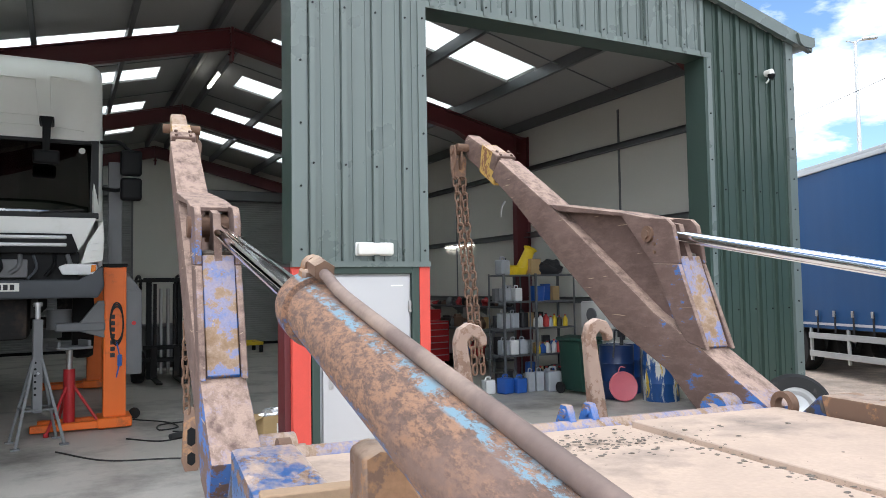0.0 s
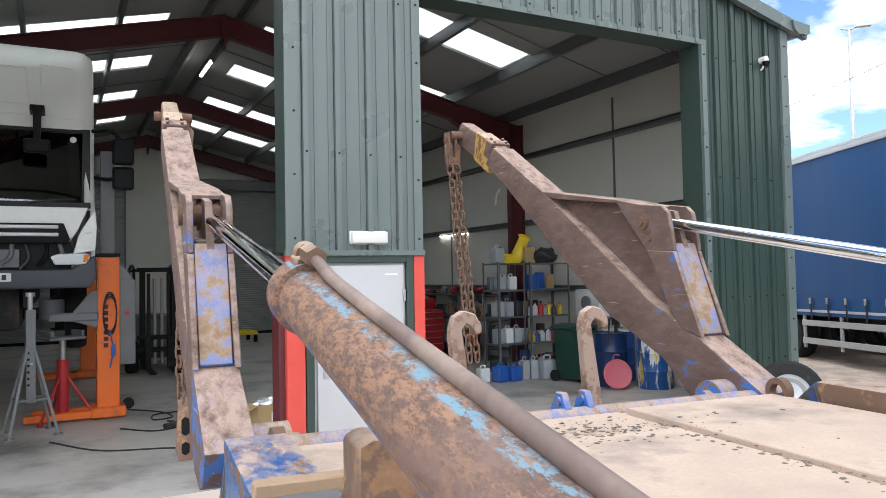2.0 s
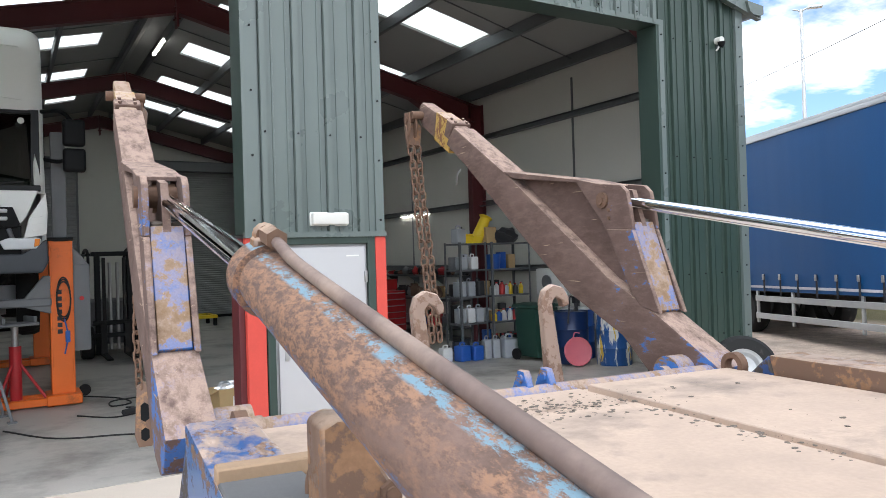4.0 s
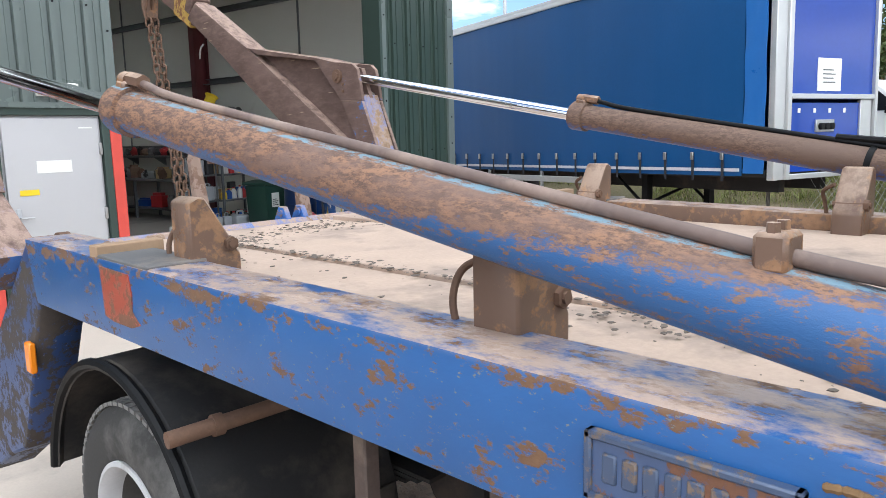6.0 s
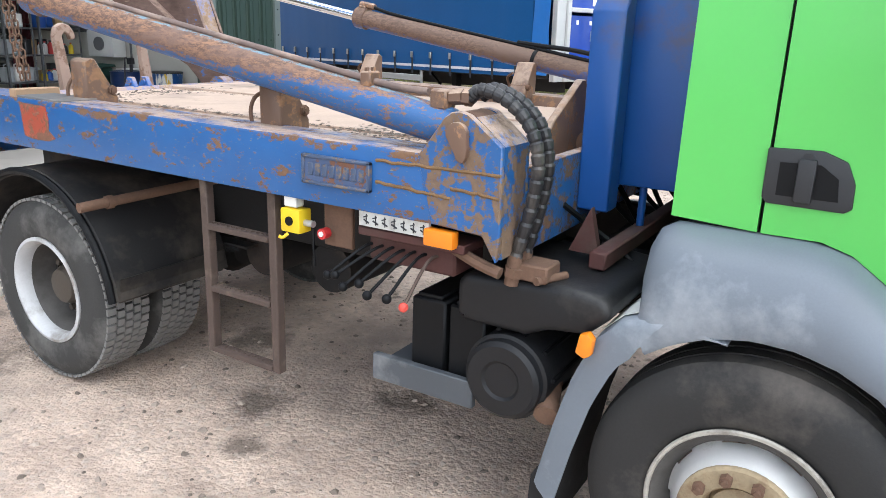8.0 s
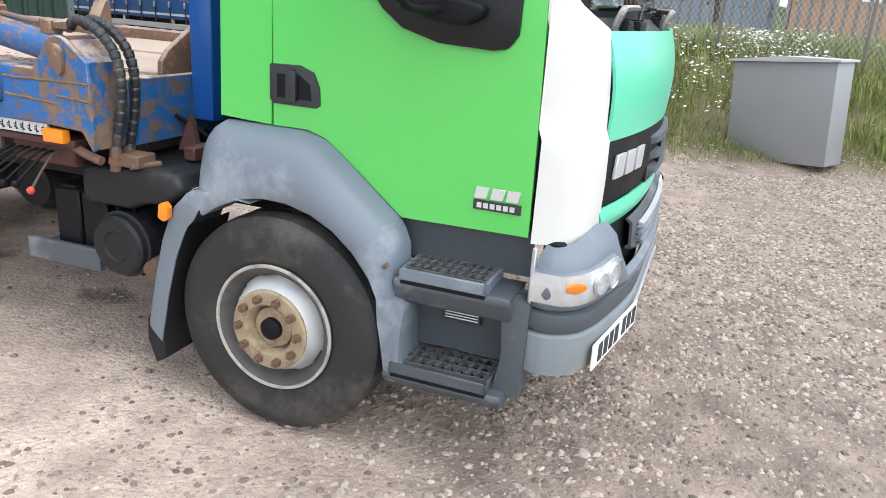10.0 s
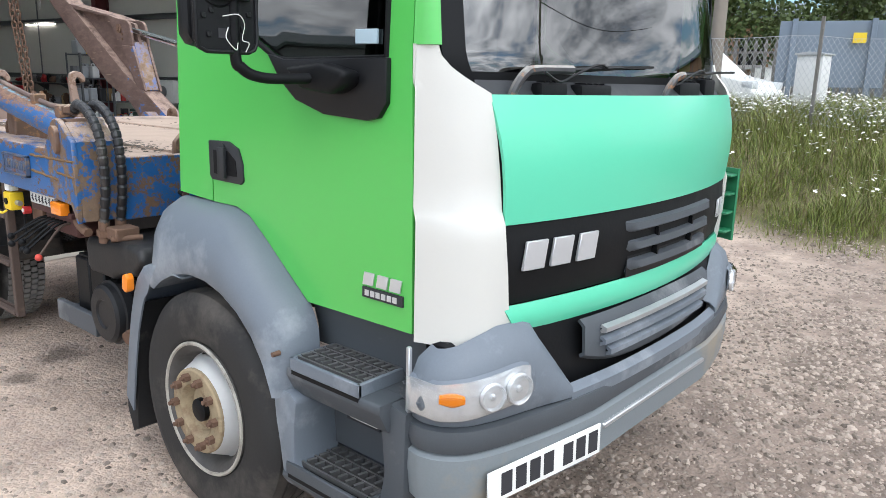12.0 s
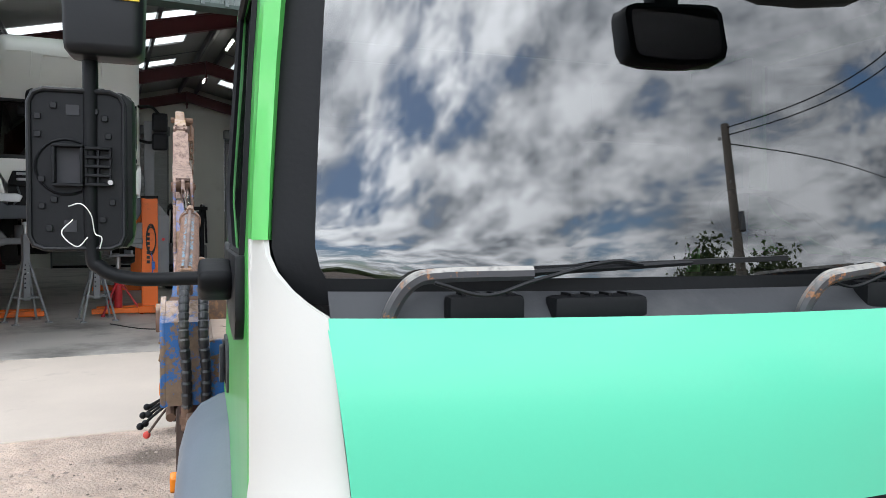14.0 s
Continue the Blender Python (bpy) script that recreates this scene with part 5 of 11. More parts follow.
    tube(bm, [(s * (a - 0.01), 3.9, 2.56), (s * (a - 0.03), 3.92, 2.52), (s * (a - 0.03), 3.94, 2.45), (s * (a - 0.01), 3.97, 2.5)], 0.007, 6)
    part("chain_hook", bm, M_steel, boom)
    # the pair stands a little askew to the deck
    skew = 0.03 if s < 0 else 0.02
    boom.matrix_local = Matrix.Translation((0.0 if s < 0 else -0.07, 2.2, 0)) @ Matrix.Rotation(skew, 4, "Z") @ Matrix.Translation((0, -2.2, 0))


arm(-1)
arm(1)


# -- wheels --
M_tyre_worn = plain("worn_side_rubber", (0.024, 0.0235, 0.023), 0.7, vary=0.35, scale=6, grain=120, relief=0.3, dirt=(0.10, 0.088, 0.076), dirty=0.36, spec=0.4)
M_rubber_dusty = plain("dusty_side_rubber", (0.04, 0.039, 0.037), 0.85, vary=0.35, scale=7, grain=120, relief=0.3, dirt=(0.14, 0.135, 0.125), dirty=0.34)
M_disc = plain("grimy_disc_paint", (0.085, 0.08, 0.075), 0.7, vary=0.3, scale=16, relief=0.3, dirt=(0.05, 0.045, 0.04), dirty=0.4)

def tyre_mesh(bm, r, w, rim, seg=64, grooves=()):
    """Turned about x, from x = 0 (inner) to w (outer)."""
    prof = [(rim, 0.02), (rim + 0.02, 0.0), (r * 0.8, -0.012), (r - 0.035, 0.005), (r - 0.008, 0.028)]
    xs = 0.03
    for g in grooves:
        prof += [(r, g - 0.006), (r - 0.012, g - 0.004), (r - 0.012, g + 0.004), (r, g + 0.006)]
    prof += [(r - 0.008, w - 0.028), (r - 0.035, w - 0.005), (r * 0.8, w + 0.012), (rim + 0.035, w + 0.002), (rim + 0.02, w), (rim, w - 0.02)]
    lathe(bm, prof, seg, Matrix.Rotation(radians(90), 4, "Y"))


M_dome = plain("chipped_white_wheel_paint", (0.78, 0.78, 0.77), 0.45, vary=0.06, scale=14, relief=0.2, dirt=(0.24, 0.17, 0.11), dirty=0.1)
M_flange = plain("weathered_cream_steel", (0.40, 0.375, 0.325), 0.5, vary=0.25, scale=20, relief=0.3, dirt=(0.10, 0.085, 0.07), dirty=0.3)


def front_wheel(x, s):
    m = Matrix.Translation((x, -2.756, 0.482)) @ (Matrix.Identity(4) if s > 0 else Matrix.Rotation(radians(180), 4, "Z"))
    bm = B()
    tyre_mesh(bm, 0.472, 0.275, 0.262, grooves=(0.075, 0.137, 0.2))
    bm.transform(m)
    tyre = part("front_tyre", bm, M_tyre_worn, truck, "worn black road tyre with grey scuffs")
    bm = B()
    lathe(bm, [(0.262, 0.03), (0.245, 0.06), (0.24, 0.20), (0.262, 0.262), (0.272, 0.268), (0.272, 0.276), (0.255, 0.28), (0.232, 0.262), (0.222, 0.225), (0.21, 0.212)], 64, Matrix.Rotation(radians(90), 4, "Y"))
    bm.transform(m)
    part("rim_flange", bm, M_disc, tyre, "grimy steel rim flange")
    bm = B()
    lathe(bm, [(0.258, 0.279), (0.262, 0.286), (0.270, 0.286), (0.274, 0.279)], 64, Matrix.Rotation(radians(90), 4, "Y"))
    bm.transform(m)
    part("rim_lip", bm, M_flange, tyre, "weathered cream rim edge")
    bm = B()
    # dished disc with hand holes
    t = bmesh.new()
    n, rings = 80, [(0.222, 0.212), (0.208, 0.222), (0.190, 0.262), (0.178, 0.285), (0.166, 0.296)]
    V = [[t.verts.new((xx, rr * math.cos(2 * math.pi * i / n), rr * math.sin(2 * math.pi * i / n))) for i in range(n)] for rr, xx in rings]
    for j, (ra, rb) in enumerate(zip(V, V[1:])):
        for i in range(n):
            if j == 0 and i % 10 in (1, 2, 3, 4):
                continue
            t.faces.new((ra[i], ra[(i + 1) % n], rb[(i + 1) % n], rb[i]))
    bmesh.ops.solidify(t, geom=t.faces[:], thickness=0.008)
    add(bm, t)
    bm.transform(m)
    rim = part("rim", bm, M_dome, tyre, "white-painted steel rim")
    bm = B()
    lathe(bm, [(0.172, 0.286), (0.172, 0.302), (0.164, 0.308), (0.112, 0.306), (0.104, 0.296), (0.100, 0.245), (0.092, 0.235), (0.085, 0.268), (0.066, 0.276), (0.001, 0.276)], 40, Matrix.Rotation(radians(90), 4, "Y"))
    bm.transform(m)
    part("hub", bm, M_hub, tyre, "flaking rusty hub face")
    bm = B()
    lathe(bm, [(0.048, 0.270), (0.046, 0.296), (0.036, 0.302), (0.001, 0.302)], 24, Matrix.Rotation(radians(90), 4, "Y"))
    bm.transform(m)
    part("hub_cap", bm, M_black, tyre, "black hub cap")
    for k in range(10):
        th = 2 * math.pi * k / 10
        p = Vector((0.304, 0.138 * math.cos(th), 0.138 * math.sin(th)))
        bm = B()
        rod(bm, p, p + Vector((0.026, 0, 0)), 0.0185, 6)
        rod(bm, p + Vector((0.02, 0, 0)), p + Vector((0.04, 0, 0)), 0.009, 8)
        bm.transform(m)
        part("wheel_nut", bm, M_rust, tyre)


front_wheel(-0.90, -1)
front_wheel(0.90, 1)


def rear_wheel(x, s, outer):
    """x: inner face; s: the side it faces."""
    m = Matrix.Translation((x, 0.55, 0.482)) @ (Matrix.Identity(4) if s > 0 else Matrix.Rotation(radians(180), 4, "Z"))
    bm = B()
    tyre_mesh(bm, 0.462, 0.265, 0.262)
    bm.transform(m)
    tyre = part("rear_tyre", bm, M_rubber_dusty, truck, "dusty grey twin rear tyre")
    me, n = bpy.data.meshes.new("tread"), 66
    bm = B()
    for k in range(n):
        th = 2 * math.pi * k / n
        for j, (c, w2) in enumerate(((0.04, 0.045), (0.088, 0.038), (0.1325, 0.038), (0.177, 0.038), (0.225, 0.045))):
            dth = (0.5 if j % 2 else 0.0) * 2 * math.pi / n
            box(bm, c - w2 / 2, c + w2 / 2, -0.0165, 0.0165, 0.455, 0.473 if 0 < j < 4 else 0.469, m=Matrix.Rotation(th + dth, 4, "X") @ Matrix.Rotation(radians(0), 4, "Z"))
    bm.transform(m)
    part("tread", bm, M_tread, tyre, "dusty block tread", smooth=False)["kind"] = "stuff"
    if outer:
        bm = B()
        lathe(bm, [(0.262, 0.02), (0.25, 0.05), (0.245, 0.2), (0.262, 0.25), (0.274, 0.256), (0.274, 0.268), (0.258, 0.272), (0.238, 0.25), (0.234, 0.20)], 64, Matrix.Rotation(radians(90), 4, "Y"))
        bm.transform(m)
        part("rim", bm, M_rim, tyre, "white dished steel rim")
        bm = B()
        lathe(bm, [(0.234, 0.20), (0.228, 0.16), (0.222, 0.10), (0.215, 0.07)], 64, Matrix.Rotation(radians(90), 4, "Y"))
        bm.transform(m)
        part("rim_well", bm, M_disc, tyre, "grimy grey inside of the rim")
        bm = B()
        t2 = bmesh.new()
        nn, rings = 80, [(0.224, 0.062), (0.212, 0.058), (0.172, 0.060), (0.150, 0.072), (0.10, 0.074)]
        VV = [[t2.verts.new((xx, rr * math.cos(2 * math.pi * i / nn), rr * math.sin(2 * math.pi * i / nn))) for i in range(nn)] for rr, xx in rings]
        for j, (ra, rb) in enumerate(zip(VV, VV[1:])):
            for i in range(nn):
                if j == 1 and i % 10 in (1, 2, 3, 4, 5):
                    continue
                t2.faces.new((ra[i], ra[(i + 1) % nn], rb[(i + 1) % nn], rb[i]))
        bmesh.ops.solidify(t2, geom=t2.faces[:], thickness=0.008)
        add(bm, t2)
        bm.transform(m)
        part("wheel_disc", bm, M_disc, tyre, "grimy grey wheel disc with hand holes")
        bm = B()
        lathe(bm, [(0.105, 0.07), (0.10, 0.16), (0.085, 0.185), (0.04, 0.19), (0.001, 0.19)], 32, Matrix.Rotation(radians(90), 4, "Y"))
        bm.transform(m)
        part("axle_hub", bm, M_hubdark, tyre)
        for k in range(10):
            th = 2 * math.pi * k / 10
            p = Vector((0.07, 0.15 * math.cos(th), 0.15 * math.sin(th)))
            bm = B()
            rod(bm, p, p + Vector((0.05, 0, 0)), 0.017, 6)
            bm.transform(m)
            part("wheel_nut", bm, M_hubdark, tyre)


for s in (-1, 1):
    rear_wheel(s * 0.965, s, True)
    rear_wheel(s * 0.645, s, False)

# rear mudguards
for s in (-1, 1):
    bm = B()
    arc = [radians(10 + 8.6 * k) for k in range(20)]
    c, r = (0.55, 0.482), 0.60
    grid = []
    for th in arc:
        y, z = c[0] + r * math.cos(th) * 1.0, c[1] + r * math.sin(th) * 1.04
        grid.append([(s * 0.58, y, z), (s * 0.95, y, z + 0.004), (s * 1.235, y, z), (s * 1.262, c[0] + (r - 0.03) * math.cos(th), c[1] + (r - 0.03) * math.sin(th) * 1.04)])
    sheet(bm, grid, 0.008)
    g = part("rear_mudguard", bm, M_guard_dusty, truck, "dusty black plastic rear mudguard")
    bm = B()
    tube(bm, [(s * 1.262, c[0] + (r - 0.012) * math.cos(th), c[1] + (r - 0.012) * math.sin(th) * 1.04) for th in arc], 0.019, 8, curved=False)
    part("guard_edge", bm, M_black, g)
    bm = B()
    rod(bm, (s * 1.29, 0.10, 0.985), (s * 0.5, 0.02, 1.02), 0.024, 12)
    rod(bm, (s * 1.16, 0.09, 0.99), (s * 1.13, 0.087, 0.99), 0.032, 12)
    part("guard_stay", bm, M_rust, g, "rusty stay bar")
    bm = B()
    sheet(bm, [[(s * x, y, z) for x in (0.60, 0.9, 1.22)] for y, z in ((-0.045, 0.66), (-0.035, 0.60), (-0.02, 0.54))], 0.006)
    part("guard_skirt", bm, M_guard_dusty, g)

# ladder under the near beam
bm = B()
for y in (-0.655, -1.02):
    box(bm, -1.235, -1.195, y - 0.02, y + 0.02, 0.47, 1.215, 0.004)
M_ladder = plain("dark_rusty_steel", (0.085, 0.058, 0.047), 0.85, vary=0.35, scale=14, relief=0.5, dirt=(0.16, 0.12, 0.09), dirty=0.2)
lad = part("ladder", bm, M_ladder, truck, "rusty steel access ladder")
for z in (1.018, 0.756, 0.485):
    bm = B()
    box(bm, -1.24, -1.19, -1.0, -0.675, z - 0.012, z + 0.012, 0.003)
    for k in range(12):
        rod(bm, (-1.215, -0.985 + 0.027 * k, z + 0.008), (-1.215, -0.985 + 0.027 * k, z + 0.017), 0.008, 6)
    part("rung", bm, M_ladder, lad)

# controls hanging under the beam
bm = B()
box(bm, -1.262, -1.195, -1.185, -1.092, 1.075, 1.165, 0.010, 2)
yb = part("control_box", bm, M_yellow, truck, "yellow plastic emergency control box")
bm = B()
rod(bm, (-1.262, -1.138, 1.12), (-1.268, -1.138, 1.12), 0.017, 16)
part("socket", bm, M_black, yb)
bm = B()
tube(bm, [(-1.262, -1.13, 1.072), (-1.28, -1.12, 1.06), (-1.29, -1.11, 1.065)], 0.006, 6)
part("toggle", bm, M_yellow, yb)
bm = B()
rod(bm, (-1.23, -1.185, 1.115), (-1.23, -1.225, 1.115), 0.013, 10)
part("cable_gland", bm, M_galv, yb)
bm = B()
box(bm, -1.255, -1.21, -1.165, -1.105, 1.17, 1.212, 0.004)
part("white_switch", bm, M_paper, truck)
bm = B()
box(bm, -1.18, -1.16, -1.36, -1.23, 1.03, 1.2, 0.004)
br = part("switch_plate", bm, M_rust, truck)
bm = B()
rod(bm, (-1.2, -1.262, 1.085), (-1.232, -1.262, 1.085), 0.020, 18)
bt = part("stop_button", bm, M_red, br, "red stop button")
bm = B()
rod(bm, (-1.232, -1.262, 1.085), (-1.237, -1.262, 1.085), 0.010, 14)
part("button_centre", bm, M_paper, bt)
bm = B()
tube(bm, [(-1.2, -1.2, 1.10), (-1.21, -1.205, 1.03), (-1.21, -1.21, 0.95)], 0.005, 6)
part("key_cord", bm, M_black, br)
bm = B()
box(bm, -1.262, -1.25, -1.735, -1.455, 1.158, 1.208)
dec = part("lever_label_strip", bm, plain("grubby_label", (0.50, 0.50, 0.47), 0.6, vary=0.15, scale=20, relief=0.1, dirt=(0.2, 0.17, 0.14), dirty=0.3), truck, "white strip of lever symbols")
for k in range(7):
    y = -1.475 - 0.038 * k
    bm = B()
    box(bm, -1.2645, -1.262, y - 0.024, y, 1.178, 1.183, m=Matrix.Translation((0, y, 1.18)) @ Matrix.Rotation(radians(24), 4, "X") @ Matrix.Translation((0, -y, -1.18)))
    box(bm, -1.2645, -1.262, y - 0.020, y - 0.002, 1.186, 1.190, m=Matrix.Translation((0, y, 1.18)) @ Matrix.Rotation(radians(-20), 4, "X") @ Matrix.Translation((0, -y, -1.18)))
    box(bm, -1.2645, -1.262, y - 0.013, y - 0.010, 1.166, 1.20)
    part("symbol", bm, M_ink, dec)
bm = B()
box(bm, -1.25, -1.12, -1.86, -1.44, 1.12, 1.15, 0.004)
box(bm, -1.2, -1.0, -1.8, -1.45, 1.02, 1.12, 0.01)
part("lever_bracket", bm, M_chassis_red, truck, "dull red valve bracket")
for k in range(7):
    y = -1.47 - 0.045 * k
    end = Vector((-1.34 - 0.015 * (k % 3), y + 0.09 - 0.045 * (k > 4), 0.985 - 0.008 * k + (0.02 if k % 2 else 0)))
    bm = B()
    tube(bm, [(-1.17, y, 1.08), (-1.24, y + 0.02, 1.07), end], 0.0058, 8, n=5)
    lv = part("lever", bm, M_black if k < 6 else M_ladder, truck)
    bm = B()
    t = bmesh.new()
    bmesh.ops.create_uvsphere(t, u_segments=14, v_segments=10, radius=0.0165)
    add(bm, t, Matrix.Translation(end))
    part("knob", bm, M_redsign if k == 6 else M_black, lv)
bm = B()
box(bm, -1.282, -1.24, -1.835, -1.725, 1.138, 1.195, 0.008, 2)
part("side_marker", bm, M_amber, truck, "orange rectangular side marker lamp")
bm = B()
box(bm, -1.288, -1.262, 1.21, 1.265, 0.93, 1.05, 0.006)
part("rear_marker", bm, M_amber, truck, "orange side reflector")
bm = B()
box(bm, -1.17, -1.06, -2.11, -2.01, 1.05, 1.105, 0.006)
rod(bm, (-1.18, -2.08, 1.06), (-1.06, -2.13, 1.06), 0.014, 10)
part("step_bracket", bm, M_rust, truck)
bm = B()
tube(bm, [(-1.2, -1.8, 1.12), (-1.23, -1.9, 1.10), (-1.23, -1.98, 1.08)], 0.02, 8)
part("feed_pipe", bm, M_rust, truck)

# batteries, air cleaner, tank
bm = B()
box(bm, -1.18, -0.7, -1.87, -1.47, 0.585, 0.62, 0.006)
box(bm, -1.19, -1.16, -1.88, -1.46, 0.56, 0.66, 0.004)
bat = part("battery_tray", bm, M_greyd, truck, "grey steel tray of two batteries")
for y in (-1.665, -1.82):
    bm = B()
    box(bm, -1.14, -0.72, y - 0.07, y + 0.07, 0.622, 0.90, 0.008)
    cell = part("battery", bm, M_black, bat, "black battery")
    bm = B()
    box(bm, -1.13, -0.74, y - 0.05, y + 0.05, 0.90, 0.915, 0.004)
    part("battery_lid", bm, M_black, cell)
bm = B()
prism(bm, [(-1.79, 0.885), (-1.79, 1.01), (-1.83, 1.035), (-2.2, 1.055), (-2.30, 1.045), (-2.33, 0.99), (-2.25, 0.915), (-2.12, 0.90), (-2.05, 0.865), (-1.83, 0.865)], "x", -1.17, -0.6, 0.034, 4)
part("air_duct_cover", bm, M_guard, truck, "black moulded air duct")
bm = B()
lathe(bm, [(0.001, 0.0), (0.06, 0.0), (0.07, 0.008), (0.12, 0.008), (0.135, -0.004), (0.138, -0.03), (0.15, -0.035), (0.15, -0.22), (0.15, -0.42), (0.001, -0.42)], 40, Matrix.Translation((-1.19, -1.985, 0.70)) @ Matrix.Rotation(radians(-90), 4, "Y"))
part("air_filter", bm, M_guard, truck, "round black air filter housing")
bm = B()
for k in range(9):
    th = radians(35 * k)
    rod(bm, (-1.12, -1.985 + 0.153 * math.cos(th), 0.70 + 0.153 * math.sin(th)), (-0.9, -1.985 + 0.153 * math.cos(th), 0.70 + 0.153 * math.sin(th)), 0.010, 6)
part("filter_rib", bm, M_black, truck)
bm = B()
rod(bm, (-0.7, -2.0, 0.78), (-1.12, -2.13, 0.62), 0.035, 14)
rod(bm, (-1.12, -2.13, 0.62), (-1.16, -2.14, 0.605), 0.042, 14)
part("exhaust", bm, M_rust, truck, "rusty exhaust tail")
# oil tank and posts behind the cab
bm = B()
box(bm, -0.55, 0.75, -2.36, -2.10, 1.27, 1.95, 0.015, 2)
tank = part("oil_tank", bm, M_steelblue, truck, "blue hydraulic oil tank behind the cab")
for x, z in ((-0.50, 1.35), (-0.485, 1.63)):
    bm = B()
    box(bm, x, x + 0.13, -2.0995, -2.096, z, z + 0.15)
    nt_ = part("tank_notice", bm, M_paper, tank, "white paper notice")
    bm = B()
    for k in range(6):
        box(bm, x + 0.015, x + 0.1, -2.0955, -2.0945, z + 0.02 + 0.018 * k, z + 0.026 + 0.018 * k)
    part("printed_lines", bm, M_ink, nt_)
for s in (-1, 1):
    bm = B()
    prism(bm, [(s * 0.58, 1.19), (s * 0.68, 1.19), (s * 0.68, 1.88), (s * 0.58, 2.0)], "y", -2.12, -2.0, 0.006)
    part("headboard_post", bm, M_steelblue, truck, "blue channel post of the headboard")
bm = B()
tube(bm, [(-0.50, -2.19, 1.05), (-0.50, -2.19, 1.5), (-0.49, -2.19, 1.85), (-0.47, -2.19, 1.95), (-0.40, -2.19, 1.99), (-0.3, -2.2, 1.97)], 0.015, 10)
part("lift_rod", bm, M_steelblue, truck)
bm = B()
box(bm, -0.95, 0.95, -2.22, -2.16, 1.06, 1.12, 0.006)
prism(bm, [(-2.05, 1.08), (-2.16, 1.08), (-2.12, 1.24)], "x", -0.85, -0.82)
part("cab_mount", bm, M_chassis_red, truck)
bm = B()
rng = random.Random(2)
for k in range(7):
    x = -0.8 + 0.2 * k
    tube(bm, [(x, -2.0, 1.18 + rng.uniform(-0.05, 0.05)), (x + 0.1, -2.15, 1.0 + rng.uniform(-0.1, 0.1)), (x - 0.05, -2.5, 0.95), (x, -2.8, 1.0)], 0.012, 6)
part("cable_bundle", bm, M_black, truck)


# -- cab --
def lean(z):
    """How far the cab sides lean in above the belt line."""
    return 0.0 if z < 1.8 else 0.05 * ((z - 1.8) / 0.85) ** 1.5


def front_y(x, z=1.4):
    """The front face in plan, leaning back a little towards the screen."""
    return -4.06 + 0.12 * (abs(x) / 0.9) ** 2 + (0.03 * max(0.0, (z - 1.5) / 0.25) ** 2 if z > 1.5 else 0.0) + (0.02 * ((1.25 - z) / 0.25) if z < 1.25 else 0)


SIDE_X = 1.035
M_scuttle_d = plain("scuffed_handle_plastic", (0.022, 0.024, 0.027), 0.5, vary=0.2, scale=9, relief=0.15)
M_grating = plain("worn_step_alloy", (0.16, 0.16, 0.16), 0.45, 0.5, vary=0.25, scale=10, relief=0.2)
CORNER = [(0.895, 0.0), (0.935, 0.022), (0.972, 0.055), (1.003, 0.098), (1.024, 0.15), (1.033, 0.215)]


def skin(polys, s, thick, x=SIDE_X):
    """Side panel of the cab from polygons of (y, z) sharing their edges."""
    t = bmesh.new()
    for poly in polys:
        t.faces.new([t.verts.new((s * (x - lean(z)), y, z)) for y, z in poly])
    bmesh.ops.remove_doubles(t, verts=t.verts, dist=1e-4)
    bmesh.ops.recalc_face_normals(t, faces=t.faces)
    bmesh.ops.triangulate(t, faces=[f for f in t.faces if len(f.verts) > 4])
    bmesh.ops.solidify(t, geom=t.faces[:], thickness=thick)
    return t


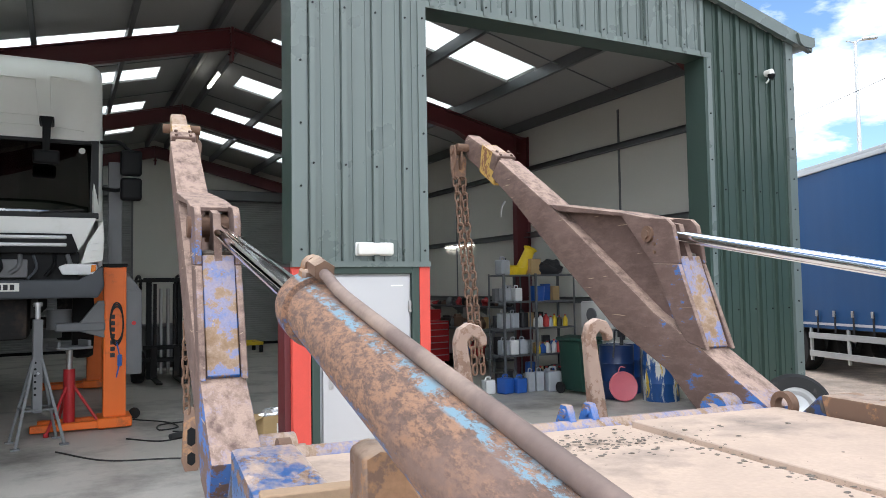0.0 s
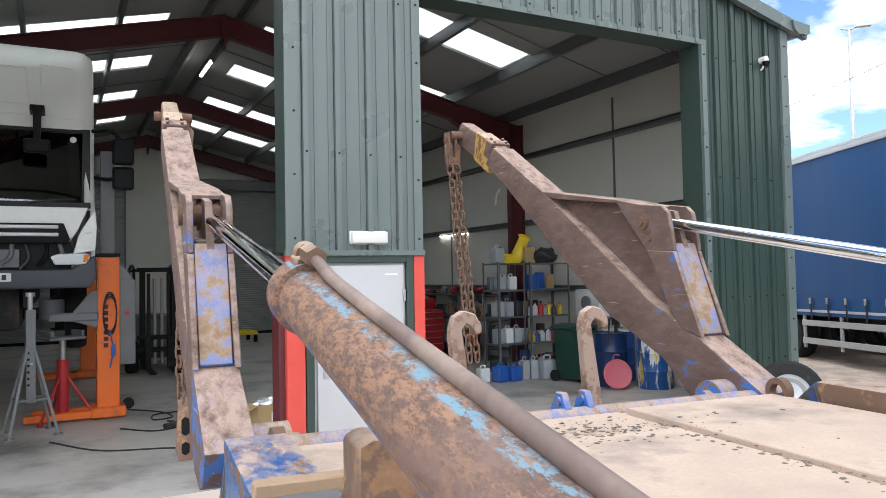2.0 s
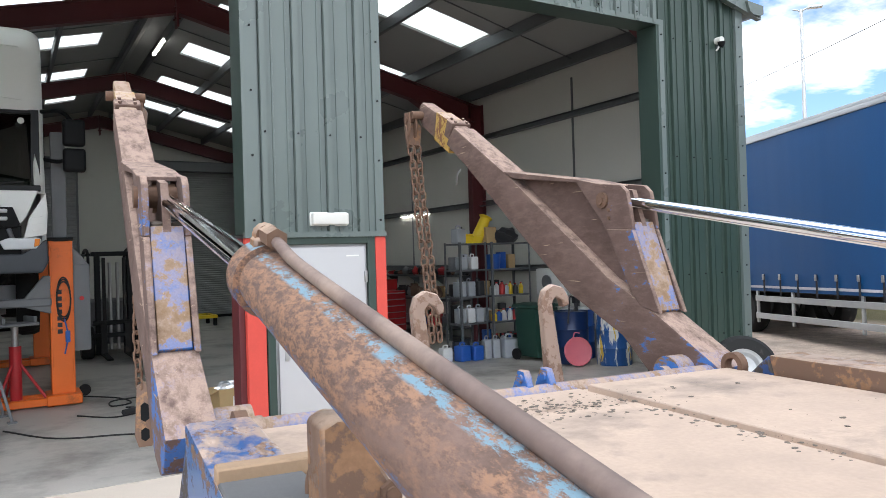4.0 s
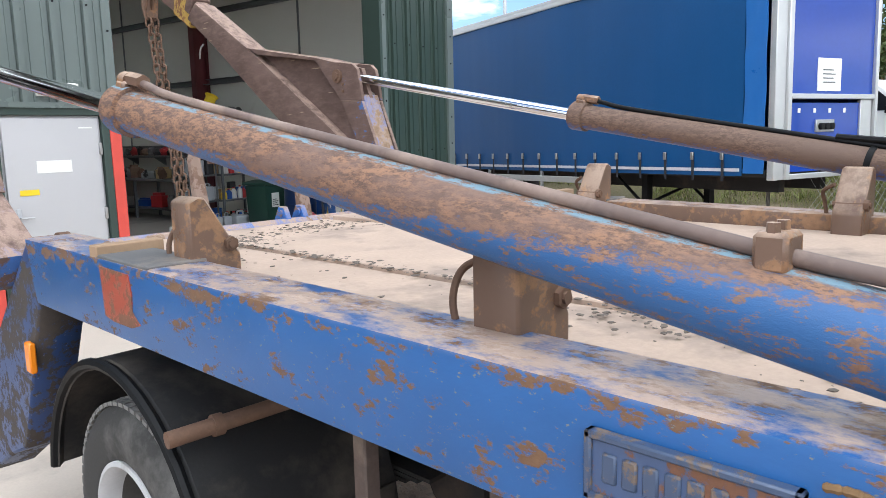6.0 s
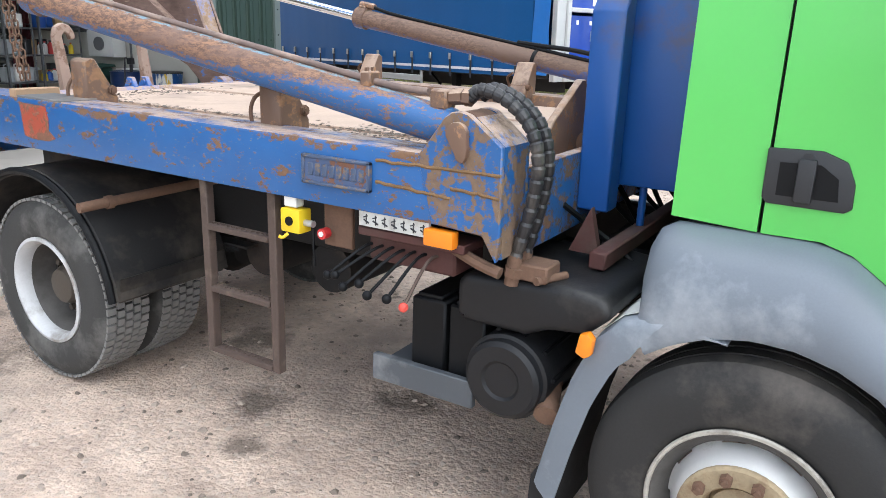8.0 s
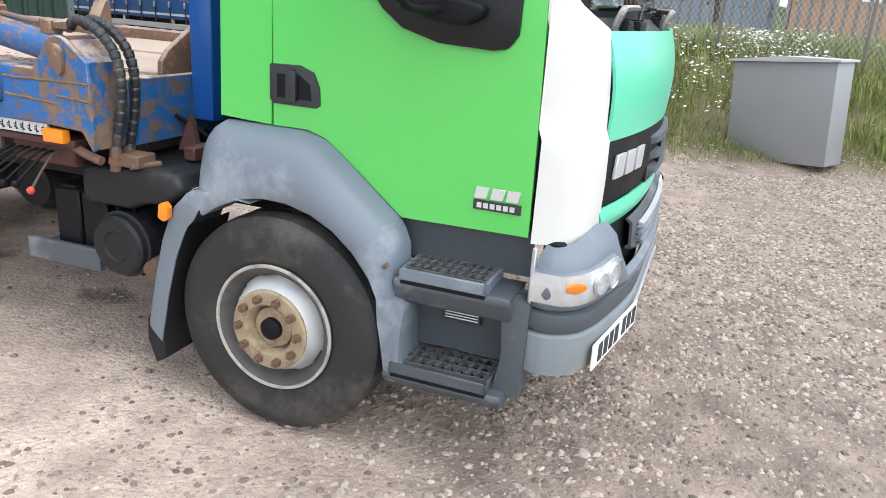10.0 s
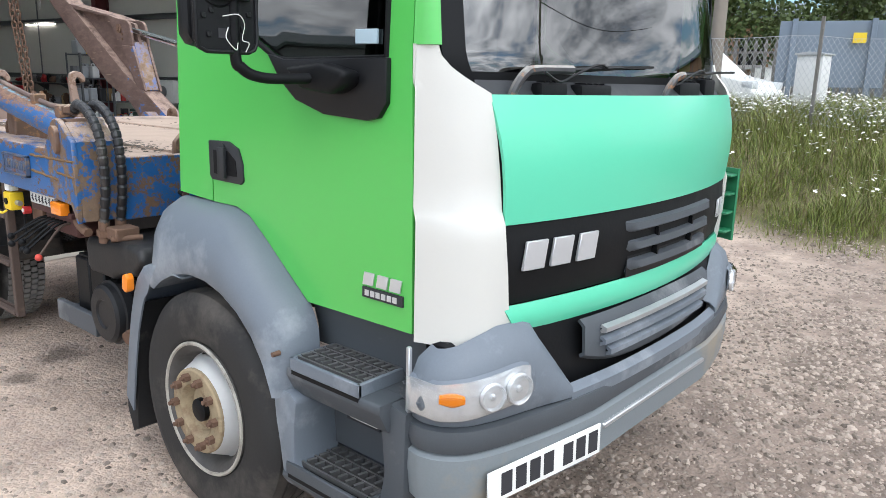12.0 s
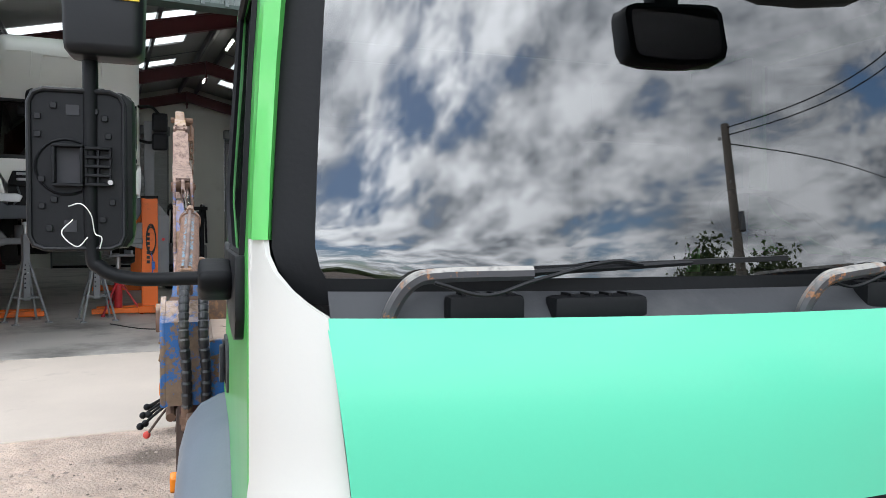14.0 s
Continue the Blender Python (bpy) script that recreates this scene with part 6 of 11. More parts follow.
WIN = [(-2.83, 2.52), (-2.828, 2.0), (-2.87, 1.945), (-3.10, 1.83), (-3.16, 1.822), (-3.63, 1.832), (-3.632, 2.2), (-3.615, 2.52)]
DOOR = [(-2.677, 1.287), (-2.83, 1.287), (-2.91, 1.262), (-2.99, 1.205), (-3.245, 1.0), (-3.745, 1.005)]
for s in (-1, 1):
    lower = DOOR + [(-3.74, 1.45), (-3.73, 1.832)] + [WIN[5], WIN[4], WIN[3], WIN[2], WIN[1]] + [(-2.677, 2.0)]
    rear = [(-2.677, 2.0), WIN[1], WIN[0], (-2.677, 2.52)]
    front = [WIN[5], (-3.73, 1.832), (-3.732, 2.2), (-3.72, 2.52), WIN[7], WIN[6]]
    head = [(-2.677, 2.52), WIN[0], WIN[7], (-3.72, 2.52), (-3.70, 2.60), (-2.677, 2.60)]
    door = part("cab_door", skin([lower, rear, front, head], s, 0.03), M_green, truck, "bright green cab door" if s < 0 else "", angle=50)
    bm = skin([[(-2.43, 1.30), (-2.667, 1.288), (-2.667, 2.62), (-2.43, 2.62)]], s, 0.03)
    part("cab_rear_quarter", bm, M_green, truck)
    # dark shut lines behind the gaps
    for y in (-2.672, -3.742):
        bm = B()
        box(bm, s * 0.955 - 0.04, s * 0.955 + 0.04, y - 0.02, y + 0.02, 1.0 if y < -3 else 1.29, 1.9)
        part("door_seal", bm, M_black, truck)
    bm = skin([[WIN[0], WIN[1], WIN[2], WIN[3], WIN[4], WIN[5], WIN[6], WIN[7]]], s, 0.004, SIDE_X - 0.012)
    pane = part("side_window", bm, M_glass, door, "dark tinted side window")
    pane.visible_shadow = False
    bm = B()
    loop = [(s * (SIDE_X + 0.001 - lean(z)), y, z) for y, z in WIN]
    tube(bm, loop + [loop[0]], 0.011, 6, curved=False)
    part("window_seal", bm, M_black, door)
    bm = B()
    trim = [(-3.07, 1.845), (-3.14, 1.755), (-3.22, 1.695), (-3.36, 1.655), (-3.56, 1.645), (-3.61, 1.655), (-3.645, 1.70), (-3.648, 1.832), (-3.16, 1.826)]
    prism(bm, [(y, z) for y, z in trim], "x", s * 1.03, s * 1.055, 0.008, 2)
    tm = part("mirror_trim", bm, M_black_satin, door, "black moulded trim below the window")
    bm = B()
    prism(bm, [(-3.25, 1.80), (-3.32, 1.735), (-3.47, 1.72), (-3.53, 1.75), (-3.54, 1.79), (-3.42, 1.815)], "x", s * 1.05, s * 1.125, 0.02, 3)
    part("mirror_foot", bm, M_black, tm)
    # recessed door handle
    bm = B()
    prism(bm, [(-2.665, 1.525), (-2.80, 1.528), (-2.86, 1.505), (-2.885, 1.45), (-2.888, 1.385), (-2.87, 1.372), (-2.68, 1.374), (-2.665, 1.39)], "x", s * 1.028, s * 1.043, 0.006, 2)
    h = part("handle_bezel", bm, M_scuttle_d, door, "dark grey handle surround")
    bm = B()
    prism(bm, [(-2.70, 1.49), (-2.80, 1.492), (-2.845, 1.46), (-2.852, 1.40), (-2.70, 1.40)], "x", s * 1.0425, s * 1.0445)
    part("handle_recess", bm, M_black, h)
    bm = B()
    box(bm, s * 1.052 - 0.008, s * 1.052 + 0.008, -2.79, -2.745, 1.388, 1.505, 0.006, 2)
    rod(bm, (s * 1.04, -2.766, 1.508), (s * 1.05, -2.766, 1.508), 0.013, 14)
    part("handle_lever", bm, M_scuttle_d, h)
    # white corner panel, its top curling up beside the screen
    bm = B()
    grid = []
    for z in (0.985, 1.0, 1.1, 1.2, 1.30, 1.36, 1.38, 1.40, 1.5, 1.6, 1.70, 1.738, 1.748, 1.762, 1.782, 1.81, 1.84, 1.872):
        if z < 1.02:
            inner = 0.80
        elif z < 1.34:
            inner = 0.815 + 0.05 * (z - 1.02) / 0.32
        elif z < 1.738:
            inner = 0.865 + 0.048 * (z - 1.34) / 0.40
        else:
            f = (z - 1.738) / 0.134
            inner = 0.913 + 0.098 * (1 - max(0.0, 1 - f) ** 2.4)
        flare = 0.016 if z < 1.37 else (0.008 if z < 1.39 else 0.0)
        row = []
        for j in range(10):
            x = inner + (1.033 - inner) * (1 - (1 - j / 9) ** 1.6)
            th = min(1.0, max(0.0, (x - 0.86) / (1.033 - 0.86)))
            y = front_y(min(x, 0.86), min(z, 1.5)) + 0.235 * (1 - math.sqrt(max(0.0, 1 - th * th))) + 0.10 * max(0.0, z - 1.55) ** 1.2
            row.append((s * (x + flare * 0.4), min(y, -3.742) - flare, z))
        grid.append(row)
    sheet(bm, grid, 0.010)
    part("corner_panel", bm, M_white, truck, "cream white corner panel" if s < 0 else "", angle=60)
    # screen pillar
    bm = B()
    grid = []
    for z, yo, xi, yi in ((1.868, -3.735, 1.004, -3.815), (2.0, -3.736, 0.998, -3.80), (2.2, -3.735, 0.985, -3.775), (2.4, -3.725, 0.968, -3.75), (2.62, -3.70, 0.935, -3.72)):
        xo = SIDE_X - lean(z)
        if s > 0:
            xi, yi = xi + 0.045, yi + 0.05
        grid.append([(s * xo, yo + 0.0, z), (s * (xo - 0.004), yo - 0.02, z), (s * ((xo + xi) / 2 + 0.012), (yo + yi) / 2 - 0.016, z), (s * xi, yi, z), (s * (xi - 0.02), yi + 0.05, z)])
    sheet(bm, grid, 0.015)
    part("screen_pillar", bm, M_green if s < 0 else M_black, truck, angle=60)


def front_strip(x0, x1, z0, z1, out=0.0, n=24, m=5, thick=0.012, z0b=None):
    bm = B()
    sheet(bm, [[(x0 + (x1 - x0) * i / n, front_y(x0 + (x1 - x0) * i / n, z0 + (z1 - z0) * j / m) - out, z0 + (z1 - z0) * j / m) for i in range(n + 1)] for j in range(m + 1)], thick)
    return bm


def trapezoid_strip(zt, xt, zb, xb, out, n=28, m=6, thick=0.012):
    """Front panel between heights zb and zt, with its own width at each."""
    bm = B()
    rows = []
    for j in range(m + 1):
        f = j / m
        z, w = zb + (zt - zb) * f, xb + (xt - xb) * f
        rows.append([(-w + 2 * w * i / n, front_y(-w + 2 * w * i / n, z) - out - 0.012 * math.sin(math.pi * f), z) for i in range(n + 1)])
    sheet(bm, rows, thick)
    return bm


front = part("front_panel", trapezoid_strip(1.735, 0.915, 1.355, 0.868, 0.012), M_aqua, truck, "pale aqua green front flap", angle=60)
gband = part("grille_band", trapezoid_strip(1.352, 0.90, 1.10, 0.855, 0.004), M_black, truck, "black grille band", angle=60)
part("lower_front_strip", trapezoid_strip(1.098, 0.855, 1.005, 0.80, 0.014, m=4), M_aqua, truck, "aqua green lower strip", angle=60)
# raised slats in the band
bm = B()
sheet(bm, [[(x, front_y(x) - 0.008, z) for x in [-0.26 + 0.03 * i for i in range(26)]] for z in (1.10, 1.315)], 0.004)
part("slat_recess", bm, M_black_satin, gband)
for z, w in ((1.285, 0.40), (1.215, 0.385), (1.145, 0.36)):
    bm = B()
    grid = []
    for i in range(25):
        x = 0.10 + w * (-1 + 2 * i / 24)
        e = min(1.0, min(i, 24 - i) / 2.0) ** 0.5
        y = front_y(x)
        grid.append([(x, y - 0.002, z + 0.026), (x, y - 0.006 - 0.028 * e, z + 0.018), (x, y - 0.006 - 0.032 * e, z - 0.008), (x, y - 0.002, z - 0.026)])
    sheet(bm, grid, 0.004)
    part("grille_slat", bm, M_greyd, gband, angle=50)
for x in (-0.08, 0.24):
    for z in (1.25, 1.18):
        bm = B()
        box(bm, x - 0.006, x + 0.006, front_y(x) - 0.03, front_y(x) + 0.01, z - 0.018, z + 0.018)
        part("slat_stay", bm, M_black, gband)
# maker's badges as plain silver shapes
def badge_shape(k, w, h):
    """Plain slanted bars in place of lettering."""
    return [(0, 0), (0.86 * w, 0), (w, h), (0.14 * w, h)]


for k, x in enumerate((-0.805, -0.69, -0.57)):
    bm = B()
    prism(bm, badge_shape(k, 0.105, 0.09), "z", 0, 0.012, 0.002)
    dydx = (front_y(x + 0.1) - front_y(x)) / 0.1
    bm.transform(Matrix.Translation((x, front_y(x) - 0.016, 1.21)) @ Matrix.Rotation(math.atan(dydx), 4, "Z") @ Matrix.Rotation(radians(90), 4, "X"))
    part("badge_bar", bm, M_chromelet, gband, "plain silver badge bar")
for k, x in enumerate((0.66, 0.73)):
    bm = B()
    prism(bm, badge_shape(2, 0.055, 0.08), "z", 0, 0.01, 0.002)
    dydx = (front_y(x + 0.1) - front_y(x)) / 0.1
    bm.transform(Matrix.Translation((x, front_y(x) - 0.016, 1.20)) @ Matrix.Rotation(math.atan(dydx), 4, "Z") @ Matrix.Rotation(radians(90), 4, "X"))
    part("badge_bar", bm, M_chromelet, gband)
# side badge on the near door
for k, y in enumerate((-3.53, -3.592, -3.65)):
    bm = B()
    prism(bm, badge_shape(k, 0.055, 0.042), "z", 0, 0.006, 0.001)
    bm.transform(Matrix.Translation((-1.036, y, 1.125)) @ Matrix.Rotation(radians(-90), 4, "Z") @ Matrix.Rotation(radians(90), 4, "X"))
    part("side_badge_bar", bm, M_chromelet, truck)
bm = B()
box(bm, -1.042, -1.035, -3.71, -3.53, 1.083, 1.118)
sb = part("side_badge_plate", bm, M_ink, truck, "small black model badge")
bm = B()
for k in range(6):
    box(bm, -1.0445, -1.041, -3.555 - 0.025 * k - 0.007, -3.555 - 0.025 * k + 0.011, 1.091, 1.110)
part("badge_bar", bm, M_chromelet, sb)
# open green side duct on the far end of the band
bm = B()
for z in (1.36, 1.27, 1.18, 1.09):
    box(bm, 0.90, 1.0, -3.98, -3.86, z - 0.006, z + 0.006, 0.003)
prism(bm, [(0.885, -3.90), (1.01, -3.87), (1.03, -3.80), (0.9, -3.82)], "z", 1.04, 1.05)
sheet(bm, [[(0.99, -3.99, z), (1.02, -3.93, z), (1.03, -3.82, z)] for z in (1.04, 1.2, 1.39)], 0.012)
part("side_duct", bm, plain("dark_green_plastic", (0.02, 0.20, 0.09), 0.4), truck)

# windscreen
def screen_pt(a, f):
    """a from -1 to 1 across, f from 0 (bottom) to 1 (top)."""
    z = 1.765 + 0.835 * f
    w = (1.0 - 0.055 * max(0.0, f) ** 1.3)
    if f < 0.12:
        w -= 0.05 * ((0.12 - f) / 0.12) ** 2
    x = a * w
    y = -3.93 + 0.088 * f + (0.11 + 0.05 * f) * abs(a) ** 3.4
    return (x, y, z)


NS, NF = 40, 22
bm = B()
sheet(bm, [[screen_pt(-0.93 + 1.965 * i / NS, 0.03 + 0.93 * j / NF) for i in range(NS + 1)] for j in range(NF + 1)])
ws = part("windscreen", bm, M_screen, truck, "clean windscreen mirroring a cloudy sky", angle=80)
ws.visible_shadow = False
bm = B()


def band(a0, a1, f0, f1, n, m):
    t = bmesh.new()
    V = [[t.verts.new(Vector(screen_pt(a0 + (a1 - a0) * i / n, f0 + (f1 - f0) * j / m)) + Vector((0, -0.003, 0))) for i in range(n + 1)] for j in range(m + 1)]
    for p, q in zip(V, V[1:]):
        for i in range(n):
            t.faces.new((p[i], p[i + 1], q[i + 1], q[i]))
    bmesh.ops.recalc_face_normals(t, faces=t.faces)
    bmesh.ops.solidify(t, geom=t.faces[:], thickness=0.012)
    return t


add(bm, band(-1.0, -0.925, -0.02, 1.0, 4, 24))
add(bm, band(1.03, 1.05, -0.02, 1.0, 2, 24))
add(bm, band(-0.925, 1.03, -0.02, 0.04, 40, 3))
add(bm, band(-0.925, 1.03, 0.96, 1.0, 40, 2))
part("screen_border", bm, M_black, ws, "black screen border", angle=60)
# roof, rear wall, floor of the cab
bm = B()
grid = []
for j, (y, z, w) in enumerate(((-3.85, 2.598, 0.945), (-3.84, 2.66, 0.92), (-3.74, 2.72, 0.88), (-3.5, 2.77, 0.86), (-2.7, 2.77, 0.86), (-2.45, 2.73, 0.86), (-2.43, 2.60, 0.95))):
    grid.append([(-0.985, max(y, -3.70), 2.60)] + [(w * a, y - (0.0 if j > 1 else 0.0) + (0.15 * abs(a) ** 3.2 if j < 3 else 0), z - 0.05 * abs(a) ** 4) for a in (-1, -0.8, -0.5, 0, 0.5, 0.8, 1)] + [(0.985, max(y, -3.70), 2.60)])
sheet(bm, grid, 0.02)
part("cab_roof", bm, M_green, truck, "green cab roof", angle=60)
bm = B()
box(bm, -0.98, 0.98, -2.46, -2.43, 1.30, 2.60, 0.01)
part("cab_rear_wall", bm, M_green, truck)
for s in (-1, 1):
    bm = B()
    box(bm, *sorted((s * 0.985, s * 0.965)), -3.70, -2.48, 1.27, 1.80, 0.008)
    part("door_lining", bm, M_dash, truck, "dark grey inner door lining")
    bm = B()
    prism(bm, [(-2.82, 1.80), (-2.48, 1.80), (-2.48, 2.55), (-2.82, 2.55)], "x", *sorted((s * 0.93, s * 0.90)))
    part("pillar_lining", bm, M_dash, truck)
bm = B()
box(bm, -0.90, 0.90, -2.485, -2.465, 1.27, 2.56, 0.006)
part("rear_lining", bm, M_seat, truck, "dark rear cab lining")
bm = B()
box(bm, -0.86, 0.86, -3.45, -2.48, 2.56, 2.585, 0.006)
part("roof_lining", bm, M_dash, truck)
bm = B()
box(bm, -0.95, 0.95, -3.70, -2.46, 1.22, 1.27)
box(bm, -0.86, 0.86, -3.82, -3.55, 1.27, 1.70, 0.03)
box(bm, -0.42, 0.42, -3.4, -2.7, 1.27, 1.55, 0.04)
part("cab_floor", bm, M_dash, truck)
bm = B()
prism(bm, [(-3.83, 1.70), (-3.82, 1.735), (-3.70, 1.79), (-3.60, 1.78), (-3.52, 1.68), (-3.55, 1.58), (-3.8, 1.60)], "x", -0.84, 0.84, 0.015, 2)
part("dashboard", bm, M_dash, truck)
for x in (-0.55, 0.5):
    bm = B()
    box(bm, x - 0.24, x + 0.24, -3.15, -2.65, 1.50, 1.66, 0.04, 2)
    seat = part("cab_seat", bm, M_seat, truck)
    bm = B()
    box(bm, x - 0.23, x + 0.23, -2.72, -2.58, 1.62, 2.22, 0.05, 2, m=Matrix.Translation((0, 0, 0)))
    box(bm, x - 0.14, x + 0.14, -2.66, -2.56, 2.26, 2.46, 0.04, 2)
    part("seat_back", bm, M_seat, seat)
bm = B()
lathe(bm, [(0.20, -0.012), (0.216, 0.0), (0.20, 0.012), (0.188, 0.0)], 40, Matrix.Translation((0.5, -3.45, 1.88)) @ Matrix.Rotation(radians(40), 4, "X"), True)
rod(bm, (0.5, -3.45, 1.88), (0.5, -3.6, 1.72), 0.03, 10)
box(bm, 0.32, 0.68, -3.46, -3.44, 1.87, 1.89)
part("steering_wheel", bm, M_black, truck)
bm = B()
box(bm, -1.034, -1.024, -3.585, -3.49, 1.872, 1.915, 0.002)
part("window_sticker", bm, plain("pale_blue_label", (0.42, 0.55, 0.62), 0.5, vary=0.05, relief=0.0), truck, "small pale sticker")

# scuttle behind the front flap, wipers
M_scuttle = plain("dusty_scuttle_plastic", (0.032, 0.034, 0.038), 0.6, vary=0.2, scale=5, relief=0.2, dirt=(0.07, 0.07, 0.07), dirty=0.2)
bm = B()
sheet(bm, [[(x, front_y(x, 1.4) * (1 - k) + screen_pt(x / 0.99, 0)[1] * k + 0.03 * (1 - k), z) for x in [-0.90 + 0.045 * i for i in range(41)]] for k, z in ((0.0, 1.66), (0.15, 1.70), (0.55, 1.735), (0.85, 1.758), (1.0, 1.775))])
part("scuttle", bm, M_scuttle, truck, "dark grey plastic scuttle", angle=60)
for x0, x1, y0, y1, z1 in ((-0.70, -0.55, -3.955, -3.91, 1.772), (-0.50, -0.30, -3.975, -3.92, 1.768), (0.25, 0.45, -3.975, -3.92, 1.785), (0.55, 0.66, -3.955, -3.90, 1.80)):
    bm = B()
    box(bm, x0, x1, y0, y1, 1.69, z1, 0.014, 2)
    for k in range(4):
        xx = x0 + (x1 - x0) * (0.2 + 0.2 * k)
        box(bm, xx - 0.004, xx + 0.004, y0 + 0.01, y1 - 0.005, z1 - 0.004, z1 + 0.004)
    part("scuttle_fitting", bm, M_black, truck)
M_wiper = worn("scuffed_wiper_paint", (0.05, 0.05, 0.055), rusty=0.35, dusty=0.6, scale=18, dust=(0.42, 0.40, 0.36), rust=(0.2, 0.09, 0.04))
for x0 in (-0.80, 0.04):
    bm = B()
    tube(bm, [(x0 - 0.01, front_y(x0) + 0.055, 1.69), (x0 + 0.005, front_y(x0) + 0.045, 1.75), (x0 + 0.035, front_y(x0) + 0.03, 1.796), (x0 + 0.09, front_y(x0) + 0.03, 1.808), (x0 + 0.26, -3.957, 1.812)], 0.0145, 8)
    wp = part("wiper_arm", bm, M_wiper, truck, "scuffed rusty wiper arm")
    bm = B()
    tube(bm, [(x0 + 0.25, -3.955, 1.812), (x0 + 0.45, -3.945, 1.820), (x0 + 0.62, -3.94, 1.828)], 0.007, 6)
    part("wiper_rod", bm, M_black_satin, wp)
    bm = B()
    box(bm, x0 + 0.26, x0 + 0.86, -3.945, -3.93, -0.006, 0.004, m=Matrix.Translation((0, 0, 1.812)) @ Matrix.Translation((x0, 0, 0)) @ Matrix.Rotation(radians(-1.6), 4, "Y") @ Matrix.Translation((-x0, 0, 0)))
    part("wiper_blade", bm, M_black_satin, wp)
    bm = B()
    tube(bm, [(x0 + 0.06, -3.99, 1.80), (x0 + 0.16, -3.98, 1.775), (x0 + 0.26, -3.975, 1.80), (x0 + 0.42, -3.96, 1.832), (x0 + 0.5, -3.95, 1.825)], 0.004, 6)
    part("washer_hose", bm, M_black_satin, wp)

# kerb mirror reaching out from the roof edge on a tapered arm
KM = Matrix.Translation((-0.042, -4.085, 2.40)) @ Matrix.Rotation(radians(-5), 4, "Y")
bm = B()
ring = [(-0.150, -0.045), (-0.140, -0.066), (-0.10, -0.078), (0.0, -0.084), (0.10, -0.080), (0.135, -0.066), (0.147, -0.04), (0.150, 0.05), (0.140, 0.068), (0.11, 0.074), (-0.11, 0.076), (-0.138, 0.068), (-0.148, 0.05)]
rings = [[(x * k, y, z * k + max(0.0, -y) * 0.45) for x, z in ring] for k, y in ((0.90, 0.034), (0.97, 0.034), (1.0, 0.022), (1.0, -0.004), (0.97, -0.04), (0.86, -0.07), (0.62, -0.09), (0.30, -0.098))]
V = [[bm.verts.new(p) for p in row] for row in rings]
for p, q in zip(V, V[1:]):
    for i in range(len(ring)):
        k = (i + 1) % len(ring)
        bm.faces.new((p[i], p[k], q[k], q[i]))
bm.faces.new(V[0])
bm.faces.new(V[-1])
bm.transform(KM)
km = part("kerb_mirror", bm, M_black, truck, "black kerb mirror on an arm above the screen", angle=50)
bm = B()
prism(bm, [(x * 0.86, z * 0.84) for x, z in ring], "y", 0.0345, 0.0365, m=KM)
part("mirror_glass", bm, M_glass, km, "dark convex mirror glass")
bm = B()
prism(bm, [(-0.040, 0.06), (0.030, 0.06), (0.045, 0.13), (0.06, 0.24), (-0.05, 0.24), (-0.045, 0.14)], "y", -0.03, 0.02, 0.012, 2, m=KM)
tube(bm, [(-0.01, -4.09, 2.62), (-0.01, -4.0, 2.68), (0.0, -3.86, 2.70), (0.0, -3.70, 2.72)], 0.035, 10)
part("mirror_stalk", bm, M_black, km)
